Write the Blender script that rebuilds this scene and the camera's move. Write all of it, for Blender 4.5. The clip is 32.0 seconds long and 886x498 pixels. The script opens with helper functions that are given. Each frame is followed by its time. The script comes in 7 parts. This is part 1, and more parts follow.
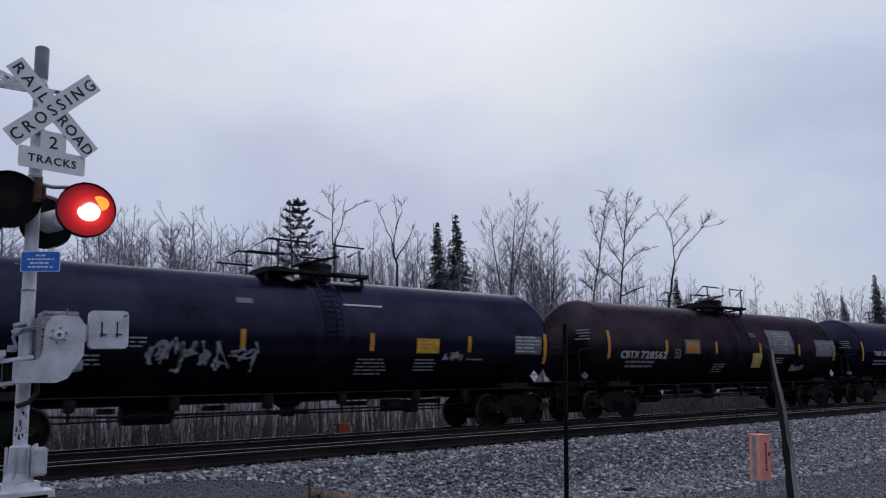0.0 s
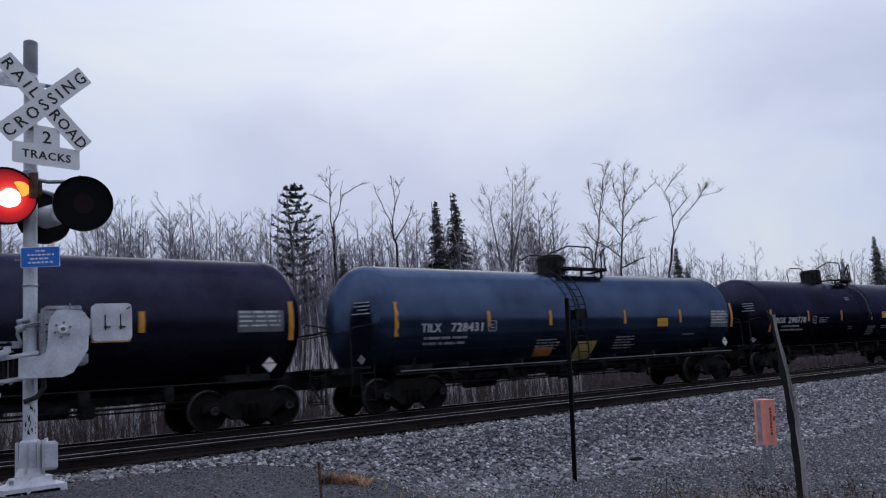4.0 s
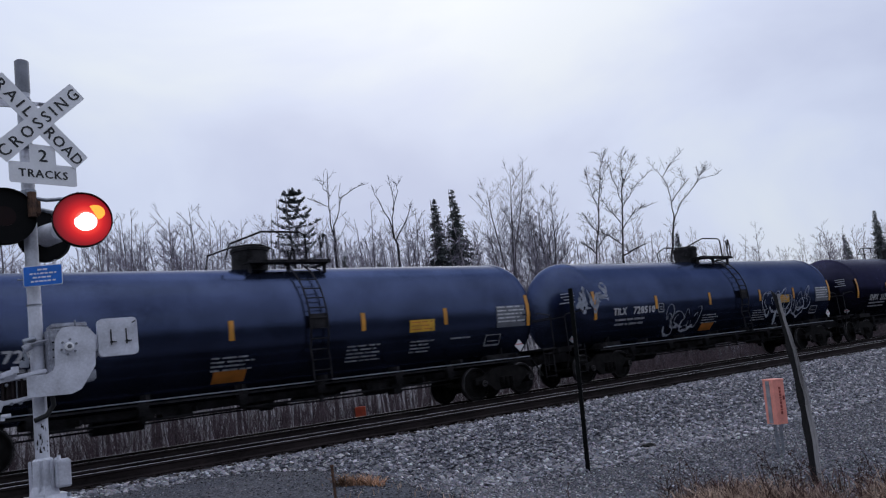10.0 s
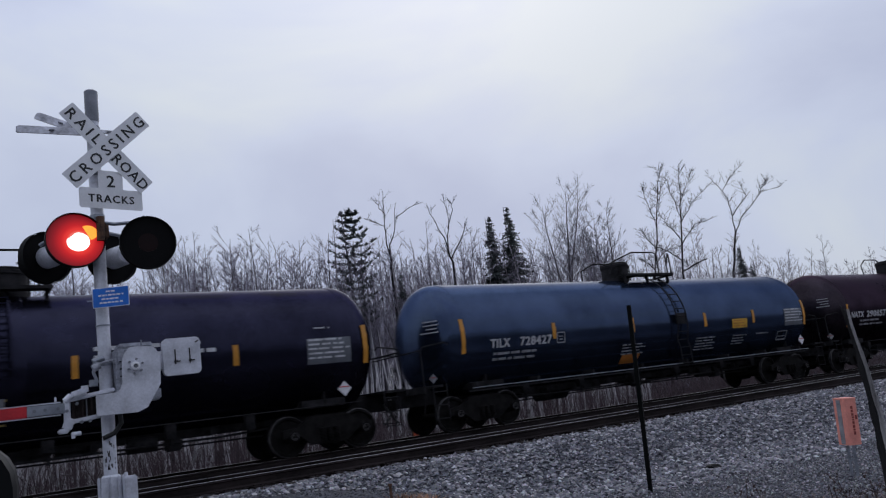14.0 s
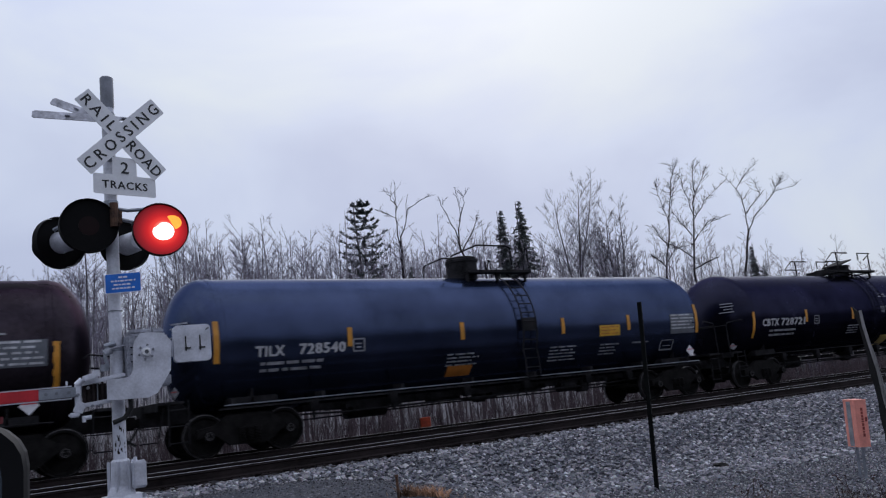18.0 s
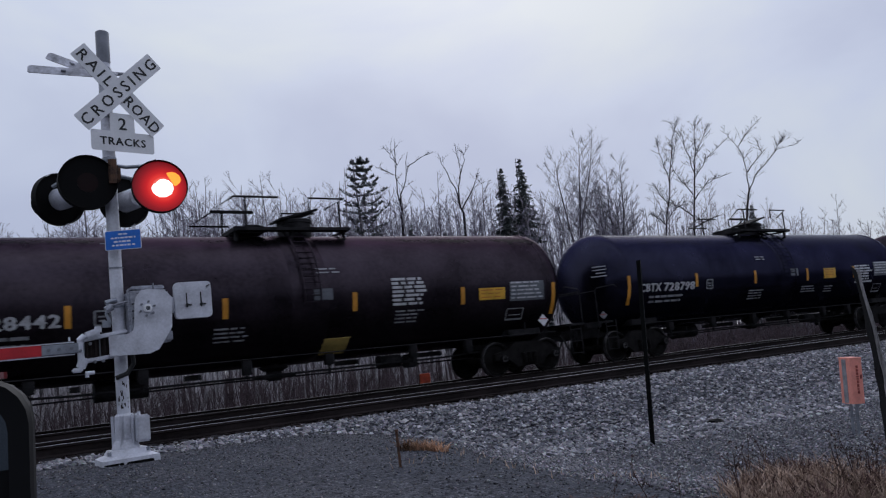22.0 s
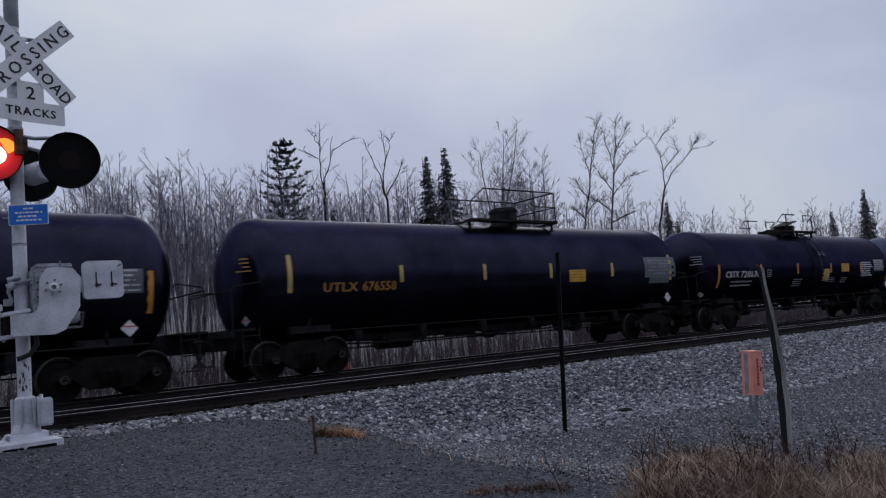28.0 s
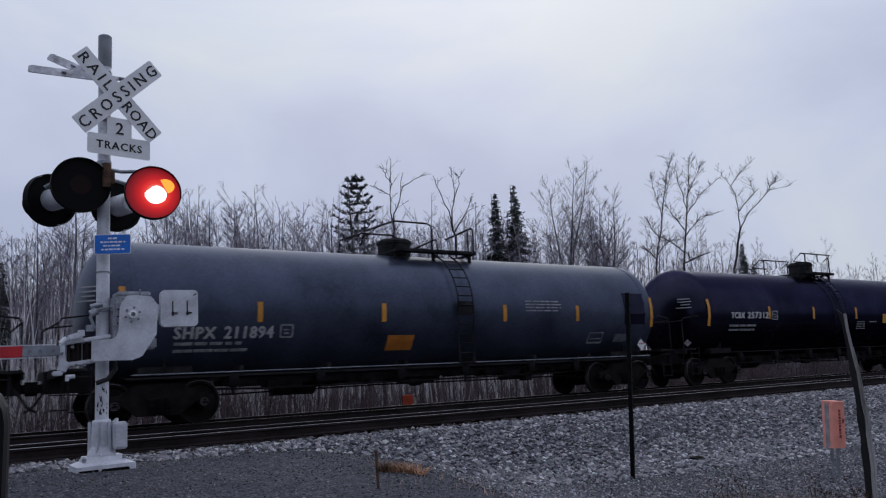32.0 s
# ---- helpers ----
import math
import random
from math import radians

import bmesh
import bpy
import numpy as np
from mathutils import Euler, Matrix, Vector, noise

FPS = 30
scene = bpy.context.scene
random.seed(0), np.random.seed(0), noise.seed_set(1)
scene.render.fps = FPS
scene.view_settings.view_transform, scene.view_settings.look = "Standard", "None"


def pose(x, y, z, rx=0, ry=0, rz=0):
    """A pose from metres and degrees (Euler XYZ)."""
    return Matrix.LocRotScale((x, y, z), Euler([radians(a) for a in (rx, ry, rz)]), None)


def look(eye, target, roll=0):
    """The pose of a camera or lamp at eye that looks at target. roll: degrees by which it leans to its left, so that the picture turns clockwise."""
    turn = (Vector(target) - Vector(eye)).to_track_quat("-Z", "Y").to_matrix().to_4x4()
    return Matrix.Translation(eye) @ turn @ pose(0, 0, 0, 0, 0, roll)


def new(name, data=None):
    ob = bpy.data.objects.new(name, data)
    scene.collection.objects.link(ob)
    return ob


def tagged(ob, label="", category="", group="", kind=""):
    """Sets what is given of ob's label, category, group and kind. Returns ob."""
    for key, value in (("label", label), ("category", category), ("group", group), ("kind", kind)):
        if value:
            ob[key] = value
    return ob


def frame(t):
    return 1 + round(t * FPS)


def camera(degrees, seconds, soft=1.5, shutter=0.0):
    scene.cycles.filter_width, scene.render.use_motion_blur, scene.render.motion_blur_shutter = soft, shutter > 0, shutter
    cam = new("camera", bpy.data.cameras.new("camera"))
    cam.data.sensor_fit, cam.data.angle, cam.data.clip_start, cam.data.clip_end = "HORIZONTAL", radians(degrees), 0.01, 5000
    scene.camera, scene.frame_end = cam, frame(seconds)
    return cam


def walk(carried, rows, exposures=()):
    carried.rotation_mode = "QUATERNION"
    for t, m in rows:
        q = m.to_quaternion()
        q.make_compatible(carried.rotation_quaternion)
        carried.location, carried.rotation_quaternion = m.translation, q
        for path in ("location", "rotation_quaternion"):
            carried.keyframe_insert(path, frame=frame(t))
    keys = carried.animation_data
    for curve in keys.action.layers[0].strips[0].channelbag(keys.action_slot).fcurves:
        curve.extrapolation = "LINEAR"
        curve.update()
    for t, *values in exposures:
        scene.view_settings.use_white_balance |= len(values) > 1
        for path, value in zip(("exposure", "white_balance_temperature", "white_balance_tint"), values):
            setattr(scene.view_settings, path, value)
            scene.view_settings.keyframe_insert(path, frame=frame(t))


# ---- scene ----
# Axes: x along the railway, y across it away from the camera, z up; z = 0 is the top of the rails.
cam = camera(60.0, 32.0, soft=1.2, shutter=0.15)
EYE = (0.0, 0.0, 0.77)
PATH = [
    (0, 101.18, 1.93, -38.18),
    (0.5, 101.29, 2.46, -38.21),
    (1, 101.54, 3.18, -37.64),
    (1.5, 101.20, 3.45, -37.53),
    (2, 100.18, 3.32, -37.67),
    (2.5, 99.57, 3.42, -37.82),
    (3, 99.89, 3.63, -37.82),
    (3.5, 99.94, 3.93, -37.47),
    (4, 99.64, 4.23, -37.80),
    (4.5, 99.53, 4.31, -38.18),
    (6.5, 99.46, 5.21, -37.48),
    (7, 99.50, 5.84, -37.23),
    (7.5, 99.39, 6.46, -37.26),
    (8, 99.01, 7.23, -37.57),
    (8.5, 98.91, 7.73, -37.49),
    (9, 98.91, 7.69, -37.40),
    (9.5, 99.17, 7.44, -37.34),
    (10, 99.48, 7.23, -37.20),
    (10.5, 99.60, 7.31, -36.22),
    (11, 99.65, 7.36, -35.38),
    (11.5, 99.94, 7.46, -34.63),
    (12, 100.08, 7.53, -34.25),
    (12.5, 99.93, 7.43, -34.17),
    (13, 99.97, 7.40, -34.20),
    (13.5, 99.93, 7.29, -34.16),
    (14, 101.36, 7.20, -32.97),
    (14.5, 101.46, 6.67, -32.93),
    (16.5, 101.40, 5.79, -32.34),
    (17, 101.10, 6.02, -32.13),
    (17.5, 101.12, 6.08, -32.18),
    (18, 100.88, 5.92, -32.39),
    (18.5, 100.57, 5.85, -32.65),
    (19, 100.52, 5.81, -32.55),
    (19.5, 101.17, 5.70, -32.00),
    (20, 100.87, 5.79, -31.85),
    (20.5, 100.38, 6.00, -31.53),
    (21, 99.74, 5.68, -31.60),
    (21.5, 98.24, 5.82, -32.12),
    (22, 97.73, 5.76, -32.43),
    (22.5, 98.01, 5.65, -32.55),
    (23, 98.12, 5.58, -32.46),
    (23.5, 98.20, 5.44, -32.57),
    (24, 98.23, 5.31, -32.68),
    (24.5, 98.19, 5.31, -32.71),
    (26.5, 97.77, 5.66, -34.12),
    (27, 97.55, 5.71, -34.64),
    (27.5, 96.40, 5.30, -37.11),
    (28, 96.25, 4.67, -38.41),
    (28.5, 96.72, 3.82, -38.50),
    (29, 97.15, 4.74, -36.51),
    (29.5, 97.83, 4.81, -36.39),
    (30, 97.57, 4.35, -36.60),
    (30.5, 98.35, 3.14, -36.76),
    (31, 98.77, 2.87, -35.26),
    (31.5, 99.10, 2.54, -33.94),
    (32, 99.30, 2.77, -33.58),
]
EXPOSURES = [(0, -0.36), (1, -0.42), (2, -0.36), (3, -0.38), (4, -0.18), (9, -0.20), (10, -0.13), (11, -0.32), (13, -0.36), (14, -0.34), (16.5, -0.20), (21, -0.20), (22, -0.33), (24, -0.32), (27, -0.30), (27.5, -0.38), (28, -0.50), (29, -0.32), (30, -0.37), (31, -0.36), (32, -0.35)]
walk(cam, [(t, pose(*EYE, rx, ry, rz)) for t, rx, ry, rz in PATH], EXPOSURES)

# ---- sky and light ----
sky_world = bpy.data.worlds.new("overcast_sky")
scene.world = sky_world
sky_world.use_nodes = True
wn, wl = sky_world.node_tree.nodes, sky_world.node_tree.links
wn.clear()
w_out = wn.new("ShaderNodeOutputWorld")
w_bg = wn.new("ShaderNodeBackground")
w_bg.inputs["Strength"].default_value = 1.0
w_co = wn.new("ShaderNodeTexCoord")
w_map = wn.new("ShaderNodeMapping")
w_map.inputs["Scale"].default_value = (1.2, 1.2, 2.3)
w_map.inputs["Location"].default_value = (4.6, 0.9, 1.3)
w_n = wn.new("ShaderNodeTexNoise")
w_n.inputs["Scale"].default_value = 1.5
w_n.inputs["Detail"].default_value = 5.0
w_n.inputs["Roughness"].default_value = 0.52
w_n.inputs["Distortion"].default_value = 0.5
w_ramp = wn.new("ShaderNodeValToRGB")
cr = w_ramp.color_ramp
cr.elements[0].position, cr.elements[0].color = 0.33, (0.485, 0.52, 0.70, 1)
cr.elements[1].position, cr.elements[1].color = 0.64, (0.69, 0.73, 0.80, 1)
e = cr.elements.new(0.5)
e.color = (0.595, 0.64, 0.805, 1)
w_sky = wn.new("ShaderNodeTexSky")
w_sky.sky_type = "NISHITA"
w_sky.sun_disc = False
w_sky.sun_elevation, w_sky.sun_rotation = radians(39), radians(40)
w_skys = wn.new("ShaderNodeVectorMath")
w_skys.operation = "SCALE"
w_skys.inputs["Scale"].default_value = 0.02
w_add = wn.new("ShaderNodeVectorMath")
w_add.operation = "ADD"
wl.new(w_co.outputs["Generated"], w_map.inputs["Vector"])
wl.new(w_map.outputs["Vector"], w_n.inputs["Vector"])
wl.new(w_n.outputs["Fac"], w_ramp.inputs["Fac"])
# the cloud is thinner and brighter beyond the railway than behind the road
w_dir = wn.new("ShaderNodeVectorMath")
w_dir.operation = "DOT_PRODUCT"
w_dir.inputs[1].default_value = (0.55, 0.80, 0.15)
w_side = wn.new("ShaderNodeMapRange")
w_side.interpolation_type = "SMOOTHSTEP"
w_side.inputs["From Min"].default_value, w_side.inputs["From Max"].default_value = -0.9, 0.75
w_side.inputs["To Min"].default_value, w_side.inputs["To Max"].default_value = 0.70, 1.0
w_shade = wn.new("ShaderNodeVectorMath")
w_shade.operation = "SCALE"
wl.new(w_co.outputs["Generated"], w_dir.inputs[0])
wl.new(w_dir.outputs["Value"], w_side.inputs["Value"])
wl.new(w_side.outputs["Result"], w_shade.inputs["Scale"])
# an overcast sky grows brighter and whiter from the horizon to the zenith
w_sep = wn.new("ShaderNodeSeparateXYZ")
wl.new(w_co.outputs["Generated"], w_sep.inputs["Vector"])
w_rise = wn.new("ShaderNodeValToRGB")
rise = w_rise.color_ramp
rise.elements[0].position, rise.elements[0].color = 0.0, (0.38, 0.385, 0.42, 1)
rise.elements[1].position, rise.elements[1].color = 1.0, (0.85, 0.86, 0.86, 1)
for at, c in ((0.14, (0.435, 0.44, 0.455, 1)), (0.34, (0.505, 0.508, 0.50, 1))):
    rise.elements.new(at).color = c
wl.new(w_sep.outputs["Z"], w_rise.inputs["Fac"])
w_tint = wn.new("ShaderNodeVectorMath")
w_tint.operation = "MULTIPLY"
w_twice = wn.new("ShaderNodeVectorMath")
w_twice.operation = "SCALE"
w_twice.inputs["Scale"].default_value = 2.0
wl.new(w_rise.outputs["Color"], w_twice.inputs[0])
wl.new(w_ramp.outputs["Color"], w_tint.inputs[0])
wl.new(w_twice.outputs["Vector"], w_tint.inputs[1])
wl.new(w_tint.outputs["Vector"], w_shade.inputs[0])
wl.new(w_sky.outputs["Color"], w_skys.inputs[0])
wl.new(w_shade.outputs["Vector"], w_add.inputs[0])
wl.new(w_skys.outputs["Vector"], w_add.inputs[1])
wl.new(w_add.outputs["Vector"], w_bg.inputs["Color"])
wl.new(w_bg.outputs["Background"], w_out.inputs["Surface"])
sun_data = bpy.data.lights.new("overcast_sun", "SUN")
sun_data.energy, sun_data.angle, sun_data.color = 0.5, radians(50), (1.0, 0.97, 0.93)
sun = new("overcast_sun", sun_data)
sun.matrix_world = look((60, 70, 75), (0, 0, 0))


# ---- materials ----
def material(name, base, rough=0.6, metal=0.0, vary=0.12, scale=6.0, fine=60.0, bump=0.0, tint=None, spec=0.5, random_vary=0.0, emit=None, emit_power=0.0, stretch=(1, 1, 1), coat=0.0, spec_tint=(1, 1, 1)):
    """A painted, mineral or metal surface with variation at two scales and fine relief."""
    m = bpy.data.materials.new(name)
    m.use_nodes = True
    nt = m.node_tree
    n, l = nt.nodes, nt.links
    b = n["Principled BSDF"]
    b.inputs["Roughness"].default_value = rough
    b.inputs["Metallic"].default_value = metal
    b.inputs["Specular IOR Level"].default_value = spec
    b.inputs["Coat Weight"].default_value = coat
    b.inputs["Specular Tint"].default_value = (*spec_tint, 1)
    co = n.new("ShaderNodeTexCoord")
    mp = n.new("ShaderNodeMapping")
    mp.inputs["Scale"].default_value = stretch
    l.new(co.outputs["Object"], mp.inputs["Vector"])
    big, small = n.new("ShaderNodeTexNoise"), n.new("ShaderNodeTexNoise")
    big.inputs["Scale"].default_value, small.inputs["Scale"].default_value = scale, fine
    big.inputs["Detail"].default_value, small.inputs["Detail"].default_value = 6, 3
    l.new(mp.outputs["Vector"], big.inputs["Vector"])
    l.new(mp.outputs["Vector"], small.inputs["Vector"])
    mixn = n.new("ShaderNodeMath")
    mixn.operation = "MULTIPLY_ADD"
    mixn.inputs[1].default_value = 0.4
    l.new(small.outputs["Fac"], mixn.inputs[0])
    l.new(big.outputs["Fac"], mixn.inputs[2])
    rp = n.new("ShaderNodeValToRGB")
    dark = tint or tuple(c * (1 - 2.2 * vary) for c in base)
    light = tuple(min(1, c * (1 + 1.6 * vary)) for c in base)
    rp.color_ramp.elements[0].position, rp.color_ramp.elements[0].color = 0.45, (*dark, 1)
    rp.color_ramp.elements[1].position, rp.color_ramp.elements[1].color = 0.92, (*light, 1)
    l.new(mixn.outputs[0], rp.inputs["Fac"])
    last = rp.outputs["Color"]
    if random_vary:
        oi = n.new("ShaderNodeObjectInfo")
        hs = n.new("ShaderNodeHueSaturation")
        mr = n.new("ShaderNodeMapRange")
        mr.inputs["To Min"].default_value, mr.inputs["To Max"].default_value = 1 - random_vary, 1 + random_vary
        l.new(oi.outputs["Random"], mr.inputs["Value"])
        l.new(mr.outputs["Result"], hs.inputs["Value"])
        l.new(last, hs.inputs["Color"])
        last = hs.outputs["Color"]
    l.new(last, b.inputs["Base Color"])
    rr = n.new("ShaderNodeMapRange")
    rr.inputs["To Min"].default_value, rr.inputs["To Max"].default_value = max(0.02, rough - 0.12), min(1, rough + 0.12)
    l.new(big.outputs["Fac"], rr.inputs["Value"])
    l.new(rr.outputs["Result"], b.inputs["Roughness"])
    if bump:
        bp = n.new("ShaderNodeBump")
        bp.inputs["Strength"].default_value = bump
        bp.inputs["Distance"].default_value = 0.02
        l.new(small.outputs["Fac"], bp.inputs["Height"])
        l.new(bp.outputs["Normal"], b.inputs["Normal"])
    if emit:
        b.inputs["Emission Color"].default_value = (*emit, 1)
        b.inputs["Emission Strength"].default_value = emit_power
    return m


M = {}
M["tank_black"] = material("tank_black_paint", (0.0245, 0.0245, 0.0430), 0.24, metal=0.85, spec_tint=(0.35, 0.35, 0.40), vary=0.22, scale=0.9, fine=14, spec=0.2, bump=0.02)
M["tank_brown"] = material("tank_sooty_brown_paint", (0.040, 0.032, 0.040), 0.30, metal=0.85, spec_tint=(0.35, 0.30, 0.35), vary=0.26, scale=0.8, fine=11, spec=0.2, bump=0.03)
M["tank_blue"] = material("tank_blue_black_paint", (0.050, 0.065, 0.120), 0.20, metal=0.85, spec_tint=(0.36, 0.38, 0.45), vary=0.16, scale=0.9, fine=14, spec=0.2, bump=0.015)
M["tank_grey"] = material("tank_grey_paint", (0.062, 0.073, 0.112), 0.34, metal=0.45, vary=0.2, scale=0.9, fine=14, spec=0.3, bump=0.03, spec_tint=(0.42, 0.46, 0.52))
M["tank_slate"] = material("tank_slate_paint", (0.052, 0.073, 0.128), 0.19, metal=0.85, spec_tint=(0.38, 0.40, 0.46), vary=0.16, scale=0.9, fine=14, spec=0.2, bump=0.015)
M["under_black"] = material("underframe_black", (0.025, 0.024, 0.026), 0.8, vary=0.35, scale=3, fine=25, bump=0.2, spec=0.10)
M["truck_iron"] = material("grimy_cast_iron", (0.013, 0.012, 0.012), 0.85, vary=0.35, scale=4, fine=30, bump=0.3, spec=0.10)
M["wheel_steel"] = material("worn_wheel_steel", (0.115, 0.11, 0.115), 0.5, metal=0.8, vary=0.3, scale=5, fine=40)
M["stripe_orange"] = material("reflective_orange_tape", (0.62, 0.27, 0.03), 0.45, vary=0.12, scale=3, fine=60)
M["stripe_yellow"] = material("faded_yellow_tape", (0.55, 0.40, 0.12), 0.5, vary=0.15, scale=3, fine=60)
M["decal_yellow"] = material("yellow_placard", (0.72, 0.40, 0.04), 0.5, vary=0.12, scale=4, fine=60)
M["decal_orange"] = material("orange_placard", (0.52, 0.18, 0.03), 0.5, vary=0.12, scale=4, fine=60)
M["decal_grey"] = material("grey_stencil_panel", (0.13, 0.14, 0.16), 0.55, vary=0.15, scale=4, fine=60)
M["letter_white"] = material("white_lettering", (0.55, 0.55, 0.57), 0.6, vary=0.15, scale=8, fine=80)
M["letter_dim"] = material("dusty_white_lettering", (0.30, 0.30, 0.32), 0.6, vary=0.25, scale=8, fine=80)
M["letter_yellow"] = material("yellow_lettering", (0.42, 0.20, 0.035), 0.6, vary=0.2, scale=8, fine=80)
M["placard_white"] = material("white_hazard_placard", (0.72, 0.70, 0.72), 0.5, vary=0.08)
M["placard_red"] = material("red_hazard_band", (0.55, 0.05, 0.06), 0.5, vary=0.1)
M["graffiti"] = material("chalky_spray_paint", (0.33, 0.35, 0.40), 0.7, vary=0.25, scale=6, fine=50)
M["graffiti_blue"] = material("faded_blue_spray_paint", (0.10, 0.13, 0.22), 0.7, vary=0.3, scale=6, fine=50)
M["rail_side"] = material("rusty_rail", (0.028, 0.022, 0.022), 0.8, vary=0.3, scale=3, fine=30, bump=0.2, stretch=(0.3, 1, 1), spec=0.08)
M["rail_top"] = material("polished_rail_head", (0.42, 0.41, 0.44), 0.42, metal=0.1, vary=0.08, scale=3, fine=40, stretch=(0.1, 1, 1))
M["blade_back"] = material("dirty_grey_sign_back", (0.60, 0.60, 0.65), 0.6, vary=0.25, scale=7, fine=30, metal=0.2)
M["bark_dark"] = material("dark_wet_bark", (0.040, 0.036, 0.040), 0.9, vary=0.35, scale=3, fine=25, spec=0.08)
M["tie"] = material("creosoted_tie_wood", (0.035, 0.028, 0.026), 0.85, vary=0.35, scale=3, fine=30, bump=0.5, stretch=(4, 0.5, 4), random_vary=0.3, spec=0.08)
M["ballast"] = material("grey_ballast_stone", (0.20, 0.20, 0.225), 0.85, vary=0.3, scale=7, fine=30, bump=0.5, random_vary=0.25)
M["silver_paint"] = material("aluminium_paint", (0.64, 0.65, 0.71), 0.5, metal=0.1, vary=0.14, scale=4, fine=40, bump=0.05)
M["mast_grey"] = material("galvanised_mast_cap", (0.22, 0.23, 0.26), 0.5, metal=0.5, vary=0.15)
M["sign_white"] = material("white_sign_sheeting", (0.84, 0.84, 0.86), 0.45, vary=0.05, scale=3, fine=40)
M["sign_black"] = material("black_sign_lettering", (0.012, 0.012, 0.014), 0.5, vary=0.1)
M["sign_blue"] = material("blue_sign_sheeting", (0.01, 0.17, 0.68), 0.4, vary=0.1)
# silver paint darkened to imitate the shade on the recessed motor box
M["box_grey"] = material("shaded_silver_casing", (0.36, 0.37, 0.42), 0.55, metal=0.1, vary=0.25, scale=5, fine=40, bump=0.08)
M["lamp_black"] = material("black_lamp_background", (0.004, 0.004, 0.0045), 0.7, vary=0.2, spec=0.12)
M["lamp_red_dark"] = material("unlit_red_lens", (0.009, 0.0015, 0.002), 0.4, vary=0.1, spec=0.15)
M["lamp_core"] = material("lit_lamp_core", (0.9, 0.8, 0.8), 0.4, emit=(1.0, 0.80, 0.78), emit_power=3.0)
# amber glow paints in the bulb's reflection inside the hood
M["lamp_amber"] = material("hood_reflection_glow", (0.9, 0.4, 0.1), 0.4, emit=(1.0, 0.40, 0.03), emit_power=1.2)
def lamp_glow(name):
    """The lit lens with glare painted over its background: hot round the bulb, dying away to dark red at the rim."""
    m = bpy.data.materials.new(name)
    m.use_nodes = True
    n, l = m.node_tree.nodes, m.node_tree.links
    b = n["Principled BSDF"]
    b.inputs["Base Color"].default_value = (0.10, 0.004, 0.006, 1)
    b.inputs["Roughness"].default_value = 0.5
    co, ds, rp = n.new("ShaderNodeTexCoord"), n.new("ShaderNodeVectorMath"), n.new("ShaderNodeValToRGB")
    ds.operation = "DISTANCE"
    ds.inputs[1].default_value = (0.035, 0.0, -0.01)
    mr = n.new("ShaderNodeMapRange")
    mr.inputs["From Min"].default_value, mr.inputs["From Max"].default_value = 0.09, 0.33
    l.new(co.outputs["Object"], ds.inputs[0])
    l.new(ds.outputs["Value"], mr.inputs["Value"])
    l.new(mr.outputs["Result"], rp.inputs["Fac"])
    e = rp.color_ramp.elements
    e[0].color, e[1].color = (1.0, 0.30, 0.24, 1), (0.10, 0.002, 0.005, 1)
    for at, c in ((0.14, (1.0, 0.050, 0.035, 1)), (0.38, (0.66, 0.011, 0.014, 1)), (0.72, (0.28, 0.004, 0.009, 1))):
        e.new(at).color = c
    l.new(rp.outputs["Color"], b.inputs["Emission Color"])
    b.inputs["Emission Strength"].default_value = 1.0
    return m


M["lamp_glow"] = lamp_glow("red_lens_with_glare")
M["rubber"] = material("black_rubber", (0.012, 0.012, 0.012), 0.6, vary=0.2)
M["red_sheet"] = material("red_reflective_sheet", (0.55, 0.02, 0.03), 0.4, vary=0.1)
M["orange_plastic"] = material("orange_marker_plastic", (0.90, 0.33, 0.26), 0.55, vary=0.1, scale=6)
M["marker_ink"] = material("faded_red_ink", (0.28, 0.045, 0.035), 0.6, vary=0.2)
M["galv"] = material("galvanised_steel", (0.30, 0.32, 0.36), 0.45, metal=0.6, vary=0.15)
M["post_dark"] = material("dark_green_steel_post", (0.004, 0.005, 0.005), 0.85, vary=0.3, scale=8, spec=0.15)
M["old_wood"] = material("weathered_grey_wood", (0.30, 0.29, 0.29), 0.85, vary=0.4, scale=3, fine=40, bump=0.6, stretch=(6, 6, 0.4))
# near-black wood imitates the shade on the side towards the camera
M["old_wood_dark"] = material("shaded_side_wood", (0.011, 0.010, 0.011), 0.9, vary=0.4, scale=4, fine=40, bump=0.6, stretch=(6, 6, 0.4))
M["rust"] = material("rusty_stake", (0.10, 0.05, 0.03), 0.85, vary=0.4, scale=9)
M["orange_block"] = material("red_orange_paint", (0.88, 0.13, 0.06), 0.55, vary=0.15, scale=8)
M["bark"] = material("grey_bark", (0.155, 0.145, 0.165), 0.9, vary=0.35, scale=3, fine=25, random_vary=0.25, spec=0.08)
M["bark_pale"] = material("pale_aspen_bark", (0.27, 0.255, 0.275), 0.85, vary=0.3, scale=2, fine=18, random_vary=0.25, spec=0.08)
M["sapling"] = material("pale_sapling_bark", (0.50, 0.48, 0.50), 0.85, vary=0.35, scale=2, fine=18, spec=0.08)
M["twig"] = material("brown_twigs", (0.250, 0.230, 0.285), 0.9, vary=0.3, scale=2, fine=12, random_vary=0.2, spec=0.08)
M["needles"] = material("dark_spruce_needles", (0.118, 0.133, 0.136), 0.85, vary=0.4, scale=2, fine=12, random_vary=0.2, spec=0.08)
M["dry_grass"] = material("dry_tan_grass", (0.37, 0.275, 0.215), 0.9, vary=0.4, scale=1.5, fine=9, random_vary=0.2, spec=0.08)
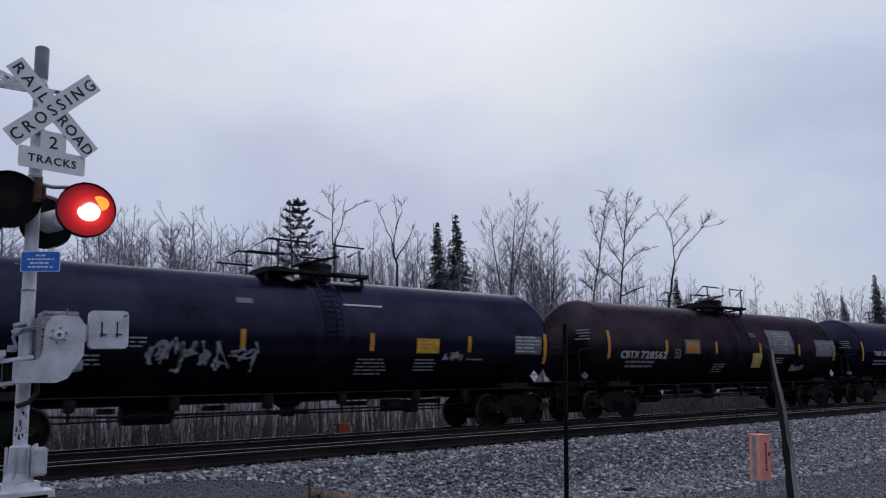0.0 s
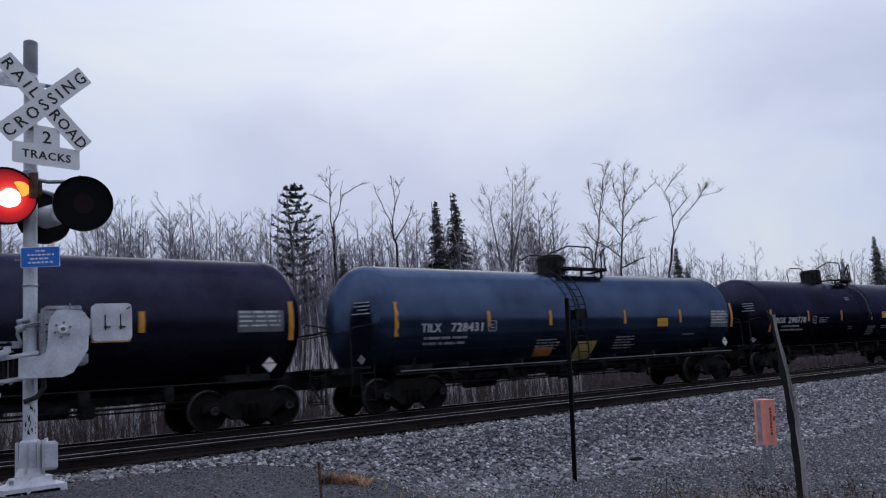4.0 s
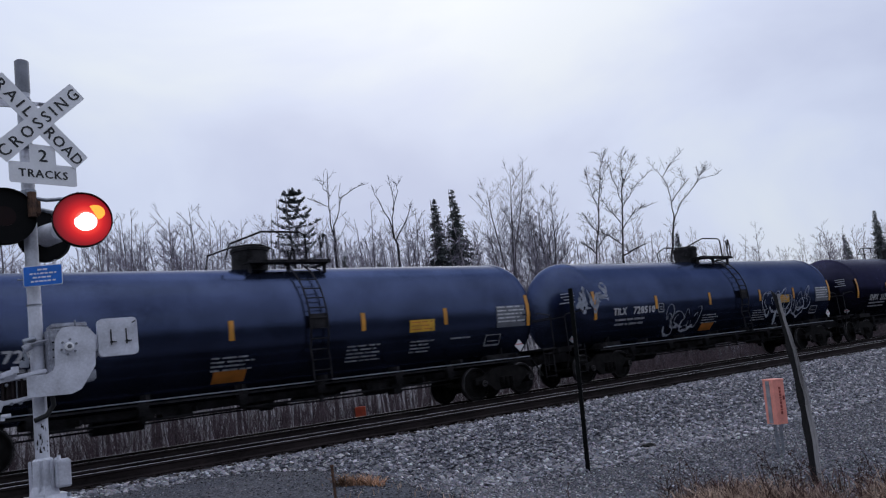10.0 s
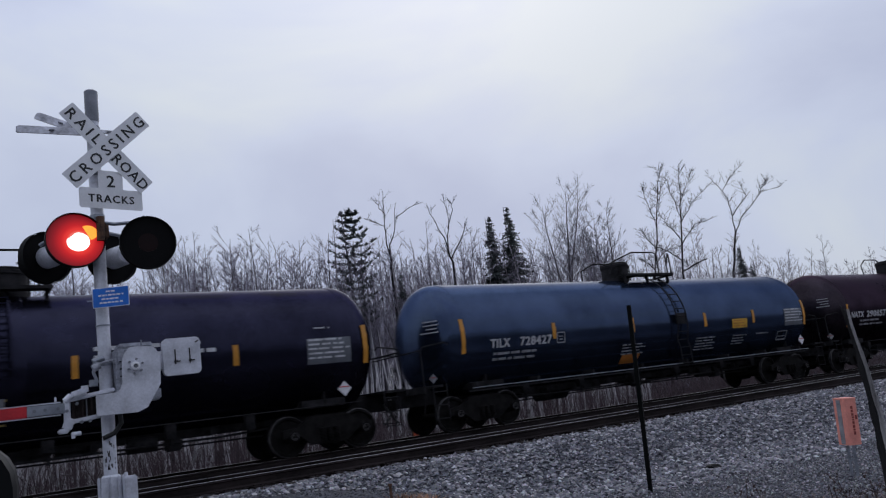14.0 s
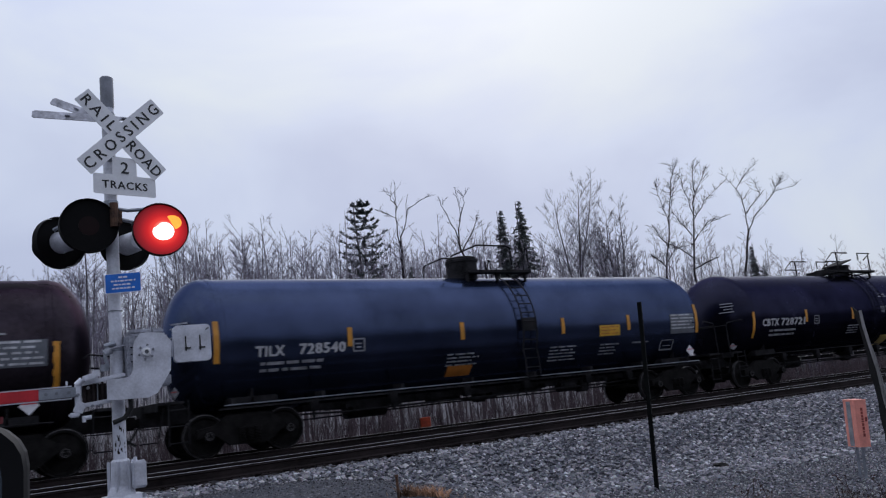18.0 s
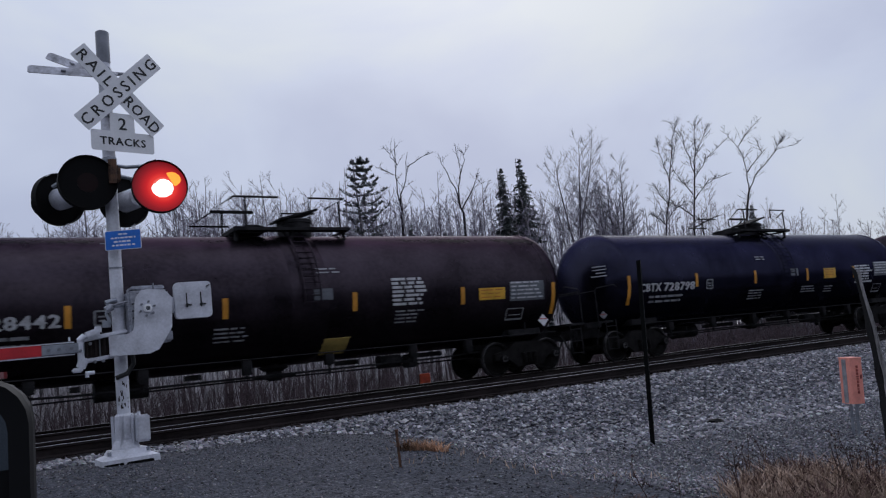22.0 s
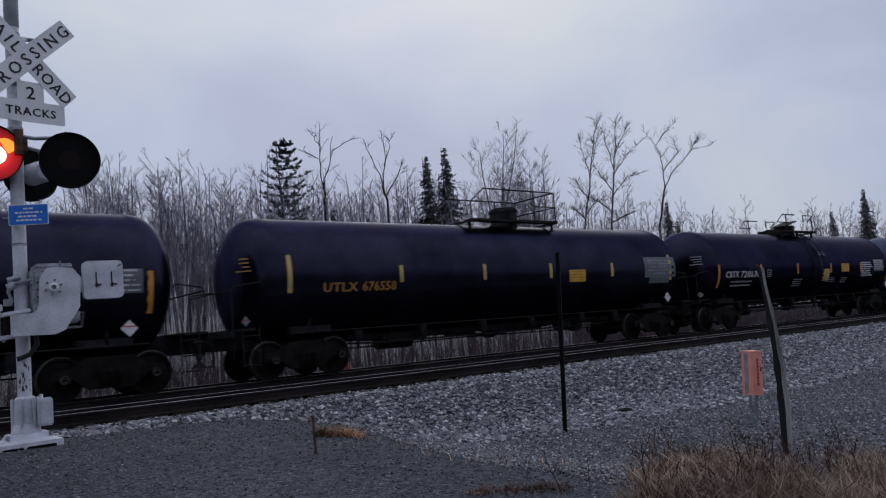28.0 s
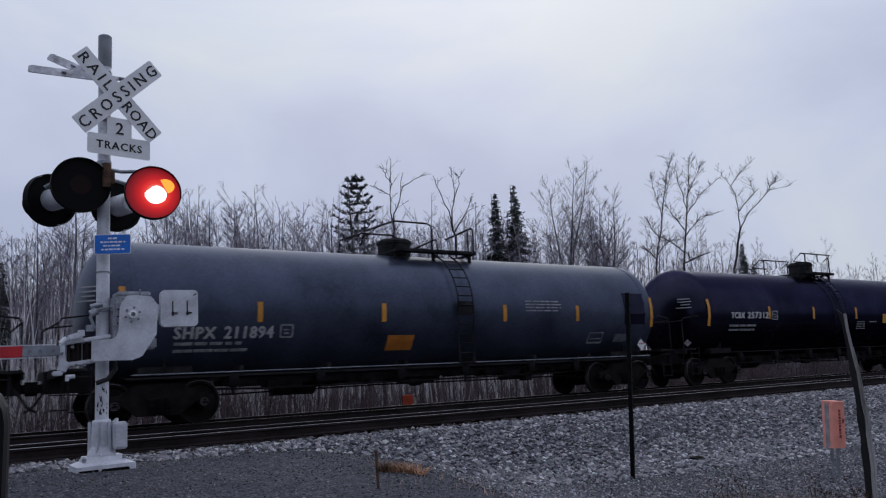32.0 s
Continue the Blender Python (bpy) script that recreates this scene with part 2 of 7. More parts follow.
M["dry_weed"] = material("dark_dry_weed", (0.075, 0.045, 0.040), 0.9, vary=0.4, scale=2, fine=12, spec=0.08)
M["weed_grass"] = material("dark_reddish_dead_grass", (0.135, 0.085, 0.076), 0.9, vary=0.4, scale=2, fine=10, spec=0.08)
M["tuft"] = material("orange_dead_grass", (0.42, 0.25, 0.16), 0.9, vary=0.35, scale=3, fine=20, spec=0.08)
M["brush"] = material("purple_brown_brush", (0.105, 0.080, 0.088), 0.95, vary=0.4, scale=2, fine=10, spec=0.08)
M["mirror_shell"] = material("black_mirror_shell", (0.006, 0.006, 0.007), 0.6, vary=0.15, spec=0.2)
M["mirror_red"] = material("dark_red_car_paint", (0.16, 0.02, 0.025), 0.3, vary=0.1, coat=0.6)
M["mirror_glass"] = material("mirror_glass", (0.30, 0.36, 0.38), 0.03, metal=1.0, vary=0.02)


# ---- mesh helpers ----
def part(name, bm, mat, parent=None, label="", smooth=False):
    """Links a bmesh as one mesh object, under a thing or a part."""
    me = bpy.data.meshes.new(name)
    bmesh.ops.recalc_face_normals(bm, faces=bm.faces)
    bm.to_mesh(me)
    bm.free()
    for m_ in mat if isinstance(mat, (list, tuple)) else [mat]:
        me.materials.append(m_)
    if smooth:
        me.shade_smooth()
        me.set_sharp_from_angle(angle=radians(38))
    ob = new(name, me)
    ob.parent = parent
    if label:
        ob["label"] = label
    return ob


def again(name, ob, m, parent=None):
    """Another object on the same mesh, posed by m."""
    o = new(name, ob.data)
    o.parent = parent
    o.matrix_basis = m
    return o


def box(bm, c, s, rot=None, bevel=0.0, mi=0):
    m = Matrix.Translation(c) @ (rot or Matrix.Identity(4)) @ Matrix.Diagonal((*s, 1))
    r = bmesh.ops.create_cube(bm, size=1.0, matrix=m)
    fs = list({f for v in r["verts"] for f in v.link_faces})
    for f in fs:
        f.material_index = mi
    if bevel:
        es = list({ed for v in r["verts"] for ed in v.link_edges})
        bmesh.ops.bevel(bm, geom=es, offset=bevel, segments=2, affect="EDGES", material=-1)


def rod(bm, a, b, r0, r1=None, seg=8, caps=True, mi=0):
    """A round bar from a to b."""
    a, b = Vector(a), Vector(b)
    d = b - a
    r1 = r0 if r1 is None else r1
    q = d.to_track_quat("Z", "Y").to_matrix().to_4x4()
    r = bmesh.ops.create_cone(bm, cap_ends=caps, segments=seg, radius1=r0, radius2=r1, depth=d.length, matrix=Matrix.Translation((a + b) / 2) @ q)
    if mi:
        for f in {f for v in r["verts"] for f in v.link_faces}:
            f.material_index = mi


def pipe(bm, pts, r, seg=6):
    """A bent round bar through the given points, in one piece."""
    pts = [Vector(p) for p in pts]
    rings = []
    for i, p in enumerate(pts):
        d = (pts[min(i + 1, len(pts) - 1)] - pts[max(i - 1, 0)]).normalized()
        u = d.cross(Vector((0.13, 0.99, 0.05))).normalized()
        v = d.cross(u)
        rings.append([bm.verts.new(p + (u * math.cos(2 * math.pi * k / seg) + v * math.sin(2 * math.pi * k / seg)) * r) for k in range(seg)])
    for p, q in zip(rings, rings[1:]):
        for k in range(seg):
            bm.faces.new((p[k], p[(k + 1) % seg], q[(k + 1) % seg], q[k]))
    bm.faces.new(rings[0][::-1])
    bm.faces.new(rings[-1])


def pipes(runs):
    """A list of one-piece bars, from (points, radius) pairs."""
    out = []
    for pts, r in runs:
        bm = bmesh.new()
        pipe(bm, pts, r)
        out.append(bm)
    return out


def lathe(bm, profile, seg=32, m=None, mi=0):
    """Turns (radius, height) pairs round z, then applies m."""
    m = m or Matrix.Identity(4)
    rings = []
    for r, z in profile:
        if r < 1e-5:
            rings.append([bm.verts.new(m @ Vector((0, 0, z)))])
        else:
            rings.append([bm.verts.new(m @ Vector((r * math.cos(2 * math.pi * k / seg), r * math.sin(2 * math.pi * k / seg), z))) for k in range(seg)])
    for p, q in zip(rings, rings[1:]):
        for k in range(seg):
            j = (k + 1) % seg
            if len(p) == 1 and len(q) == 1:
                continue
            vs = [p[0], q[j], q[k]] if len(p) == 1 else [p[k], p[j], q[0]] if len(q) == 1 else [p[k], p[j], q[j], q[k]]
            f = bm.faces.new(vs)
            f.material_index = mi


def extrude_outline(bm, pts, m, depth, mi=0):
    """A flat outline of (u, v) pairs, given depth along its normal, posed by m."""
    lo = [bm.verts.new(m @ Vector((u, v, 0))) for u, v in pts]
    hi = [bm.verts.new(m @ Vector((u, v, depth))) for u, v in pts]
    fs = [bm.faces.new(lo[::-1]), bm.faces.new(hi)]
    for k in range(len(pts)):
        j = (k + 1) % len(pts)
        fs.append(bm.faces.new((lo[k], lo[j], hi[j], hi[k])))
    for f in fs:
        f.material_index = mi


def thing(name, m, label, category, group=""):
    ob = new(name)
    ob.matrix_basis = m
    ob.empty_display_size = 0.2
    return tagged(ob, label, category, group)


X90 = Matrix.Rotation(radians(90), 4, "X")
Y90 = Matrix.Rotation(radians(90), 4, "Y")
TEXT_CACHE = {}


def text_mesh(body, size, depth=0.003, align="LEFT", spacing=1.0):
    """Built-in lettering in the u, v plane as a mesh."""
    key = (body, size, depth, align, spacing)
    if key not in TEXT_CACHE:
        cu = bpy.data.curves.new("lettering", "FONT")
        cu.body, cu.size, cu.extrude, cu.align_x, cu.resolution_u, cu.space_character = body, size, depth, align, 2, spacing
        tmp = bpy.data.objects.new("lettering", cu)
        scene.collection.objects.link(tmp)
        bpy.context.view_layer.update()
        TEXT_CACHE[key] = bpy.data.meshes.new_from_object(tmp.evaluated_get(bpy.context.evaluated_depsgraph_get()))
        bpy.data.objects.remove(tmp)
    return TEXT_CACHE[key]


def lettering(body, size, mat, m, parent, name="lettering", bold=0.0, stretch=1.0, align="LEFT", spacing=1.0):
    me = text_mesh(body, size, 0.003, align, spacing).copy()
    me.transform(Matrix.Diagonal((stretch, 1, 1, 1)))
    if bold:
        me2 = bmesh.new()
        for dx, dy in ((-bold, 0), (bold, 0), (0, bold * 0.6), (0, -bold * 0.6)):
            t2 = me.copy()
            t2.transform(Matrix.Translation((dx, dy, 0.0003 * dx / bold)))
            me2.from_mesh(t2)
            bpy.data.meshes.remove(t2)
        me2.to_mesh(me)
        me2.free()
    me.materials.clear()
    me.materials.append(mat)
    ob = new(name, me)
    ob.parent = parent
    ob.matrix_basis = m
    return ob


# ---- ground and railway ----
def smooth01(v):
    v = max(0.0, min(1.0, v))
    return v * v * (3 - 2 * v)


NEAR, FAR_TRACK = 13.66, 17.72  # centre lines of the two tracks


def ground_height(x, y):
    apron = -0.07 - 0.60 * smooth01((9.0 - y) / 9.0)
    ditch = -0.74 - 0.05 * math.sin(0.35 * x + 0.4 * y)
    edge = 4.6 + 0.55 * math.sin(y * 0.9) + 0.25 * max(0.0, 9.5 - y) - 1.1 * smooth01((y - 9.5) / 2.0)
    side = smooth01((x - edge + 1.6) / 3.2)
    z = apron * (1 - side) + ditch * side
    z += (-0.23 - z) * smooth01((y - 8.9) / 3.2) if y > 8.9 else 0.0
    if y > 19.6:
        z = -0.23 - 1.15 * smooth01((y - 19.6) / 3.0)
    return z + 0.025 * noise.noise((x * 0.6, y * 0.6, 0.0)) * (1.0 if y < 11.5 or y > 20.5 else 0.2)


def ground_material():
    m = bpy.data.materials.new("gravel_ground")
    m.use_nodes = True
    nt = m.node_tree
    n, l = nt.nodes, nt.links
    b = n["Principled BSDF"]
    b.inputs["Roughness"].default_value = 0.9
    b.inputs["Specular IOR Level"].default_value = 0.25
    co = n.new("ShaderNodeTexCoord")
    vo = n.new("ShaderNodeTexVoronoi")
    vo.inputs["Scale"].default_value = 26
    v2 = n.new("ShaderNodeTexVoronoi")
    v2.inputs["Scale"].default_value = 70
    big = n.new("ShaderNodeTexNoise")
    big.inputs["Scale"].default_value, big.inputs["Detail"].default_value = 0.55, 6
    for t in (vo, v2, big):
        l.new(co.outputs["Object"], t.inputs["Vector"])
    rp = n.new("ShaderNodeValToRGB")
    rp.color_ramp.elements[0].color = (0.028, 0.031, 0.041, 1)
    rp.color_ramp.elements[1].color = (0.150, 0.158, 0.186, 1)
    sep = n.new("ShaderNodeSeparateColor")
    l.new(vo.outputs["Color"], sep.inputs["Color"])
    sep2 = n.new("ShaderNodeSeparateColor")
    l.new(v2.outputs["Color"], sep2.inputs["Color"])
    av = n.new("ShaderNodeMath")
    av.operation = "MULTIPLY"
    l.new(sep.outputs[0], av.inputs[0])
    l.new(sep2.outputs[1], av.inputs[1])
    l.new(av.outputs[0], rp.inputs["Fac"])
    br = n.new("ShaderNodeValToRGB")
    br.color_ramp.elements[0].position, br.color_ramp.elements[0].color = 0.42, (0.8, 0.8, 0.84, 1)
    br.color_ramp.elements[1].position, br.color_ramp.elements[1].color = 0.68, (1.15, 1.08, 1.05, 1)
    l.new(big.outputs["Fac"], br.inputs["Fac"])
    mx = n.new("ShaderNodeMix")
    mx.data_type, mx.blend_type = "RGBA", "MULTIPLY"
    mx.inputs["Factor"].default_value = 1.0
    l.new(rp.outputs["Color"], mx.inputs[6])
    l.new(br.outputs["Color"], mx.inputs[7])
    l.new(mx.outputs[2], b.inputs["Base Color"])
    bp = n.new("ShaderNodeBump")
    bp.inputs["Strength"].default_value, bp.inputs["Distance"].default_value = 0.8, 0.03
    l.new(vo.outputs["Distance"], bp.inputs["Height"])
    bp.invert = True
    l.new(bp.outputs["Normal"], b.inputs["Normal"])
    return m


def soil_material():
    return material("leaf_litter_soil", (0.030, 0.025, 0.024), 0.95, vary=0.4, scale=0.8, fine=8, bump=0.4, spec=0.05)


def build_ground():
    def steps(a, b, s):
        k = max(1, round((b - a) / s))
        return [a + (b - a) * i / k for i in range(k)]
    xs = steps(-1500, -60, 240) + steps(-60, -6, 6) + steps(-6, 26, 0.4) + steps(26, 70, 2) + steps(70, 1500, 240) + [1500]
    ys = steps(-900, -20, 220) + steps(-20, -2, 2) + steps(-2, 24, 0.35) + steps(24, 120, 6) + steps(120, 1500, 230) + [1500]
    bm = bmesh.new()
    grid = [[bm.verts.new((x, y, ground_height(x, y))) for x in xs] for y in ys]
    for r0, r1, y in zip(grid, grid[1:], ys):
        for k in range(len(xs) - 1):
            f = bm.faces.new((r0[k], r0[k + 1], r1[k + 1], r1[k]))
            # soil past y 20.2, a dark bed along both tracks, gravel elsewhere
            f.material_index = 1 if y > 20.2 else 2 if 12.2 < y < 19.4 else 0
    ob = part("ground", bm, [ground_material(), soil_material(), material("dark_trackbed", (0.022, 0.021, 0.024), 0.9, vary=0.4, scale=2, fine=30, bump=0.5, spec=0.05)], smooth=True)
    tagged(ob, "grey gravel ground with fine stones and dark soil beyond", "ground", kind="structure")


def rail_profile():
    half = [(0.0, 0.0), (0.034, -0.003), (0.037, -0.012), (0.036, -0.038), (0.010, -0.052), (0.008, -0.140), (0.030, -0.152), (0.070, -0.165), (0.070, -0.178)]
    return half + [(-a, b) for a, b in reversed(half[1:])]


def build_rail(parent, y, dz=0.0):
    bm = bmesh.new()
    pr = rail_profile()
    xs = [-160, -40, 0, 20, 60, 240]
    rings = [[bm.verts.new((x, y + a, b + dz)) for a, b in pr] for x in xs]
    k = len(pr)
    for p, q in zip(rings, rings[1:]):
        for i in range(k):
            f = bm.faces.new((p[i], p[(i + 1) % k], q[(i + 1) % k], q[i]))
            f.material_index = 1 if i in (0, k - 1) else 0
    for r in (rings[0], rings[-1]):
        bm.faces.new(r)
    part("rail", bm, [M["rail_side"], M["rail_top"]], parent, "steel rail with a dark web and polished head")


def build_tracks():
    bm = bmesh.new()
    box(bm, (0, 0, -0.275), (0.23, 2.6, 0.17), bevel=0.012)
    tie_mesh = part("tie", bm, M["tie"])
    bm = bmesh.new()
    box(bm, (0, 0, -0.182), (0.19, 0.36, 0.014))
    for sx in (-0.06, 0.06):
        for sy in (-0.09, 0.09):
            rod(bm, (sx, sy, -0.178), (sx, sy, -0.150), 0.016, seg=6)
    plate_mesh = part("tie_plate", bm, M["rail_side"])
    for c, which in ((NEAR, "empty"), (FAR_TRACK, "occupied")):
        tr = new("track_1" if c == NEAR else "track_2")
        tagged(tr, f"{which} railway track with dark ties and polished rail heads", "track", "", "structure")
        for s in (-1, 1):
            build_rail(tr, c + s * 0.755, -0.012 * s if c == NEAR else 0.0)  # the empty track is canted
        rng = random.Random(int(c * 10))
        x = -3.0
        while x < (62 if c == NEAR else 40):
            m = Matrix.Translation((x, c + rng.uniform(-0.05, 0.05), rng.uniform(-0.012, 0.004))) @ Matrix.Rotation(rng.uniform(-0.02, 0.02), 4, "Z")
            again("tie", tie_mesh, m, tr)
            if x < 30 and c == NEAR:
                again("tie_plate", plate_mesh, Matrix.Translation((x, c - 0.755, 0)), tr)
            x += 0.50 + rng.uniform(-0.02, 0.02)
    bpy.data.objects.remove(tie_mesh)
    bpy.data.objects.remove(plate_mesh)


def ballast_edge(x):
    """How far the broken ballast reaches from the track towards the road."""
    return 11.45 - 3.85 * smooth01((x - 2.6) / 3.0) - 0.6 * smooth01((x - 6.0) / 4.0)


def stones(name, count, area, size, mat, seed, label, lift=0.3, keep=None):
    """Broken stones strewn over the ground, each a small angular lump, joined as one object."""
    rs = np.random.RandomState(seed)
    octa = np.array([(1, 0, 0), (-1, 0, 0), (0, 1, 0), (0, -1, 0), (0, 0, 1), (0, 0, -1), (0.62, 0.62, 0.45), (-0.62, -0.62, 0.45)])
    tri = np.array([(0, 6, 4), (6, 2, 4), (2, 1, 4), (1, 7, 4), (7, 3, 4), (3, 0, 4), (0, 2, 6), (1, 3, 7), (2, 0, 5), (1, 2, 5), (3, 1, 5), (0, 3, 5)])
    verts, faces = [], []
    x0, x1, y0, y1 = area
    n = 0
    while n < count:
        x, y = x0 + (x1 - x0) * rs.rand() ** 1.25, y0 + (y1 - y0) * rs.rand()
        if keep and not keep(x, y + 0.35 * noise.noise((x * 1.3, y * 1.3, 2.0))):
            continue
        s = size * (0.55 + 0.9 * rs.rand() ** 2)
        v = octa * (s * (0.7 + 0.6 * rs.rand(8, 1))) * (1.0, 0.8 + 0.4 * rs.rand(), 0.75)
        a, b = rs.rand() * 6.28, (rs.rand() - 0.5) * 1.2
        ca, sa, cb, sb = math.cos(a), math.sin(a), math.cos(b), math.sin(b)
        v = v @ np.array([(1, 0, 0), (0, cb, -sb), (0, sb, cb)]).T @ np.array([(ca, -sa, 0), (sa, ca, 0), (0, 0, 1)]).T
        verts.append(v + (x, y, ground_height(x, y) + s * lift))
        faces.append(tri + 8 * n)
        n += 1
    me = bpy.data.meshes.new(name)
    me.from_pydata(np.concatenate(verts).tolist(), [], np.concatenate(faces).tolist())
    me.materials.append(mat)
    return tagged(new(name, me), label, "gravel", "", "stuff")


def stone_material(name="mixed_ballast_stone", value=1.0):
    m = bpy.data.materials.new(name)
    m.use_nodes = True
    n, l = m.node_tree.nodes, m.node_tree.links
    b = n["Principled BSDF"]
    b.inputs["Roughness"].default_value = 0.88
    b.inputs["Specular IOR Level"].default_value = 0.3
    g = n.new("ShaderNodeNewGeometry")
    rp = n.new("ShaderNodeValToRGB")
    e = rp.color_ramp.elements
    e[0].color, e[1].color = (0.08, 0.081, 0.098, 1), (0.70, 0.69, 0.73, 1)
    q = e.new(0.55)
    q.color = (0.25, 0.25, 0.28, 1)
    q = e.new(0.85)
    q.color = (0.38, 0.36, 0.375, 1)
    l.new(g.outputs["Random Per Island"], rp.inputs["Fac"])
    co, nz = n.new("ShaderNodeTexCoord"), n.new("ShaderNodeTexNoise")
    nz.inputs["Scale"].default_value, nz.inputs["Detail"].default_value = 40, 4
    l.new(co.outputs["Object"], nz.inputs["Vector"])
    mx = n.new("ShaderNodeMix")
    mx.data_type, mx.blend_type = "RGBA", "MULTIPLY"
    mx.inputs["Factor"].default_value = 0.6
    l.new(rp.outputs["Color"], mx.inputs[6])
    l.new(nz.outputs["Color"], mx.inputs[7])
    hs = n.new("ShaderNodeHueSaturation")
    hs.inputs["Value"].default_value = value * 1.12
    l.new(mx.outputs[2], hs.inputs["Color"])
    l.new(hs.outputs["Color"], b.inputs["Base Color"])
    return m


def build_stones():
    sm = stone_material()
    stones("ballast", 42000, (0.2, 30, 7.2, 12.75), 0.037, sm, 1, "angular grey ballast stones banked against the track", keep=lambda x, y: y > ballast_edge(x))
    stones("ballast", 7000, (30, 70, 8.6, 12.75), 0.06, sm, 2, "angular grey ballast stones banked against the far end of the track")
    # stones between the tracks take a fifth of the colour value
    stones("ballast", 6000, (1.0, 34, 14.5, 16.9), 0.05, stone_material("dark_ballast", 0.2), 3, "angular grey ballast stones between the tracks")
    stones("gravel", 52000, (2.6, 20, 3.2, 9.6), 0.0145, stone_material("fine_grey_gravel", 0.85), 4, "small grey stones over the gravel flat", keep=lambda x, y: y < ballast_edge(x) + 0.4 and x > 4.5 + 0.3 * max(0.0, y - 6.5))
    stones("gravel", 20000, (0.3, 7.0, 3.4, 11.8), 0.011, stone_material("grey_crushed_stone", 0.50), 5, "fine crushed stone on the crossing apron", 0.1)


build_ground()
build_tracks()
build_stones()


# ---- the train ----
CAR = 18.2  # coupler to coupler
TANK_R, TANK_Z, TANK_HALF = 1.55, 2.42, 8.34
MESHES = {}


def shared(name, key, make, mat, parent, m=None, label="", smooth=False):
    """A part whose mesh is built once and used by every car with the same key."""
    if key not in MESHES:
        ob = part(name, make(), mat, parent, label, smooth)
        MESHES[key] = ob.data
    else:
        ob = new(name, MESHES[key])
        ob.parent = parent
        if label:
            ob["label"] = label
    if m:
        ob.matrix_basis = m
    if name in ("stencil_writing", "notice_writing", "graffiti"):
        ob["kind"] = "stuff"
    return ob


def tank_skin(half=TANK_HALF, head=0.78, power=0.92, r=TANK_R, seg=56):
    bm = bmesh.new()
    prof = [(0.0, -half)]
    for k in range(1, 11):
        a = k / 10 * math.pi / 2
        prof.append((r * math.sin(a) ** power, -half + head * (1 - math.cos(a))))
    prof += [(r, -half + head + 0.03), (r + 0.012, -half + head + 0.04), (r + 0.012, -half + head + 0.16), (r, -half + head + 0.17)]
    prof.append((r, -1.0))
    prof += [(q, -z) for q, z in reversed(prof)]
    lathe(bm, prof, seg, Y90)
    return bm


def decal(bm, x0, z0, w, h, lift=0.016, rows=3):
    """A thin curved sheet that hugs the near side of the tank, with its lower edge at z0."""
    a0 = math.asin(max(-0.99, min(0.99, (z0 - TANK_Z) / TANK_R)))
    da = h / TANK_R
    edge = []
    for k in range(rows + 1):
        a, r = a0 + da * k / rows, TANK_R + lift
        edge.append([bm.verts.new((x, -q * math.cos(a), TANK_Z + q * math.sin(a))) for x, q in ((x0, r), (x0 + w, r), (x0 + w, r - 0.012), (x0, r - 0.012))])
    for p, q in zip(edge, edge[1:]):
        for i in range(4):
            j = (i + 1) % 4
            bm.faces.new((p[i], p[j], q[j], q[i]))
    bm.faces.new(edge[0][::-1])
    bm.faces.new(edge[-1])


def sheet(x0, z0, w, h, lift=0.016):
    bm = bmesh.new()
    decal(bm, x0, z0, w, h, lift)
    return bm


def bars_mesh(x0, z, w, seed, n=2, h=0.045, pitch=0.11, lift=0.018):
    """Rows of unreadable stencilled writing as short bars."""
    rng = random.Random(seed)
    bm = bmesh.new()
    for k in range(n):
        x, end = x0, x0 + w * rng.uniform(0.75, 1.0)
        while x < end - 0.03:
            ww = min(rng.uniform(0.10, 0.40), end - x)
            decal(bm, x, z - k * pitch, ww, h, lift, 1)
            x += ww + rng.uniform(0.03, 0.08)
    return bm


def on_tank(x, z, lift=0.02):
    a = math.asin((z - TANK_Z) / (TANK_R + lift))
    return Matrix.Translation((x, -(TANK_R + lift) * math.cos(a), TANK_Z + (TANK_R + lift) * math.sin(a))) @ Matrix.Rotation(radians(90) - a, 4, "X")


def make_bolster():
    bm = bmesh.new()
    box(bm, (0, 0, 0.60), (0.40, 2.1, 0.26), bevel=0.04)
    rod(bm, (0, 0, 0.68), (0, 0, 0.86), 0.24, seg=16)
    box(bm, (-0.3, 0, 0.36), (0.12, 1.7, 0.12), bevel=0.02)
    box(bm, (0.3, 0, 0.36), (0.12, 1.7, 0.12), bevel=0.02)
    return bm


def make_side_frame():
    bm = bmesh.new()
    pts = [(-1.12, 0.42), (-1.12, 0.60), (-0.76, 0.66), (-0.45, 0.86), (0.45, 0.86), (0.76, 0.66), (1.12, 0.60), (1.12, 0.42), (0.74, 0.46), (0.42, 0.22), (-0.42, 0.22), (-0.74, 0.46)]
    extrude_outline(bm, pts, X90 @ Matrix.Translation((0, 0, -0.07)), 0.14)
    for sx in (-0.89, 0.89):
        rod(bm, (sx, -0.17, 0.457), (sx, 0.17, 0.457), 0.115, seg=14)
        rod(bm, (sx, -0.20, 0.457), (sx, -0.17, 0.457), 0.07, seg=10)
    return bm


def make_spring():
    bm = bmesh.new()
    prof = [(0.0, 0.28)]
    for k in range(9):
        prof += [(0.05, 0.285 + k * 0.032), (0.075, 0.29 + k * 0.032), (0.075, 0.308 + k * 0.032), (0.05, 0.313 + k * 0.032)]
    lathe(bm, prof + [(0.0, 0.58)], 8)
    return bm


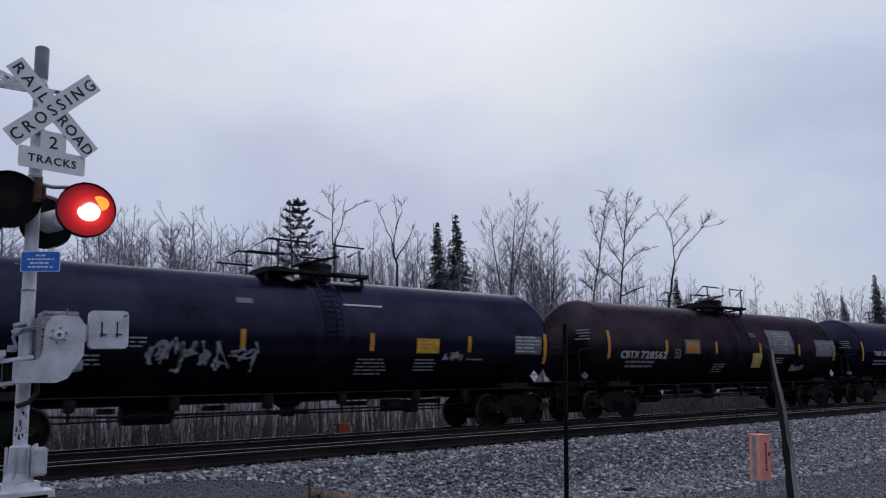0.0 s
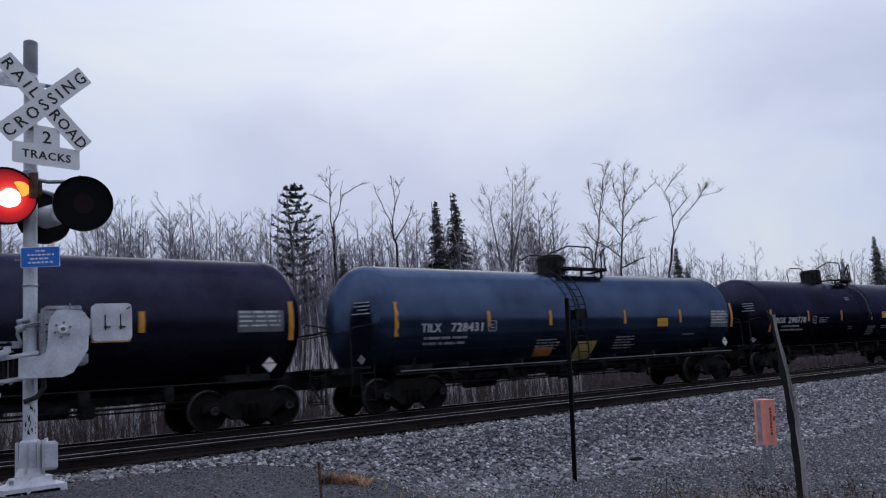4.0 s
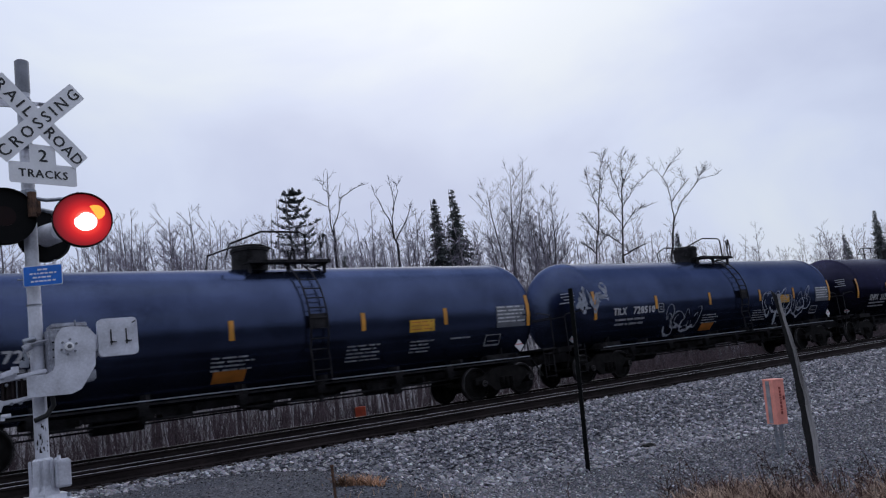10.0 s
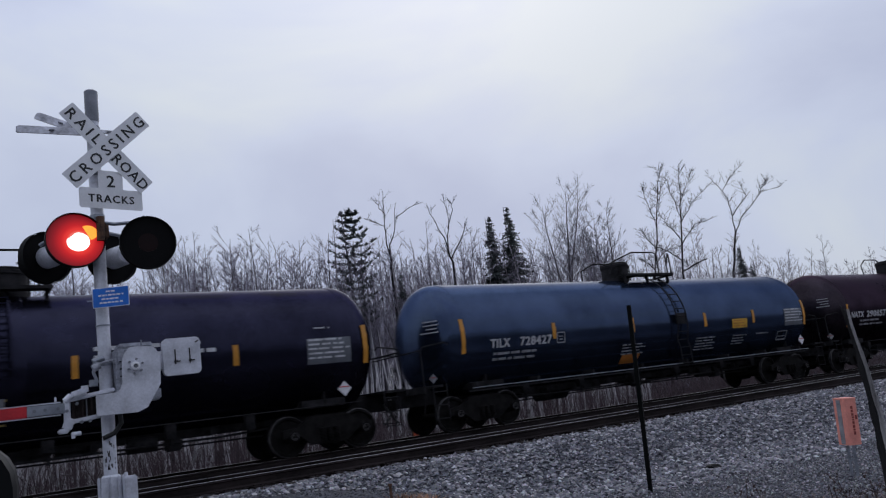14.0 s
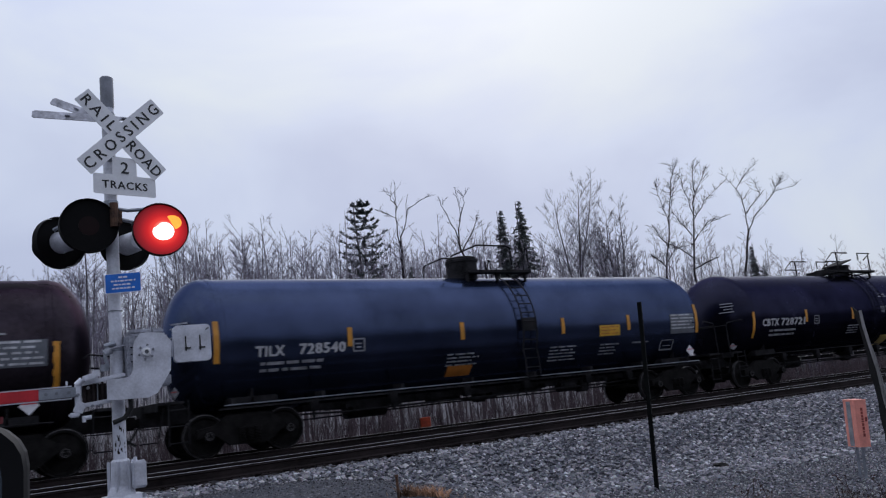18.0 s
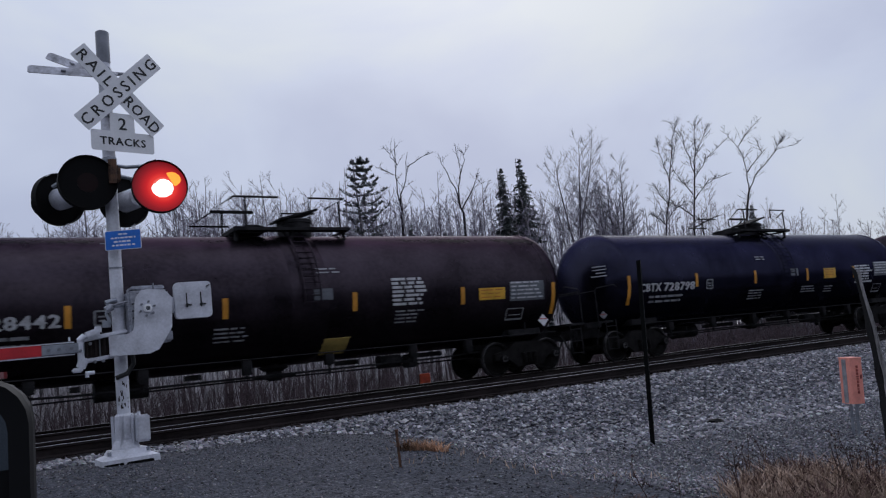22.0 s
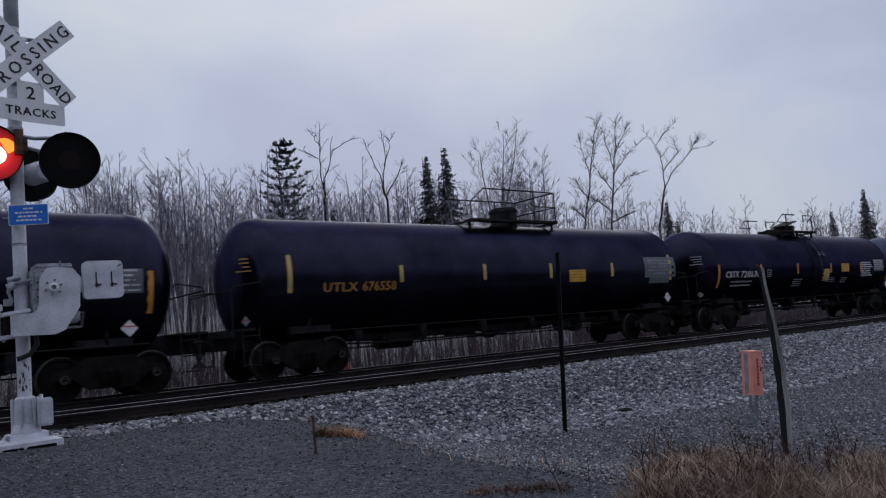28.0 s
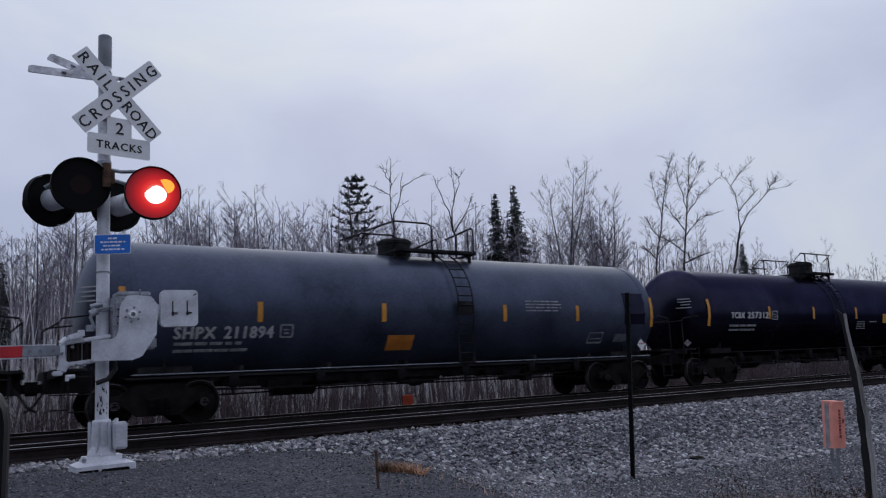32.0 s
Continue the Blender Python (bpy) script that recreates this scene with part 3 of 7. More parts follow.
def make_axle():
    bm = bmesh.new()
    rod(bm, (0, -1.02, 0), (0, 1.02, 0), 0.075, seg=12)
    for sx in (-1, 1):
        m = Matrix.Translation((0, sx * 0.755, 0)) @ Matrix.Rotation(radians(90 * sx), 4, "X")
        lathe(bm, [(0.0, -0.075), (0.12, -0.075), (0.14, -0.03), (0.36, -0.01), (0.39, -0.065), (0.440, -0.065)], 32, m)
        lathe(bm, [(0.440, -0.065), (0.454, -0.058), (0.457, 0.03)], 32, m, mi=1)
        lathe(bm, [(0.457, 0.03), (0.485, 0.05), (0.48, 0.07), (0.39, 0.07), (0.36, 0.03), (0.14, 0.05), (0.12, 0.09), (0.0, 0.09)], 32, m)
    return bm


def make_bearing_cap(s):
    """The round cover over an axle's outer end, with its three bolts."""
    bm = bmesh.new()
    rod(bm, (0, s * 1.10, 0), (0, s * 1.21, 0), 0.095, 0.085, seg=14)
    for k in range(3):
        a = radians(120 * k + 30)
        rod(bm, (0.045 * math.cos(a), s * 1.20, 0.045 * math.sin(a)), (0.045 * math.cos(a), s * 1.235, 0.045 * math.sin(a)), 0.016, seg=6)
    return bm


WHEELSETS = []


def make_truck(parent, x, index):
    tr = shared("truck", "bolster", make_bolster, M["truck_iron"], parent, Matrix.Translation((x, 0, 0)), "grimy two-axle cast steel truck")
    for s in (-1, 1):
        shared("side_frame", "side_frame", make_side_frame, M["truck_iron"], tr, Matrix.Translation((0, s * 1.02, 0)), smooth=True)
        for sx in (-0.17, 0.0, 0.17):
            shared("spring", "spring", make_spring, M["truck_iron"], tr, Matrix.Translation((sx, s * 1.12, 0)))
    for dx in (-0.89, 0.89):
        ax = shared("wheelset", "wheelset", make_axle, [M["truck_iron"], M["wheel_steel"]], tr, Matrix.Translation((dx, 0, 0.457)), "pair of steel wheels with worn bright rims", smooth=True)
        WHEELSETS.append((index, dx, ax))
        for s in (-1, 1):
            shared("bearing_cap", ("bearing", s), lambda: make_bearing_cap(s), M["wheel_steel"], tr, Matrix.Translation((dx, 0, 0.457)), "dull steel bearing cap")


def make_sill():
    bm = bmesh.new()
    box(bm, (0, 0, 0.98), (3.3, 0.56, 0.44), bevel=0.02)
    box(bm, (-0.5, 0, 1.12), (1.1, 2.3, 0.18), bevel=0.02)
    for s in (-1, 1):  # saddle webs under the tank
        extrude_outline(bm, [(0.2, 1.0), (0.2, 1.55), (1.15, 1.95), (1.15, 1.05)], Matrix.Translation((-0.5, 0, 0)) @ Matrix.Diagonal((1, s, 1, 1)) @ Matrix(((0, 0, 1, 0), (1, 0, 0, 0), (0, 1, 0, 0), (0, 0, 0, 1))), 0.05)
    return bm


def make_end_platform():
    bm = bmesh.new()
    box(bm, (0, 0, 1.20), (0.55, 2.7, 0.06), bevel=0.01)
    box(bm, (0.28, 0, 1.12), (0.05, 2.8, 0.14), bevel=0.01)
    return bm


def make_coupler():
    bm = bmesh.new()
    box(bm, (0.1, 0, 0.88), (0.75, 0.16, 0.18), bevel=0.03)
    box(bm, (0.44, 0.02, 0.88), (0.24, 0.30, 0.28), bevel=0.06)
    return bm


def make_air_hose():
    bm = bmesh.new()
    pts = [(0.0, -0.30, 0.92), (0.15, -0.32, 0.75), (0.30, -0.30, 0.52), (0.46, -0.22, 0.42)]
    pipe(bm, pts, 0.03, 8)
    return bm


def make_end_grab(h=1.0):
    """Bent grab rails round the end platform."""
    bm = bmesh.new()
    for s in (-1, 1):
        pts = [(0.24, s * 1.28, 1.20), (0.24, s * 1.28, 2.12), (0.18, s * 1.30, 2.20), (-0.42, s * 1.42, 2.27), (-0.50, s * 1.42, 2.20)]
        pipe(bm, pts, 0.018)
    pipe(bm, [(0.24, -1.28, 2.12), (0.24, 1.28, 2.12)], 0.018)
    return bm


def make_end_ladder():
    bm = bmesh.new()
    for s in (-0.2, 0.2):
        rod(bm, (s, 0, 0.35), (s, 0, 1.25), 0.016, seg=6)
    for k in range(3):
        rod(bm, (-0.2, 0, 0.40 + 0.33 * k), (0.2, 0, 0.40 + 0.33 * k), 0.014, seg=6)
    return bm


def make_brace():
    bm = bmesh.new()
    pipe(bm, [(0.15, -1.2, 1.22), (0.2, -1.0, 0.55)], 0.018)
    return bm


def make_side_rail(z=1.05, reach=7.5):
    """The long running rails along both sides."""
    bm = bmesh.new()
    rod(bm, (-reach, -1.52, z), (reach, -1.52, z), 0.014, seg=6)
    rod(bm, (-reach, 1.52, z), (reach, 1.52, z), 0.022, seg=6)
    return bm


def make_side_sill(z=0.98, reach=7.6):
    bm = bmesh.new()
    for s in (-1, 1):
        box(bm, (0, s * 1.46, z), (2 * reach, 0.05, 0.045))
        k = -reach + 0.3
        while k < reach:
            box(bm, (k, s * 1.28, z + 0.12), (0.08, 0.40, 0.16))
            k += 2.05
    return bm


def make_outlet():
    bm = bmesh.new()
    lathe(bm, [(0.0, 0.52), (0.16, 0.52), (0.2, 0.58), (0.2, 0.74), (0.34, 0.82), (0.34, 0.95)], 20)
    box(bm, (0.0, 0, 0.62), (0.9, 0.5, 0.06), bevel=0.01)
    return bm


def make_brake_gear():
    bm = bmesh.new()
    rod(bm, (-3.9, 0.35, 0.68), (-2.8, 0.35, 0.68), 0.22, seg=18)
    rod(bm, (2.6, -0.35, 0.70), (3.2, -0.35, 0.70), 0.16, seg=16)
    box(bm, (3.55, -0.30, 0.66), (0.32, 0.32, 0.34), bevel=0.03)
    pipe(bm, [(-7.9, -0.62, 0.80), (-4.4, -0.62, 0.66), (4.4, -0.62, 0.66), (7.9, -0.62, 0.80)], 0.025)
    pipe(bm, [(-5.6, 0.2, 0.56), (-1.0, 0.15, 0.60), (1.2, -0.1, 0.58), (5.6, -0.2, 0.56)], 0.02)
    for x in (-4.3, -1.9, 1.9, 4.3):
        box(bm, (x, 0, 0.78), (0.06, 1.3, 0.12))
    return bm


def make_belly_box(n):
    """Dark block between the trucks in place of brake piping and shade, uneven along its lower edge."""
    rng = random.Random(40 + n)
    bm = bmesh.new()
    box(bm, (0, 0, 0.90), (10.6, 0.7, 0.30), bevel=0.02)
    x = -5.0
    while x < 4.9:
        w = rng.uniform(0.35, 1.1)
        h = rng.uniform(0.03, 0.16)
        box(bm, (x + w / 2, rng.uniform(-0.15, 0.15), 0.78 - h / 2), (w, rng.uniform(0.25, 0.6), h), bevel=0.015)
        x += w + rng.uniform(0.0, 0.25)
    return bm


def make_belly_fitting(tall):
    """A low hanging pipe stub with its bracket."""
    bm = bmesh.new()
    box(bm, (0, -0.75, 0.90), (0.22, 0.16, 0.26 + 0.05 * tall), bevel=0.015)
    rod(bm, (0, -0.75, 0.55 + 0.06 * tall), (0, -0.75, 0.85), 0.035, seg=7)
    return bm


def make_dome(r=0.46, h=0.62):
    bm = bmesh.new()
    z = TANK_Z + TANK_R
    lathe(bm, [(0.0, z + h), (r * 0.9, z + h), (r, z + h - 0.03), (r, z + h - 0.10), (r * 0.94, z + h - 0.11), (r * 0.94, z - 0.05), (r * 1.06, z - 0.10)], 28)
    return bm


def make_dome_lid(h=0.62):
    bm = bmesh.new()
    z = TANK_Z + TANK_R + h
    lathe(bm, [(0.0, z + 0.05), (0.36, z + 0.04), (0.44, z + 0.005), (0.44, z - 0.02)], 24)
    box(bm, (0.47, 0, z - 0.02), (0.10, 0.2, 0.07))
    return bm


def make_lifted_lid():
    """A housing cover that stands ajar."""
    bm = bmesh.new()
    z = TANK_Z + TANK_R + 0.52
    box(bm, (0.0, 0, z), (1.05, 0.75, 0.05), Matrix.Rotation(radians(-14), 4, "Y"), bevel=0.01)
    return bm


def make_walkway(x0, x1, side):
    """A grating strip beside the dome on its own legs."""
    bm = bmesh.new()
    z = TANK_Z + TANK_R + 0.06
    box(bm, ((x0 + x1) / 2, side * 0.70, z), (x1 - x0, 0.42, 0.035), bevel=0.006)
    for x in (x0 + 0.05, (x0 + x1) / 2, x1 - 0.05):
        box(bm, (x, side * 0.74, z - 0.17), (0.07, 0.07, 0.32))
    box(bm, ((x0 + x1) / 2, side * 0.92, z - 0.01), (x1 - x0 + 0.1, 0.035, 0.07))
    return bm


def make_crossbar(x):
    bm = bmesh.new()
    box(bm, (x, 0, TANK_Z + TANK_R + 0.02), (0.07, 1.9, 0.06), bevel=0.01)
    return bm


def make_cage(x0, x1, side, h=0.95):
    """Square safety railing with a mid rail."""
    z, s = TANK_Z + TANK_R + 0.06, side * 0.9
    runs = [([(x0 + 0.02, s, z), (x0, s, z + h * 0.55), (x0 + 0.55, s, z + h), (x1, s, z + h), (x1, s, z)], 0.021), ([(x1 - 0.95, s, z), (x1 - 0.95, s, z + h)], 0.021), ([(x1 - 0.95, s, z + h * 0.5), (x1, s, z + h * 0.5)], 0.017)]
    if side < 0:
        runs += [([(x1, -0.9, z + h), (x1, 0.9, z + h)], 0.021), ([(x1, -0.9, z + h * 0.5), (x1, 0.9, z + h * 0.5)], 0.017)]
    return pipes(runs)


def make_open_rail(x0, x1, side, h=0.74):
    """Two open handrails: a long one with a sloping end and a short one over the dome."""
    z, s = TANK_Z + TANK_R + 0.06, side * 0.9
    return pipes([([(x0 + 0.43, s, z + 0.52 * h), (x0 - 0.55, s, z + 0.52 * h), (x0, s, z + h), (x0 + 1.07, s, z + h)], 0.026), ([(x0 + 0.26, s, z), (x0 + 0.26, s, z + h)], 0.026), ([(x1 - 0.98, s, z + 0.6 * h), (x1 - 0.98, s, z + h), (x1 - 0.06, s, z + h), (x1 - 0.58, s, z + 0.62 * h)], 0.026), ([(x1 - 0.2, s, z), (x1 - 0.2, s, z + 0.9 * h)], 0.026)])


def make_valve_cover():
    bm = bmesh.new()
    z = TANK_Z + TANK_R + 0.05
    box(bm, (-0.50, 0, z + 0.07), (0.78, 0.9, 0.16), bevel=0.03)
    box(bm, (-0.35, 0, z + 0.18), (0.4, 0.5, 0.08), bevel=0.02)
    return bm


def make_bent_rail(x0, x1, side, h=0.9):
    """Low bent handrails that reach past both ends of the platform."""
    z, s = TANK_Z + TANK_R + 0.06, side * 0.9
    return pipes([([(x0 - 0.9, s * 0.7, z + 0.08), (x0 - 0.8, s * 0.8, z + h * 0.62), (x0 - 0.05, s, z + h), (x0 + 0.95, s, z + h), (x0 + 1.1, s, z + h * 0.9), (x0 + 1.1, s, z)], 0.025), ([(x0 + 1.55, s, z + h * 0.45), (x1 - 0.05, s, z + h * 0.95), (x1, s, z + h * 0.9), (x1, s, z)], 0.025), ([(x1 - 0.18, s, z + h * 0.9), (x1 - 0.18, s, z)], 0.025)])


def make_ladder(x, z0=1.05, w=0.46):
    """Two stiles that hug the tank, and their rungs."""
    zt = TANK_Z + TANK_R
    def at(z):
        d = max(-0.995, min(0.995, (z - TANK_Z) / (TANK_R + 0.13)))
        return -(TANK_R + 0.13) * math.cos(math.asin(d)) if z > 1.7 else -(TANK_R + 0.06)
    zs = [z0 + (zt - z0) * k / 12 for k in range(13)]
    stiles = [([(x + q, at(z), z) for z in zs], 0.022) for q in (-w / 2, w / 2)]
    return pipes(stiles + [([(x - w / 2, at(z), z), (x + w / 2, at(z), z)], 0.015) for z in zs[:-1]])


def shared_set(name, key, make, mat, parent, sub):
    """A part made of several bars: the first is the part, the others are its own parts."""
    if (key, 0) not in MESHES:
        for n, bm in enumerate(make()):
            ob = part(name if n == 0 else sub, bm, mat)
            MESHES[(key, n)] = ob.data
            bpy.data.objects.remove(ob)
    first, n = None, 0
    while (key, n) in MESHES:
        ob = new(name if n == 0 else sub, MESHES[(key, n)])
        ob.parent = parent if n == 0 else first
        first, n = first or ob, n + 1
    return first


def make_band(x, w=0.85):
    """A raised wrapper plate round the middle of the shell."""
    bm = bmesh.new()
    lathe(bm, [(TANK_R + 0.002, x - w / 2 - 0.02), (TANK_R + 0.016, x - w / 2), (TANK_R + 0.016, x + w / 2), (TANK_R + 0.002, x + w / 2 + 0.02)], 56, Matrix.Translation((0, 0, TANK_Z)) @ Y90)
    return bm


def make_diamond(sz=0.20):
    bm = bmesh.new()
    extrude_outline(bm, [(0, -sz), (sz, 0), (0, sz), (-sz, 0)], Matrix.Identity(4), 0.012)
    return bm


def make_diamond_band(sz=0.20):
    bm = bmesh.new()
    extrude_outline(bm, [(-sz * 0.72, sz * 0.16), (-sz * 0.72, sz * 0.30), (sz * 0.72, sz * 0.30), (sz * 0.72, sz * 0.16)], Matrix.Translation((0, 0, 0.013)), 0.003)
    return bm


def make_logo_box(sz=0.28):
    bm = bmesh.new()
    b = 0.035
    for c, s in (((0, sz / 2), (sz, b)), ((0, -sz / 2), (sz, b)), ((-sz / 2, 0), (b, sz)), ((sz / 2, 0), (b, sz)), ((0, 0.03), (sz * 0.5, b)), ((0, -0.05), (sz * 0.4, b))):
        box(bm, (c[0], c[1], 0), (s[0], s[1], 0.006))
    return bm


def make_frame_box(w=0.55, h=0.32):
    """An outlined box of writing, slanted as stencilled."""
    bm = bmesh.new()
    for c, s in (((0, h / 2), (w, 0.022)), ((0, -h / 2), (w, 0.05)), ((-w / 2, 0), (0.025, h)), ((w / 2, 0), (0.025, h)), ((0, -0.03), (w * 0.7, 0.02))):
        box(bm, (c[0], c[1], 0), (s[0], s[1], 0.006))
    return bm


def make_scrawl(seed, w, h, letters):
    """Sprayed lettering that nobody can read: angular ribbons, letter by letter."""
    rng = random.Random(seed)
    bm = bmesh.new()
    lift = 0.0
    for k in range(letters):
        cx, cw = w * (k + 0.5) / letters, w / letters
        for stroke in range(2):
            n = rng.randint(4, 5)
            pts = [Vector((cx + cw * rng.uniform(-0.6, 0.6), h * rng.uniform(-0.5, 0.5) * (1 if j % 2 else -1) * rng.choice((1, 1, -0.6)), 0)) for j in range(n)]
            fine = []
            for j in range(n - 1):
                a, b, c, d = pts[max(j - 1, 0)], pts[j], pts[j + 1], pts[min(j + 2, n - 1)]
                for q in range(6):
                    t = q / 6
                    fine.append(0.5 * (2 * b + (c - a) * t + (2 * a - 5 * b + 4 * c - d) * t * t + (3 * b - a - 3 * c + d) * t ** 3))
            fine.append(pts[-1])
            prev, lift = None, lift + 0.0006
            wide = rng.uniform(0.026, 0.05)
            for j, p in enumerate(fine):
                q = fine[min(j + 1, len(fine) - 1)] - fine[max(j - 1, 0)]
                q = Vector((-q.y, q.x, 0)).normalized() * wide * (0.7 + 0.5 * math.sin(1.3 * j + k))
                pair = [bm.verts.new(p + q + Vector((0, 0, lift))), bm.verts.new(p - q + Vector((0, 0, lift))), bm.verts.new(p - q + Vector((0, 0, lift - 0.004))), bm.verts.new(p + q + Vector((0, 0, lift - 0.004)))]
                if prev:
                    for i in range(4):
                        bm.faces.new((prev[i], prev[(i + 1) % 4], pair[(i + 1) % 4], pair[i]))
                prev = pair
    return bm


TRAIN = [
    (0, -0.09),
    (0.5, -5.77),
    (1, -11.05),
    (1.5, -16.69),
    (2, -22.31),
    (2.5, -27.90),
    (3, -33.48),
    (3.5, -39.00),
    (4, -44.96),
    (4.5, -50.56),
    (6.5, -72.05),
    (7, -77.51),
    (7.5, -83.32),
    (8, -88.44),
    (8.5, -93.90),
    (9, -99.37),
    (9.5, -105.22),
    (10, -110.29),
    (10.5, -116.10),
    (11, -121.50),
    (11.5, -126.56),
    (12, -131.97),
    (12.5, -137.41),
    (13, -142.78),
    (13.5, -148.16),
    (14, -153.93),
    (14.5, -159.33),
    (16.5, -180.82),
    (17, -186.15),
    (17.5, -191.54),
    (18, -196.90),
    (18.5, -201.90),
    (19, -206.92),
    (19.5, -213.00),
    (20, -218.31),
    (20.5, -223.28),
    (21, -228.96),
    (21.5, -234.25),
    (22, -239.22),
    (22.5, -244.86),
    (23, -250.17),
    (23.5, -255.12),
    (24, -260.80),
    (24.5, -265.72),
    (26.5, -286.92),
    (27, -292.53),
    (27.5, -297.38),
    (28, -302.65),
    (28.5, -307.89),
    (29, -313.10),
    (29.5, -318.62),
    (30, -323.46),
    (30.5, -328.99),
    (31, -333.80),
    (31.5, -338.88),
    (32, -344.03),
]
# kind, paint, mark, number, extras
SPECS = [
    ("C", "tank_black", "", "", "graffiti_long white_line"),
    ("C", "tank_brown", "CBTX", "728562", "orange_square panel_mid yellow_corner panel_end scrawl_small"),
    ("S", "tank_black", "TCBX", "257065", ""),
    ("T", "tank_slate", "TILX", "728431", "yellow_corner low_orange"),
    ("N", "tank_black", "PROX", "290778", "frame"),
    ("U", "tank_black", "UTLX", "677537", ""),
    ("T", "tank_blue", "TILX", "728678", "low_orange frame"),
    ("T", "tank_blue", "TILX", "728510", "low_orange graffiti_two frame"),
    ("S", "tank_black", "SHPX", "212326", "low_orange low_white long_text"),
    ("T", "tank_slate", "TILX", "728427", "low_orange frame"),
    ("N", "tank_brown", "NATX", "290857", "grey_square frame"),
    ("T", "tank_blue", "TILX", "728540", "low_orange frame"),
    ("C", "tank_black", "CBTX", "728721", "square_yellow text_block grey_square low_yellow frame"),
    ("C", "tank_brown", "CBTX", "728442", "text_mid grey_square low_yellow frame"),
    ("C", "tank_black", "CBTX", "728798", "square_yellow text_block grey_square frame"),
    ("U", "tank_brown", "UTLX", "678206", "square_yellow"),
    ("N", "tank_black", "PROX", "290870", "graffiti_dim frame"),
    ("U", "tank_black", "UTLX", "676558", "square_yellow panel_end"),
    ("C", "tank_black", "CBTX", "728636", "square_yellow text_block yellow_corner"),
    ("G", "tank_grey", "SHPX", "211894", "low_orange dark_panel frame"),
    ("S", "tank_black", "TCBX", "257312", ""),
    ("C", "tank_black", "", "", ""),
]
PAINT_WORDS = {"tank_black": "soot-black", "tank_brown": "brownish black", "tank_blue": "blue-black", "tank_grey": "dull grey", "tank_slate": "slate-blue"}
CARS = []


# Where each kind of car carries its markings: x from the middle of the car, z over the rails.
# stripes: middles of the six tapes; mark and number: x, width, z, height; rows of writing: x, width, top z, rows
LAYOUT = {}
LAYOUT["C"] = dict(stripes=(-7.61, -4.56, -1.53, 1.52, 4.58, 7.61), end_z=1.63, mid_z=2.05, mark=(-7.17, 0.93, 1.98, 0.26), number=(-6.12, 1.44, 1.97, 0.27), load=(-6.73, 1.90, 1.86), logo=(-3.95, 2.11), rows=((-1.84, 0.83, 1.84, 4), (2.63, 0.55, 1.82, 3), (1.19, 0.85, 1.86, 3)), top=(0.62, 0.58, 2.98), notice=(2.57, 0.75, 2.09, 0.37), data=(6.03, 1.14, 2.08, 0.55))
LAYOUT["T"] = dict(stripes=(-7.62, -4.52, -1.36, 2.03, 4.60, 7.64), end_z=1.93, mid_z=2.13, mark=(-6.78, 0.66, 2.01, 0.24), number=(-5.78, 1.14, 2.01, 0.25), load=(-6.66, 1.70, 1.90), logo=(-4.30, 2.15), rows=((-1.80, 1.00, 1.80, 4), (1.58, 1.06, 1.80, 5), (3.48, 0.75, 1.78, 4), (4.78, 0.75, 1.78, 1)), top=None, notice=(3.42, 0.80, 2.00, 0.31), data=(6.42, 1.10, 1.94, 0.60))
LAYOUT["N"] = dict(stripes=(-7.55, -4.52, -1.52, 1.50, 4.56, 7.56), end_z=1.68, mid_z=2.06, mark=(-7.37, 0.92, 2.00, 0.24), number=(-6.24, 1.47, 1.99, 0.26), load=(-6.70, 1.86, 1.91), logo=(-4.02, 2.12), rows=((-3.58, 0.84, 2.20, 3), (-0.78, 0.46, 1.80, 2), (1.20, 0.82, 1.78, 5), (2.66, 0.74, 1.79, 2)), top=(-0.74, 0.47, 3.10), notice=(2.62, 0.83, 2.13, 0.30), data=(6.34, 1.07, 2.10, 0.50))
LAYOUT["U"] = dict(stripes=(-7.44, -4.24, -1.34, 1.36, 4.26, 7.45), end_z=1.99, mid_z=2.17, mark=(-6.57, 0.99, 1.97, 0.24), number=(-5.45, 1.03, 1.97, 0.25), load=None, logo=None, rows=(), top=None, notice=(3.07, 0.82, 2.16, 0.30), data=(6.26, 1.12, 1.90, 0.55))
LAYOUT["S"] = dict(stripes=(-7.70, -4.37, -1.60, 1.35, 4.32, 7.69), end_z=1.93, mid_z=2.16, mark=(-6.57, 0.76, 2.17, 0.22), number=(-5.67, 1.22, 2.17, 0.23), load=(-6.60, 1.60, 1.97), logo=(-4.08, 2.28), rows=((1.42, 0.76, 2.06, 4), (2.33, 0.64, 2.06, 1)), top=None, notice=(3.38, 0.72, 1.99, 0.36), data=(6.39, 1.10, 2.13, 0.48))
LAYOUT["G"] = dict(stripes=(-7.70, -4.85, -1.75, 1.95, 4.59, 7.71), end_z=1.93, mid_z=2.10, mark=(-6.68, 0.88, 1.75, 0.28), number=(-5.63, 1.11, 1.75, 0.29), load=(-6.64, 1.65, 1.70), logo=(-4.22, 1.90), rows=((2.68, 1.30, 2.66, 4),), top=None, notice=None, data=None)
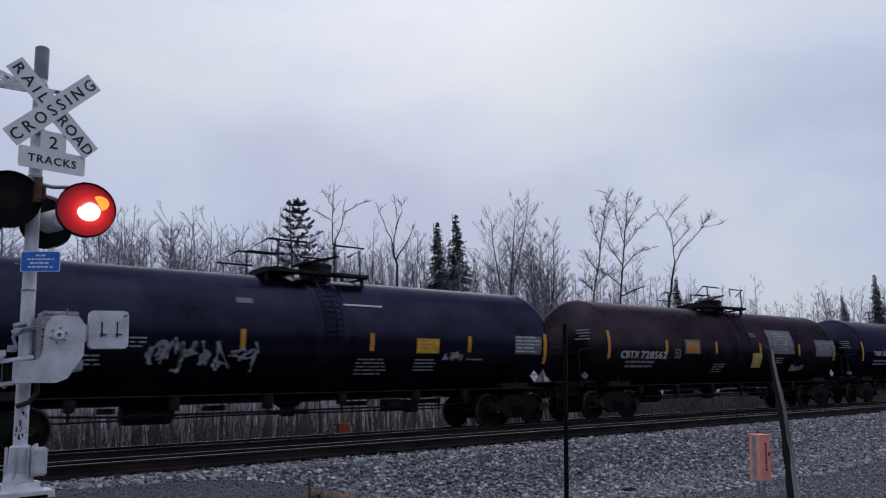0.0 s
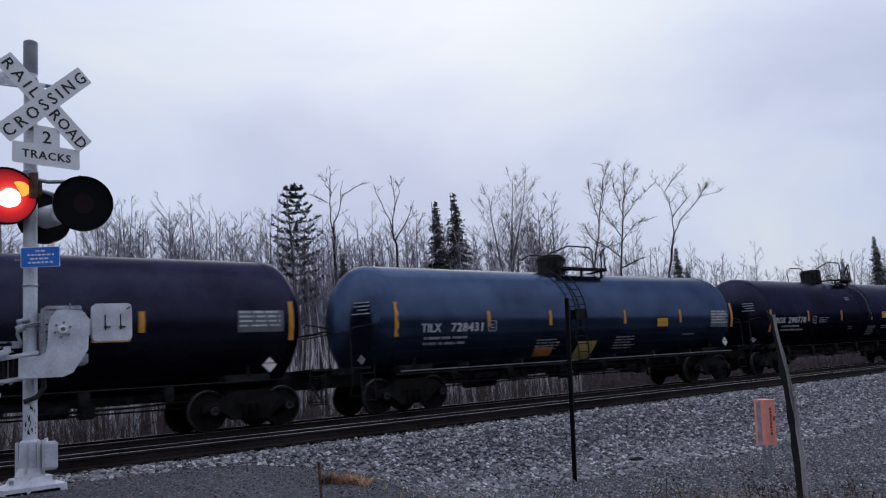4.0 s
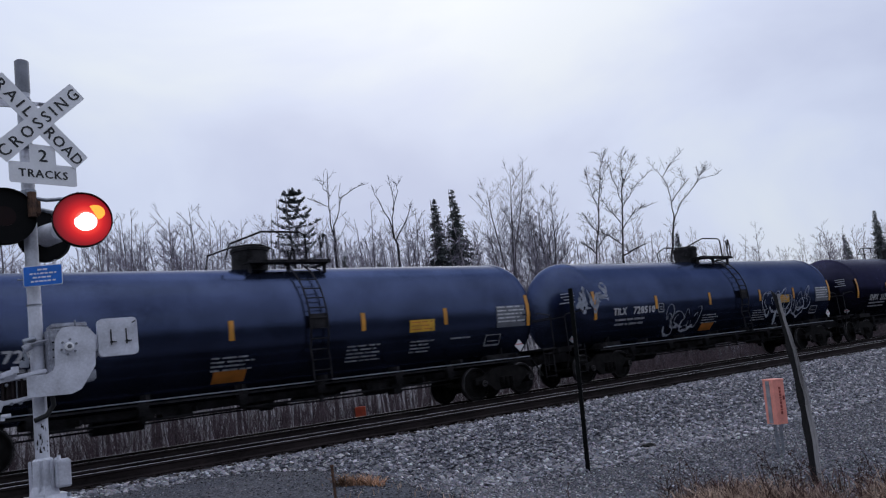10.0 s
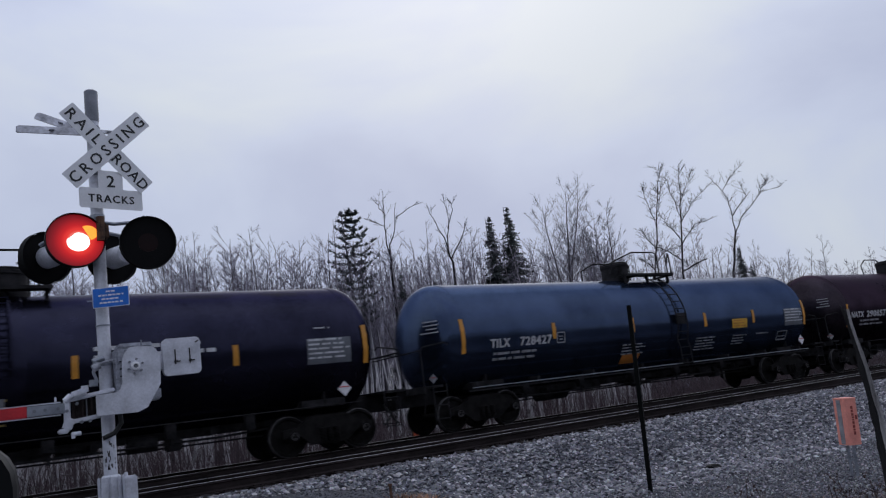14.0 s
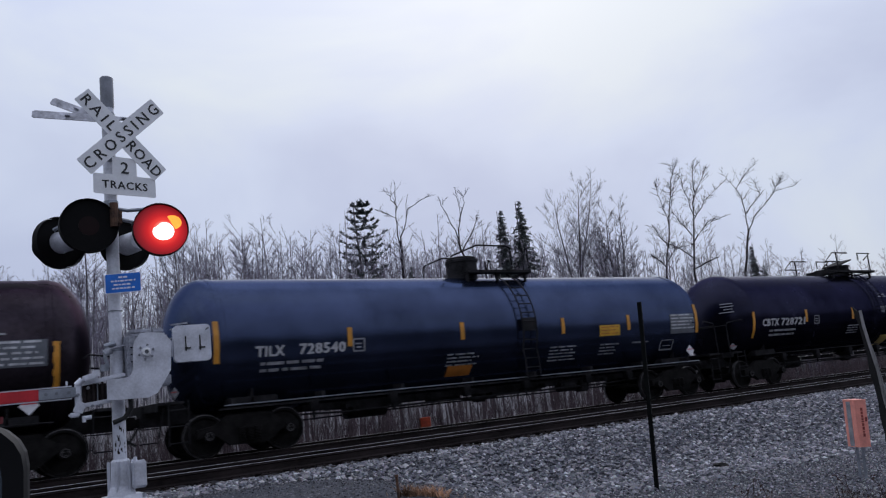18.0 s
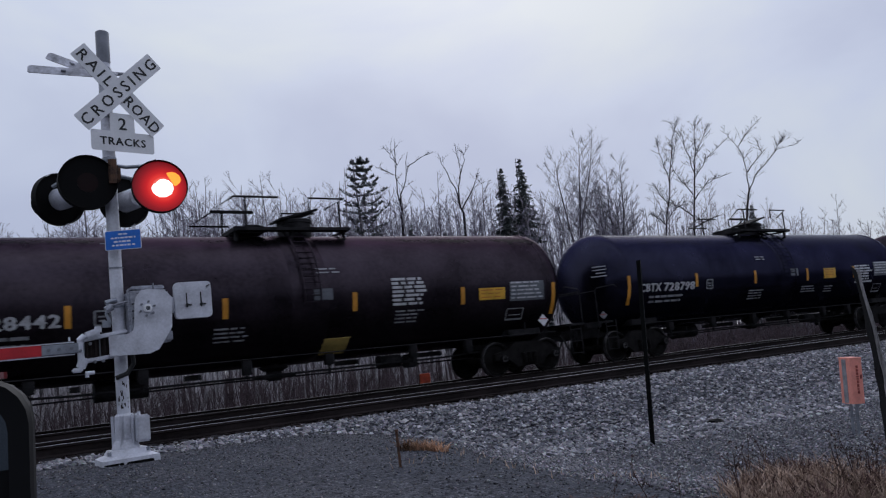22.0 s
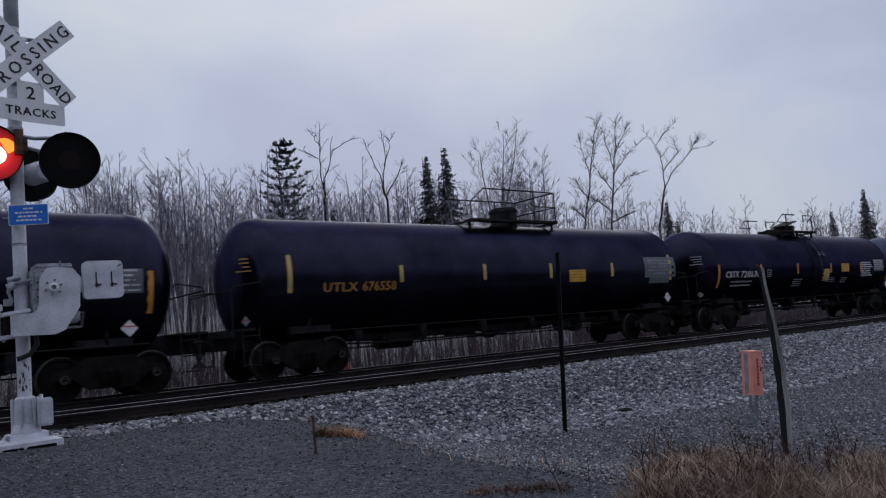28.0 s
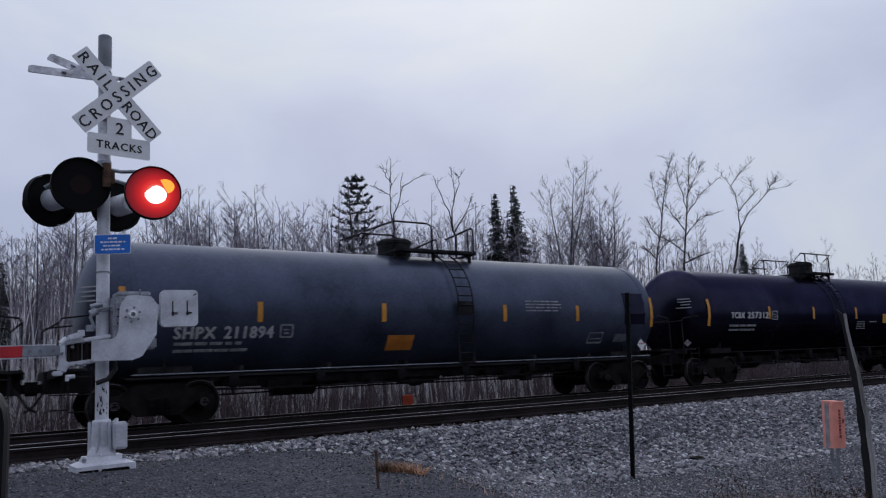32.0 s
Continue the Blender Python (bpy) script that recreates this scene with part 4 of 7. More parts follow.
# what sets single cars apart from their kind
OWN = {n: {} for n in range(22)}
OWN[0] = dict(stripes=(-7.61, -4.6, -1.88, 1.53, 4.71, 7.66), end_z=1.75, notice=(2.92, 0.73, 2.01, 0.38), data=(6.43, 1.06, 2.02, 0.52), rows=((1.13, 0.95, 1.86, 5), (2.90, 0.78, 1.86, 4), (4.65, 0.65, 1.88, 1), (-4.32, 0.34, 2.26, 3), (-5.16, 0.35, 1.90, 3)), top=None, load=None, logo=None)
OWN[1] = dict(end_z=1.93, mid_z=2.13, mark=(-7.04, 0.96, 1.93, 0.26), number=(-6.00, 1.44, 1.92, 0.27), notice=None, data=None, top=(0.80, 0.57, 2.94), rows=((-1.64, 0.78, 1.77, 4),))
OWN[3] = dict(stripes=(-7.55, -4.41, -1.95, 1.52, 4.56, 7.80), notice=(3.25, 0.57, 2.01, 0.28), rows=((-2.45, 1.03, 1.73, 4), (1.17, 1.08, 1.73, 5), (4.79, 0.79, 1.74, 1)))
OWN[5] = dict(stripes=(-7.75, -4.50, -1.97, 1.82, 4.18, 7.49), end_z=1.90, mid_z=2.11, mark=(-6.40, 0.99, 1.97, 0.24), number=(-5.28, 1.03, 1.97, 0.25), notice=(3.08, 0.86, 2.13, 0.29), load=(-6.42, 1.5, 1.86), logo=(-3.45, 2.2))
OWN[8] = dict(stripes=(-7.80, -4.80, -1.64, 1.51, 4.64, 7.75), mid_z=2.10, mark=(-6.65, 0.90, 1.77, 0.29), number=(-5.53, 1.20, 1.75, 0.31), load=(-6.61, 1.70, 1.70), logo=(-4.03, 1.92), rows=(), notice=None, data=(6.28, 1.09, 1.99, 0.58), top=(6.50, 0.50, 2.82))
OWN[10] = dict(notice=(3.69, 0.87, 2.22, 0.29))
OWN[13] = dict(notice=(5.08, 0.85, 2.03, 0.31), data=(6.10, 1.17, 1.96, 0.52), end_z=1.56, mid_z=1.95, rows=((-1.76, 0.84, 1.76, 4),))
OWN[14] = dict(top=(-1.31, 0.55, 2.97))
OWN[17] = dict(notice=(2.19, 0.74, 2.03, 0.38))


def fitted_lettering(body, mat, place, car, name):
    """Block lettering that fills a given width and height on the side of the tank."""
    x, w, z, h = place
    ob = lettering(body, h * 1.4, mat, on_tank(x, z), car, name, bold=0.017, spacing=1.12)
    co = [v.co for v in ob.data.vertices]
    x0, x1 = min(c.x for c in co), max(c.x for c in co)
    y0, y1 = min(c.y for c in co), max(c.y for c in co)
    ob.data.transform(Matrix.Diagonal((w / (x1 - x0), h / (y1 - y0), 1, 1)) @ Matrix.Translation((-x0, -y0, 0)))


def writing(car, x, w, z, rows, ink="letter_dim", h=0.034, pitch=0.085, name="stencil_writing", lift=0.018):
    """Rows of stencilled writing too small to read."""
    seed = int(abs(x) * 100 + rows)
    return shared(name, (name, x, w, z, rows, ink, h), lambda: bars_mesh(x, z - h, w, seed, rows, h, pitch, lift), M[ink], car)


def patch(name, car, x, w, z, h, mat, lift=0.016, label=""):
    return shared(name, (name, x, w, z, h, mat, lift), lambda: sheet(x, z, w, h, lift), M[mat], car, label=label)


def mark_car(car, k, kind, mark, number, extras):
    """Tapes, lettering, notices and paint on the near side of a car."""
    lay = {**LAYOUT[kind], **OWN[k]}
    tape = "stripe_yellow" if kind == "U" else "stripe_orange"
    for n, x in enumerate(lay["stripes"]):
        if n in (0, 5):
            patch("reflector_stripe", car, x - 0.06, 0.12, lay["end_z"], 0.90, tape)
        else:
            patch("reflector_stripe", car, x - 0.06, 0.12, lay["mid_z"], 0.44, tape)
    ink = M["letter_yellow"] if kind == "U" else M["letter_white"]
    if mark:
        fitted_lettering(mark, ink, lay["mark"], car, "reporting_mark")
        fitted_lettering(number, ink, lay["number"], car, "car_number")
    if lay["load"] and mark:
        writing(car, *lay["load"], 2, "letter_yellow" if kind == "U" else "letter_dim", 0.065, 0.14)
    if lay["logo"] and mark:
        shared("logo_box", "logo", make_logo_box, M["letter_dim"], car, on_tank(*lay["logo"]))
    for row in lay["rows"]:
        writing(car, *row)
    if lay["top"]:
        writing(car, *lay["top"], 2 if kind != "S" else 1)
    if lay["data"]:
        x, w, z, h = lay["data"]
        pan = patch("data_panel", car, x, w, z, h, "decal_grey", 0.014)
        if kind != "U":
            writing(pan, x + 0.03, w - 0.05, z + h - 0.02, int(h / 0.1), "letter_white", 0.04, 0.10, lift=0.022)
    if lay["notice"]:
        x, w, z, h = lay["notice"]
        ys = patch("yellow_notice", car, x, w, z, h, "decal_yellow")
        writing(ys, x + 0.06, w - 0.12, z + h - 0.05, int(h / 0.1), "decal_orange", 0.024, 0.09, "notice_writing", 0.022)
    if kind == "N":
        writing(car, 6.30, 0.45, 2.74, 1)
    for right in (True, False):
        mm = Matrix.Translation((7.10, -1.56, 1.38)) @ X90 @ Matrix.Diagonal((0.86, 0.86, 1, 1)) if right else Matrix.Translation((-8.40, -1.12, 1.40)) @ Matrix.Rotation(radians(-66), 4, "Z") @ X90 @ Matrix.Diagonal((0.6, 0.6, 1, 1))
        pl = shared("hazard_placard", ("diamond", right), make_diamond, M["placard_white"] if right else M["letter_dim"], car, mm, "white diamond hazard placard with a red band" if right else "dusty diamond hazard placard")
        shared("red_band", "diamond_band", make_diamond_band, M["placard_red"], pl)
    if "orange_square" in extras:
        ys = patch("worn_notice", car, -3.50, 0.93, 2.12, 0.50, "decal_grey")
        patch("orange_field", ys, -3.40, 0.74, 2.15, 0.37, "decal_orange", 0.022)
    if "low_orange" in extras:
        x, z = {"T": (-2.40 if k == 3 else -1.72, 1.26), "S": (-2.06, 1.42), "G": (-1.59, 1.43)}[kind]
        patch("orange_notice", car, x, 0.75, z, 0.33 if kind == "T" else 0.41, "decal_orange")
    if "low_yellow" in extras:
        patch("yellow_notice", car, 0.82, 0.68, 1.02, 0.60, "stripe_yellow")
    if "low_white" in extras:
        patch("worn_notice", car, -0.25, 0.62, 1.37, 0.56, "stripe_yellow")
        patch("torn_patch", car, -0.06, 0.40, 1.55, 0.34, "letter_dim", 0.022)
    if "yellow_corner" in extras:
        x, w, z, h = (-0.58, 0.84, 1.07, 0.80) if k == 3 else (0.97, 0.67, 1.64, 0.58) if k == 1 else (0.72, 0.67, 1.72, 0.54)
        patch("yellow_notice", car, x, w, z, h, "stripe_yellow")
    if "panel_mid" in extras:
        p = patch("writing_panel", car, 2.21, 1.95, 2.17, 0.98, "decal_grey", 0.014)
        writing(p, 2.55, 1.3, 3.00, 7, "letter_dim", 0.055, 0.105, lift=0.022)
        writing(car, 2.75, 0.55, 2.02, 3, "letter_dim")
    if "panel_end" in extras:
        p = patch("writing_panel", car, 6.0, 1.75, 2.10, 0.70, "decal_grey", 0.014)
        writing(p, 6.2, 1.2, 2.68, 5, "letter_dim", 0.03, 0.11, lift=0.022)
    if "text_block" in extras:
        writing(car, 4.66, 1.22, 2.52, 7, "letter_white", 0.06, 0.10)
    if "text_mid" in extras:
        writing(car, 2.53, 1.05, 2.68, 7, "letter_white", 0.06, 0.10)
        writing(car, 2.62, 0.8, 1.90, 4)
    if "grey_square" in extras:
        patch("grey_patch", car, 2.87 if kind == "N" else 0.50, 0.46, 2.24, 0.26, "decal_grey")
    if "long_text" in extras and kind == "S":
        writing(car, 1.85, 2.45, 2.68, 2, "letter_white", 0.08, 0.17)
    if "dark_panel" in extras:
        patch("dark_panel", car, 6.53, 0.90, 2.00, 0.95, "tank_black", 0.014)
        patch("dark_panel", car, 6.20, 0.55, 1.50, 0.26, "decal_grey", 0.014)
    if "frame" in extras:
        shared("outlined_box", "framebox", make_frame_box, M["letter_dim"], car, on_tank({"N": 6.0, "G": 5.4, "U": 5.8}.get(kind, 6.30), 1.62))
    if "white_line" in extras:
        patch("chalk_line", car, 0.81, 1.15, 3.16, 0.05, "letter_white")
        patch("grey_patch", car, -1.99, 0.40, 3.08, 0.15, "decal_grey")
    if "scrawl_small" in extras:
        shared("graffiti", "scr_s", lambda: make_scrawl(5, 1.2, 0.42, 4), M["graffiti"], car, on_tank(3.80, 1.62, 0.02), "chalky sprayed scrawl")
    if "graffiti_long" in extras:
        shared("graffiti", "scr_l", lambda: make_scrawl(9, 2.4, 0.75, 7), M["graffiti"], car, on_tank(-3.9, 1.88, 0.02), "chalky white sprayed scrawl")
        shared("graffiti", "scr_f", lambda: make_scrawl(31, 0.7, 0.25, 4), M["letter_dim"], car, on_tank(3.84, 1.95, 0.02), "faint sprayed scrawl")
    if "graffiti_two" in extras:
        for n, (seed, x, z, w, h) in enumerate(((12, -4.05, 1.66, 2.0, 0.95), (17, 2.25, 1.95, 3.4, 1.05))):
            shared("graffiti", ("bubble", n), lambda: make_bubbles(seed, w, h), M["graffiti"], car, on_tank(x, z, 0.03), "white sprayed bubble letters drawn in outline")
        shared("graffiti", "scr_c", lambda: make_scrawl(21, 1.0, 0.9, 4), M["graffiti"], car, Matrix.Translation((-8.15, -1.28, 2.6)) @ Matrix.Rotation(radians(-40), 4, "Z") @ X90, "chalky sprayed scrawl")
    if "graffiti_dim" in extras:
        shared("graffiti", "scr_d", lambda: make_scrawl(25, 1.9, 0.5, 6), M["graffiti_blue"], car, on_tank(-1.85, 1.60, 0.02), "faint blue sprayed scrawl")
        shared("graffiti", "scr_e", lambda: make_scrawl(27, 1.1, 0.5, 4), M["graffiti_blue"], car, on_tank(2.55, 1.55, 0.02), "faint blue sprayed scrawl")


def make_bubbles(seed, w, h):
    """Sprayed bubble letters: wavering outlines that overlap, with a filled shadow along their feet."""
    rng = random.Random(seed)
    bm = bmesh.new()
    n = max(4, round(w / 0.5))
    lift = 0.0
    for k in range(n):
        cx, rx, ry = w * (k + 0.5) / n, w / n * rng.uniform(0.45, 0.72), h * rng.uniform(0.34, 0.52)
        cy, lean = h * rng.uniform(-0.10, 0.10), rng.uniform(-0.2, 0.45)
        wob = [rng.uniform(-0.42, 0.42) for _ in range(4)]
        start = rng.uniform(0, 6.28)
        for scale, wide, span, off in ((1.0, 0.024, rng.uniform(4.2, 5.8), start), (rng.uniform(0.35, 0.55), 0.020, rng.uniform(2.0, 4.0), start + rng.uniform(1.0, 4.0)), (1.06, rng.uniform(0.05, 0.075), rng.uniform(1.2, 2.0), 3.6)):
            prev, pts, lift = None, [], lift + 0.0004
            for i in range(31):
                a = off + span * i / 30
                r = scale * (1 + wob[0] * math.cos(2 * a) + wob[1] * math.sin(3 * a) + 0.6 * wob[2] * math.cos(4 * a + wob[3]))
                u, v = rx * r * math.cos(a), ry * r * math.sin(a)
                pts.append(Vector((cx + u + lean * v, cy + v, lift)))
            for i in range(30):
                d = pts[i + 1] - pts[i]
                d = Vector((-d.y, d.x, 0)).normalized() * wide * (0.75 + 0.35 * math.sin(0.5 * i + k)) * min(1.0, 0.35 + 0.1 * min(i, 29 - i))
                low = Vector((0, 0, 0.004))
                pair = [bm.verts.new(pts[i] + d), bm.verts.new(pts[i] - d), bm.verts.new(pts[i] - d - low), bm.verts.new(pts[i] + d - low)]
                if prev:
                    for q in range(4):
                        bm.faces.new((prev[q], prev[(q + 1) % 4], pair[(q + 1) % 4], pair[q]))
                prev = pair
    return bm


def build_car(k, kind, paint, mark, number, extras):
    car = thing("tank_car", Matrix.Translation((0, FAR_TRACK, 0)), "", "tank car", "tank cars of the train")
    letters = "yellow" if kind == "U" else "white"
    words = f"{PAINT_WORDS[paint]} railway tank car with {letters} lettering"
    if "graffiti" in extras:
        words += " and sprayed graffiti"
    elif kind in "TG":
        words += " and a side ladder"
    tagged(car, words)
    mat = M[paint]
    if kind == "U":
        shared("tank", ("tank", "U", paint), lambda: tank_skin(TANK_HALF, 0.62, 0.62), mat, car, Matrix.Translation((0, 0, TANK_Z)), smooth=True)
    else:
        shared("tank", ("tank", paint), tank_skin, mat, car, Matrix.Translation((0, 0, TANK_Z)), smooth=True)
    flip = Matrix.Rotation(math.pi, 4, "Z")
    under = M["under_black"]
    for s, m in ((1, Matrix.Identity(4)), (-1, flip)):
        shared("stub_sill", "sill", make_sill, under, car, m @ Matrix.Translation((7.25, 0, 0)))
        shared("end_platform", "endplat", make_end_platform, under, car, m @ Matrix.Translation((8.55, 0, 0)))
        shared("coupler", "coupler", make_coupler, M["truck_iron"], car, m @ Matrix.Translation((8.72, 0, 0)))
        shared("air_hose", "hose", make_air_hose, M["rubber"], car, m @ Matrix.Translation((8.72, 0, 0)))
        shared("grab_rail", "grab", make_end_grab, under, car, m @ Matrix.Translation((8.55, 0, 0)))
        for yy in (-1.38, 1.38):
            shared("end_ladder", "endlad", make_end_ladder, under, car, m @ Matrix.Translation((8.4, yy, 0)))
        shared("brace", "brace", make_brace, under, car, Matrix.Diagonal((s, 1, 1, 1)) @ Matrix.Translation((8.5, 0, 0)))
        make_truck(car, s * 6.85, k)
    if kind in "TG":
        shared("side_sill", "sidesill", make_side_sill, under, car)
    # G and T rails are pale to paint in the lit edge of the sill
    shared("side_rail", ("siderail", kind in "GT"), make_side_rail, M["galv"] if kind in "GT" else under, car)
    shared("outlet_valve", "outlet", make_outlet, under, car)
    shared("brake_gear", "brake", make_brake_gear, under, car)
    if kind != "C":
        shared("belly_gear", ("bellybox", k % 3), lambda: make_belly_box(k % 3), under, car)["kind"] = "stuff"
    for j, bx in enumerate((-5.2, -3.1, -0.9, 1.1, 3.4, 5.1)):
        shared("belly_fitting", ("belly", j % 3), lambda: make_belly_fitting(j % 3), under, car, Matrix.Translation((bx, 0, 0)))
    # the top
    if kind == "U":
        px0, px1, dx = {5: (-0.2, 2.3, 1.1), 15: (-1.2, 1.6, -0.9), 17: (-1.1, 2.5, 1.05)}[k]
        for side in (-1, 1):
            shared_set("safety_cage", ("cage", k, side), lambda: make_cage(px0, px1, side), under, car, "rail")
    elif kind == "C":
        px0, px1, dx = -1.0, 1.8, 0.78
        for side in (-1, 1):
            shared_set("safety_cage", ("cage", kind, side), lambda: make_open_rail(px0, px1, side), under, car, "rail")
    elif kind == "T" or kind == "G":
        px0, px1, dx = (-0.10, 1.60, -0.10) if kind == "T" else (-0.95, 1.5, -0.50)
        for side in (-1, 1):
            shared_set("handrail", ("bent", kind, side), lambda: make_bent_rail(px0, px1, side, 0.72), under, car, "rail_post")
    else:
        px0, px1, dx = (-0.9, 1.2, 0.45) if kind == "S" else (-0.65, 1.4, -0.65)
        for side in (-1, 1):
            shared_set("handrail", ("bent", kind, side), lambda: make_open_rail(px0, px1, side) if kind == "S" else make_bent_rail(px0, px1, side, 0.8), under, car, "rail_post")
    for side in (-1, 1):
        shared("walkway", ("walk", kind, px0, side), lambda: make_walkway(-0.5 if kind == "T" else 0.1 if kind == "N" else px0, px1, side), under, car)
    for bx in (px0, px1):
        shared("crossbar", ("xbar", bx), lambda: make_crossbar(bx), under, car)
    top = shared("dome", ("dome", kind == "C", kind == "G"), lambda: make_dome(0.44 if kind == "C" else 0.47, 0.42 if kind in "CG" else 0.54), under, car, Matrix.Translation((dx, 0, 0)), smooth=True)
    if kind == "C":
        shared("lid", "lid_open", make_lifted_lid, under, top)
        shared("valve_cover", "valve_cover", make_valve_cover, under, car, smooth=False)
    else:
        shared("lid", ("lid", kind == "G"), lambda: make_dome_lid(0.42 if kind == "G" else 0.56), under, top)
    if kind in "TG":
        lx = -0.7 if k == 3 else 0.6 if kind == "G" else 0.75
        shared_set("ladder", ("ladder", kind, paint, lx), lambda: make_ladder(lx), under, car, "rung")
        shared("step_plate", ("stepplate", lx), lambda: sheet(lx - 0.24, 2.30, 0.48, 0.30, 0.10), under, car)
    if kind in "CSN":
        shared("wrapper_plate", ("band", kind, paint), lambda: make_band({"C": 0.42, "S": 0.25, "N": 1.05}[kind], 0.85), mat, car, smooth=True)
        shared_set("ladder", ("ladder", kind, paint), lambda: make_ladder({"C": 0.42, "S": 0.25, "N": 1.05}[kind], 2.2, 0.40), mat, car, "rung")
    mark_car(car, k, kind, mark, number, extras)
    ink = M["letter_yellow"] if kind == "U" else M["letter_white"]
    # small writing on the end of the tank
    bm_key = ("end_text", kind == "U")
    def end_text():
        rng = random.Random(3)
        bm = bmesh.new()
        for j in range(4):
            box(bm, (rng.uniform(-0.05, 0.05), -0.10 * j, 0), (rng.uniform(0.28, 0.52), 0.032, 0.006))
        return bm
    shared("stencil_writing", bm_key, end_text, ink if kind == "U" else M["letter_dim"], car, Matrix.Translation((-8.22, -1.02, 2.86)) @ Matrix.Rotation(radians(-48), 4, "Z") @ Matrix.Rotation(radians(78), 4, "X"))
    CARS.append(car)


for k, spec in enumerate(SPECS):
    build_car(k, *spec)


# ---- crossing signal ----
BASE = Vector((1.64, 9.29, -0.06))
FLASHERS = []


def yaw(a):
    return Matrix.Rotation(radians(a), 4, "Z")


def facing(x, y, z, a):
    """A pose in the signal's space for a flat thing that faces the road, turned by a degrees; given by its place in the world."""
    return Matrix.Translation(Vector((x, y, z)) - BASE) @ yaw(a) @ X90


def rounded(w, h, r, n=4):
    pts = []
    for cx, cy, a0 in ((w / 2 - r, h / 2 - r, 0), (-w / 2 + r, h / 2 - r, 90), (-w / 2 + r, -h / 2 + r, 180), (w / 2 - r, -h / 2 + r, 270)):
        for k in range(n + 1):
            a = radians(a0 + 90 * k / n)
            pts.append((cx + r * math.cos(a), cy + r * math.sin(a)))
    return pts


def circle(r, n=32, cx=0.0, cy=0.0, sx=1.0):
    return [(cx + sx * r * math.cos(2 * math.pi * k / n), cy + r * math.sin(2 * math.pi * k / n)) for k in range(n)]


def flasher_face():
    """One side glows, the other is dark; both carry a round lens."""
    bm = bmesh.new()
    extrude_outline(bm, circle(0.298, 40), X90 @ Matrix.Translation((0, 0, 0.0)), 0.006, mi=0)
    extrude_outline(bm, circle(0.301, 40), X90 @ Matrix.Translation((0, 0, -0.010)), 0.008, mi=3)
    core = []
    for k in range(36):
        a = 2 * math.pi * k / 36
        r = 0.106 * (1 - 0.20 * math.exp(-((a - 2.30) / 0.45) ** 2))
        core.append((0.028 + 1.12 * r * math.cos(a), -0.02 + r * math.sin(a)))
    extrude_outline(bm, core, X90 @ Matrix.Translation((0, 0, 0.012)), 0.002, mi=1)
    outer = [(0.135 + 0.10 * math.cos(a), 0.085 + 0.085 * math.sin(a)) for a in [radians(-75 + 10 * k) for k in range(21)]]
    extrude_outline(bm, outer, X90 @ Matrix.Translation((0, 0, 0.010)), 0.0025, mi=2)
    extrude_outline(bm, circle(0.11, 28), X90 @ Matrix.Translation((0, 0, -0.012)), 0.004, mi=4)
    return bm


def lamp_hood():
    bm = bmesh.new()
    m = X90
    lathe(bm, [(0.302, -0.05), (0.302, 0.045), (0.308, 0.048), (0.308, -0.05), (0.302, -0.05)], 40, m)
    return bm


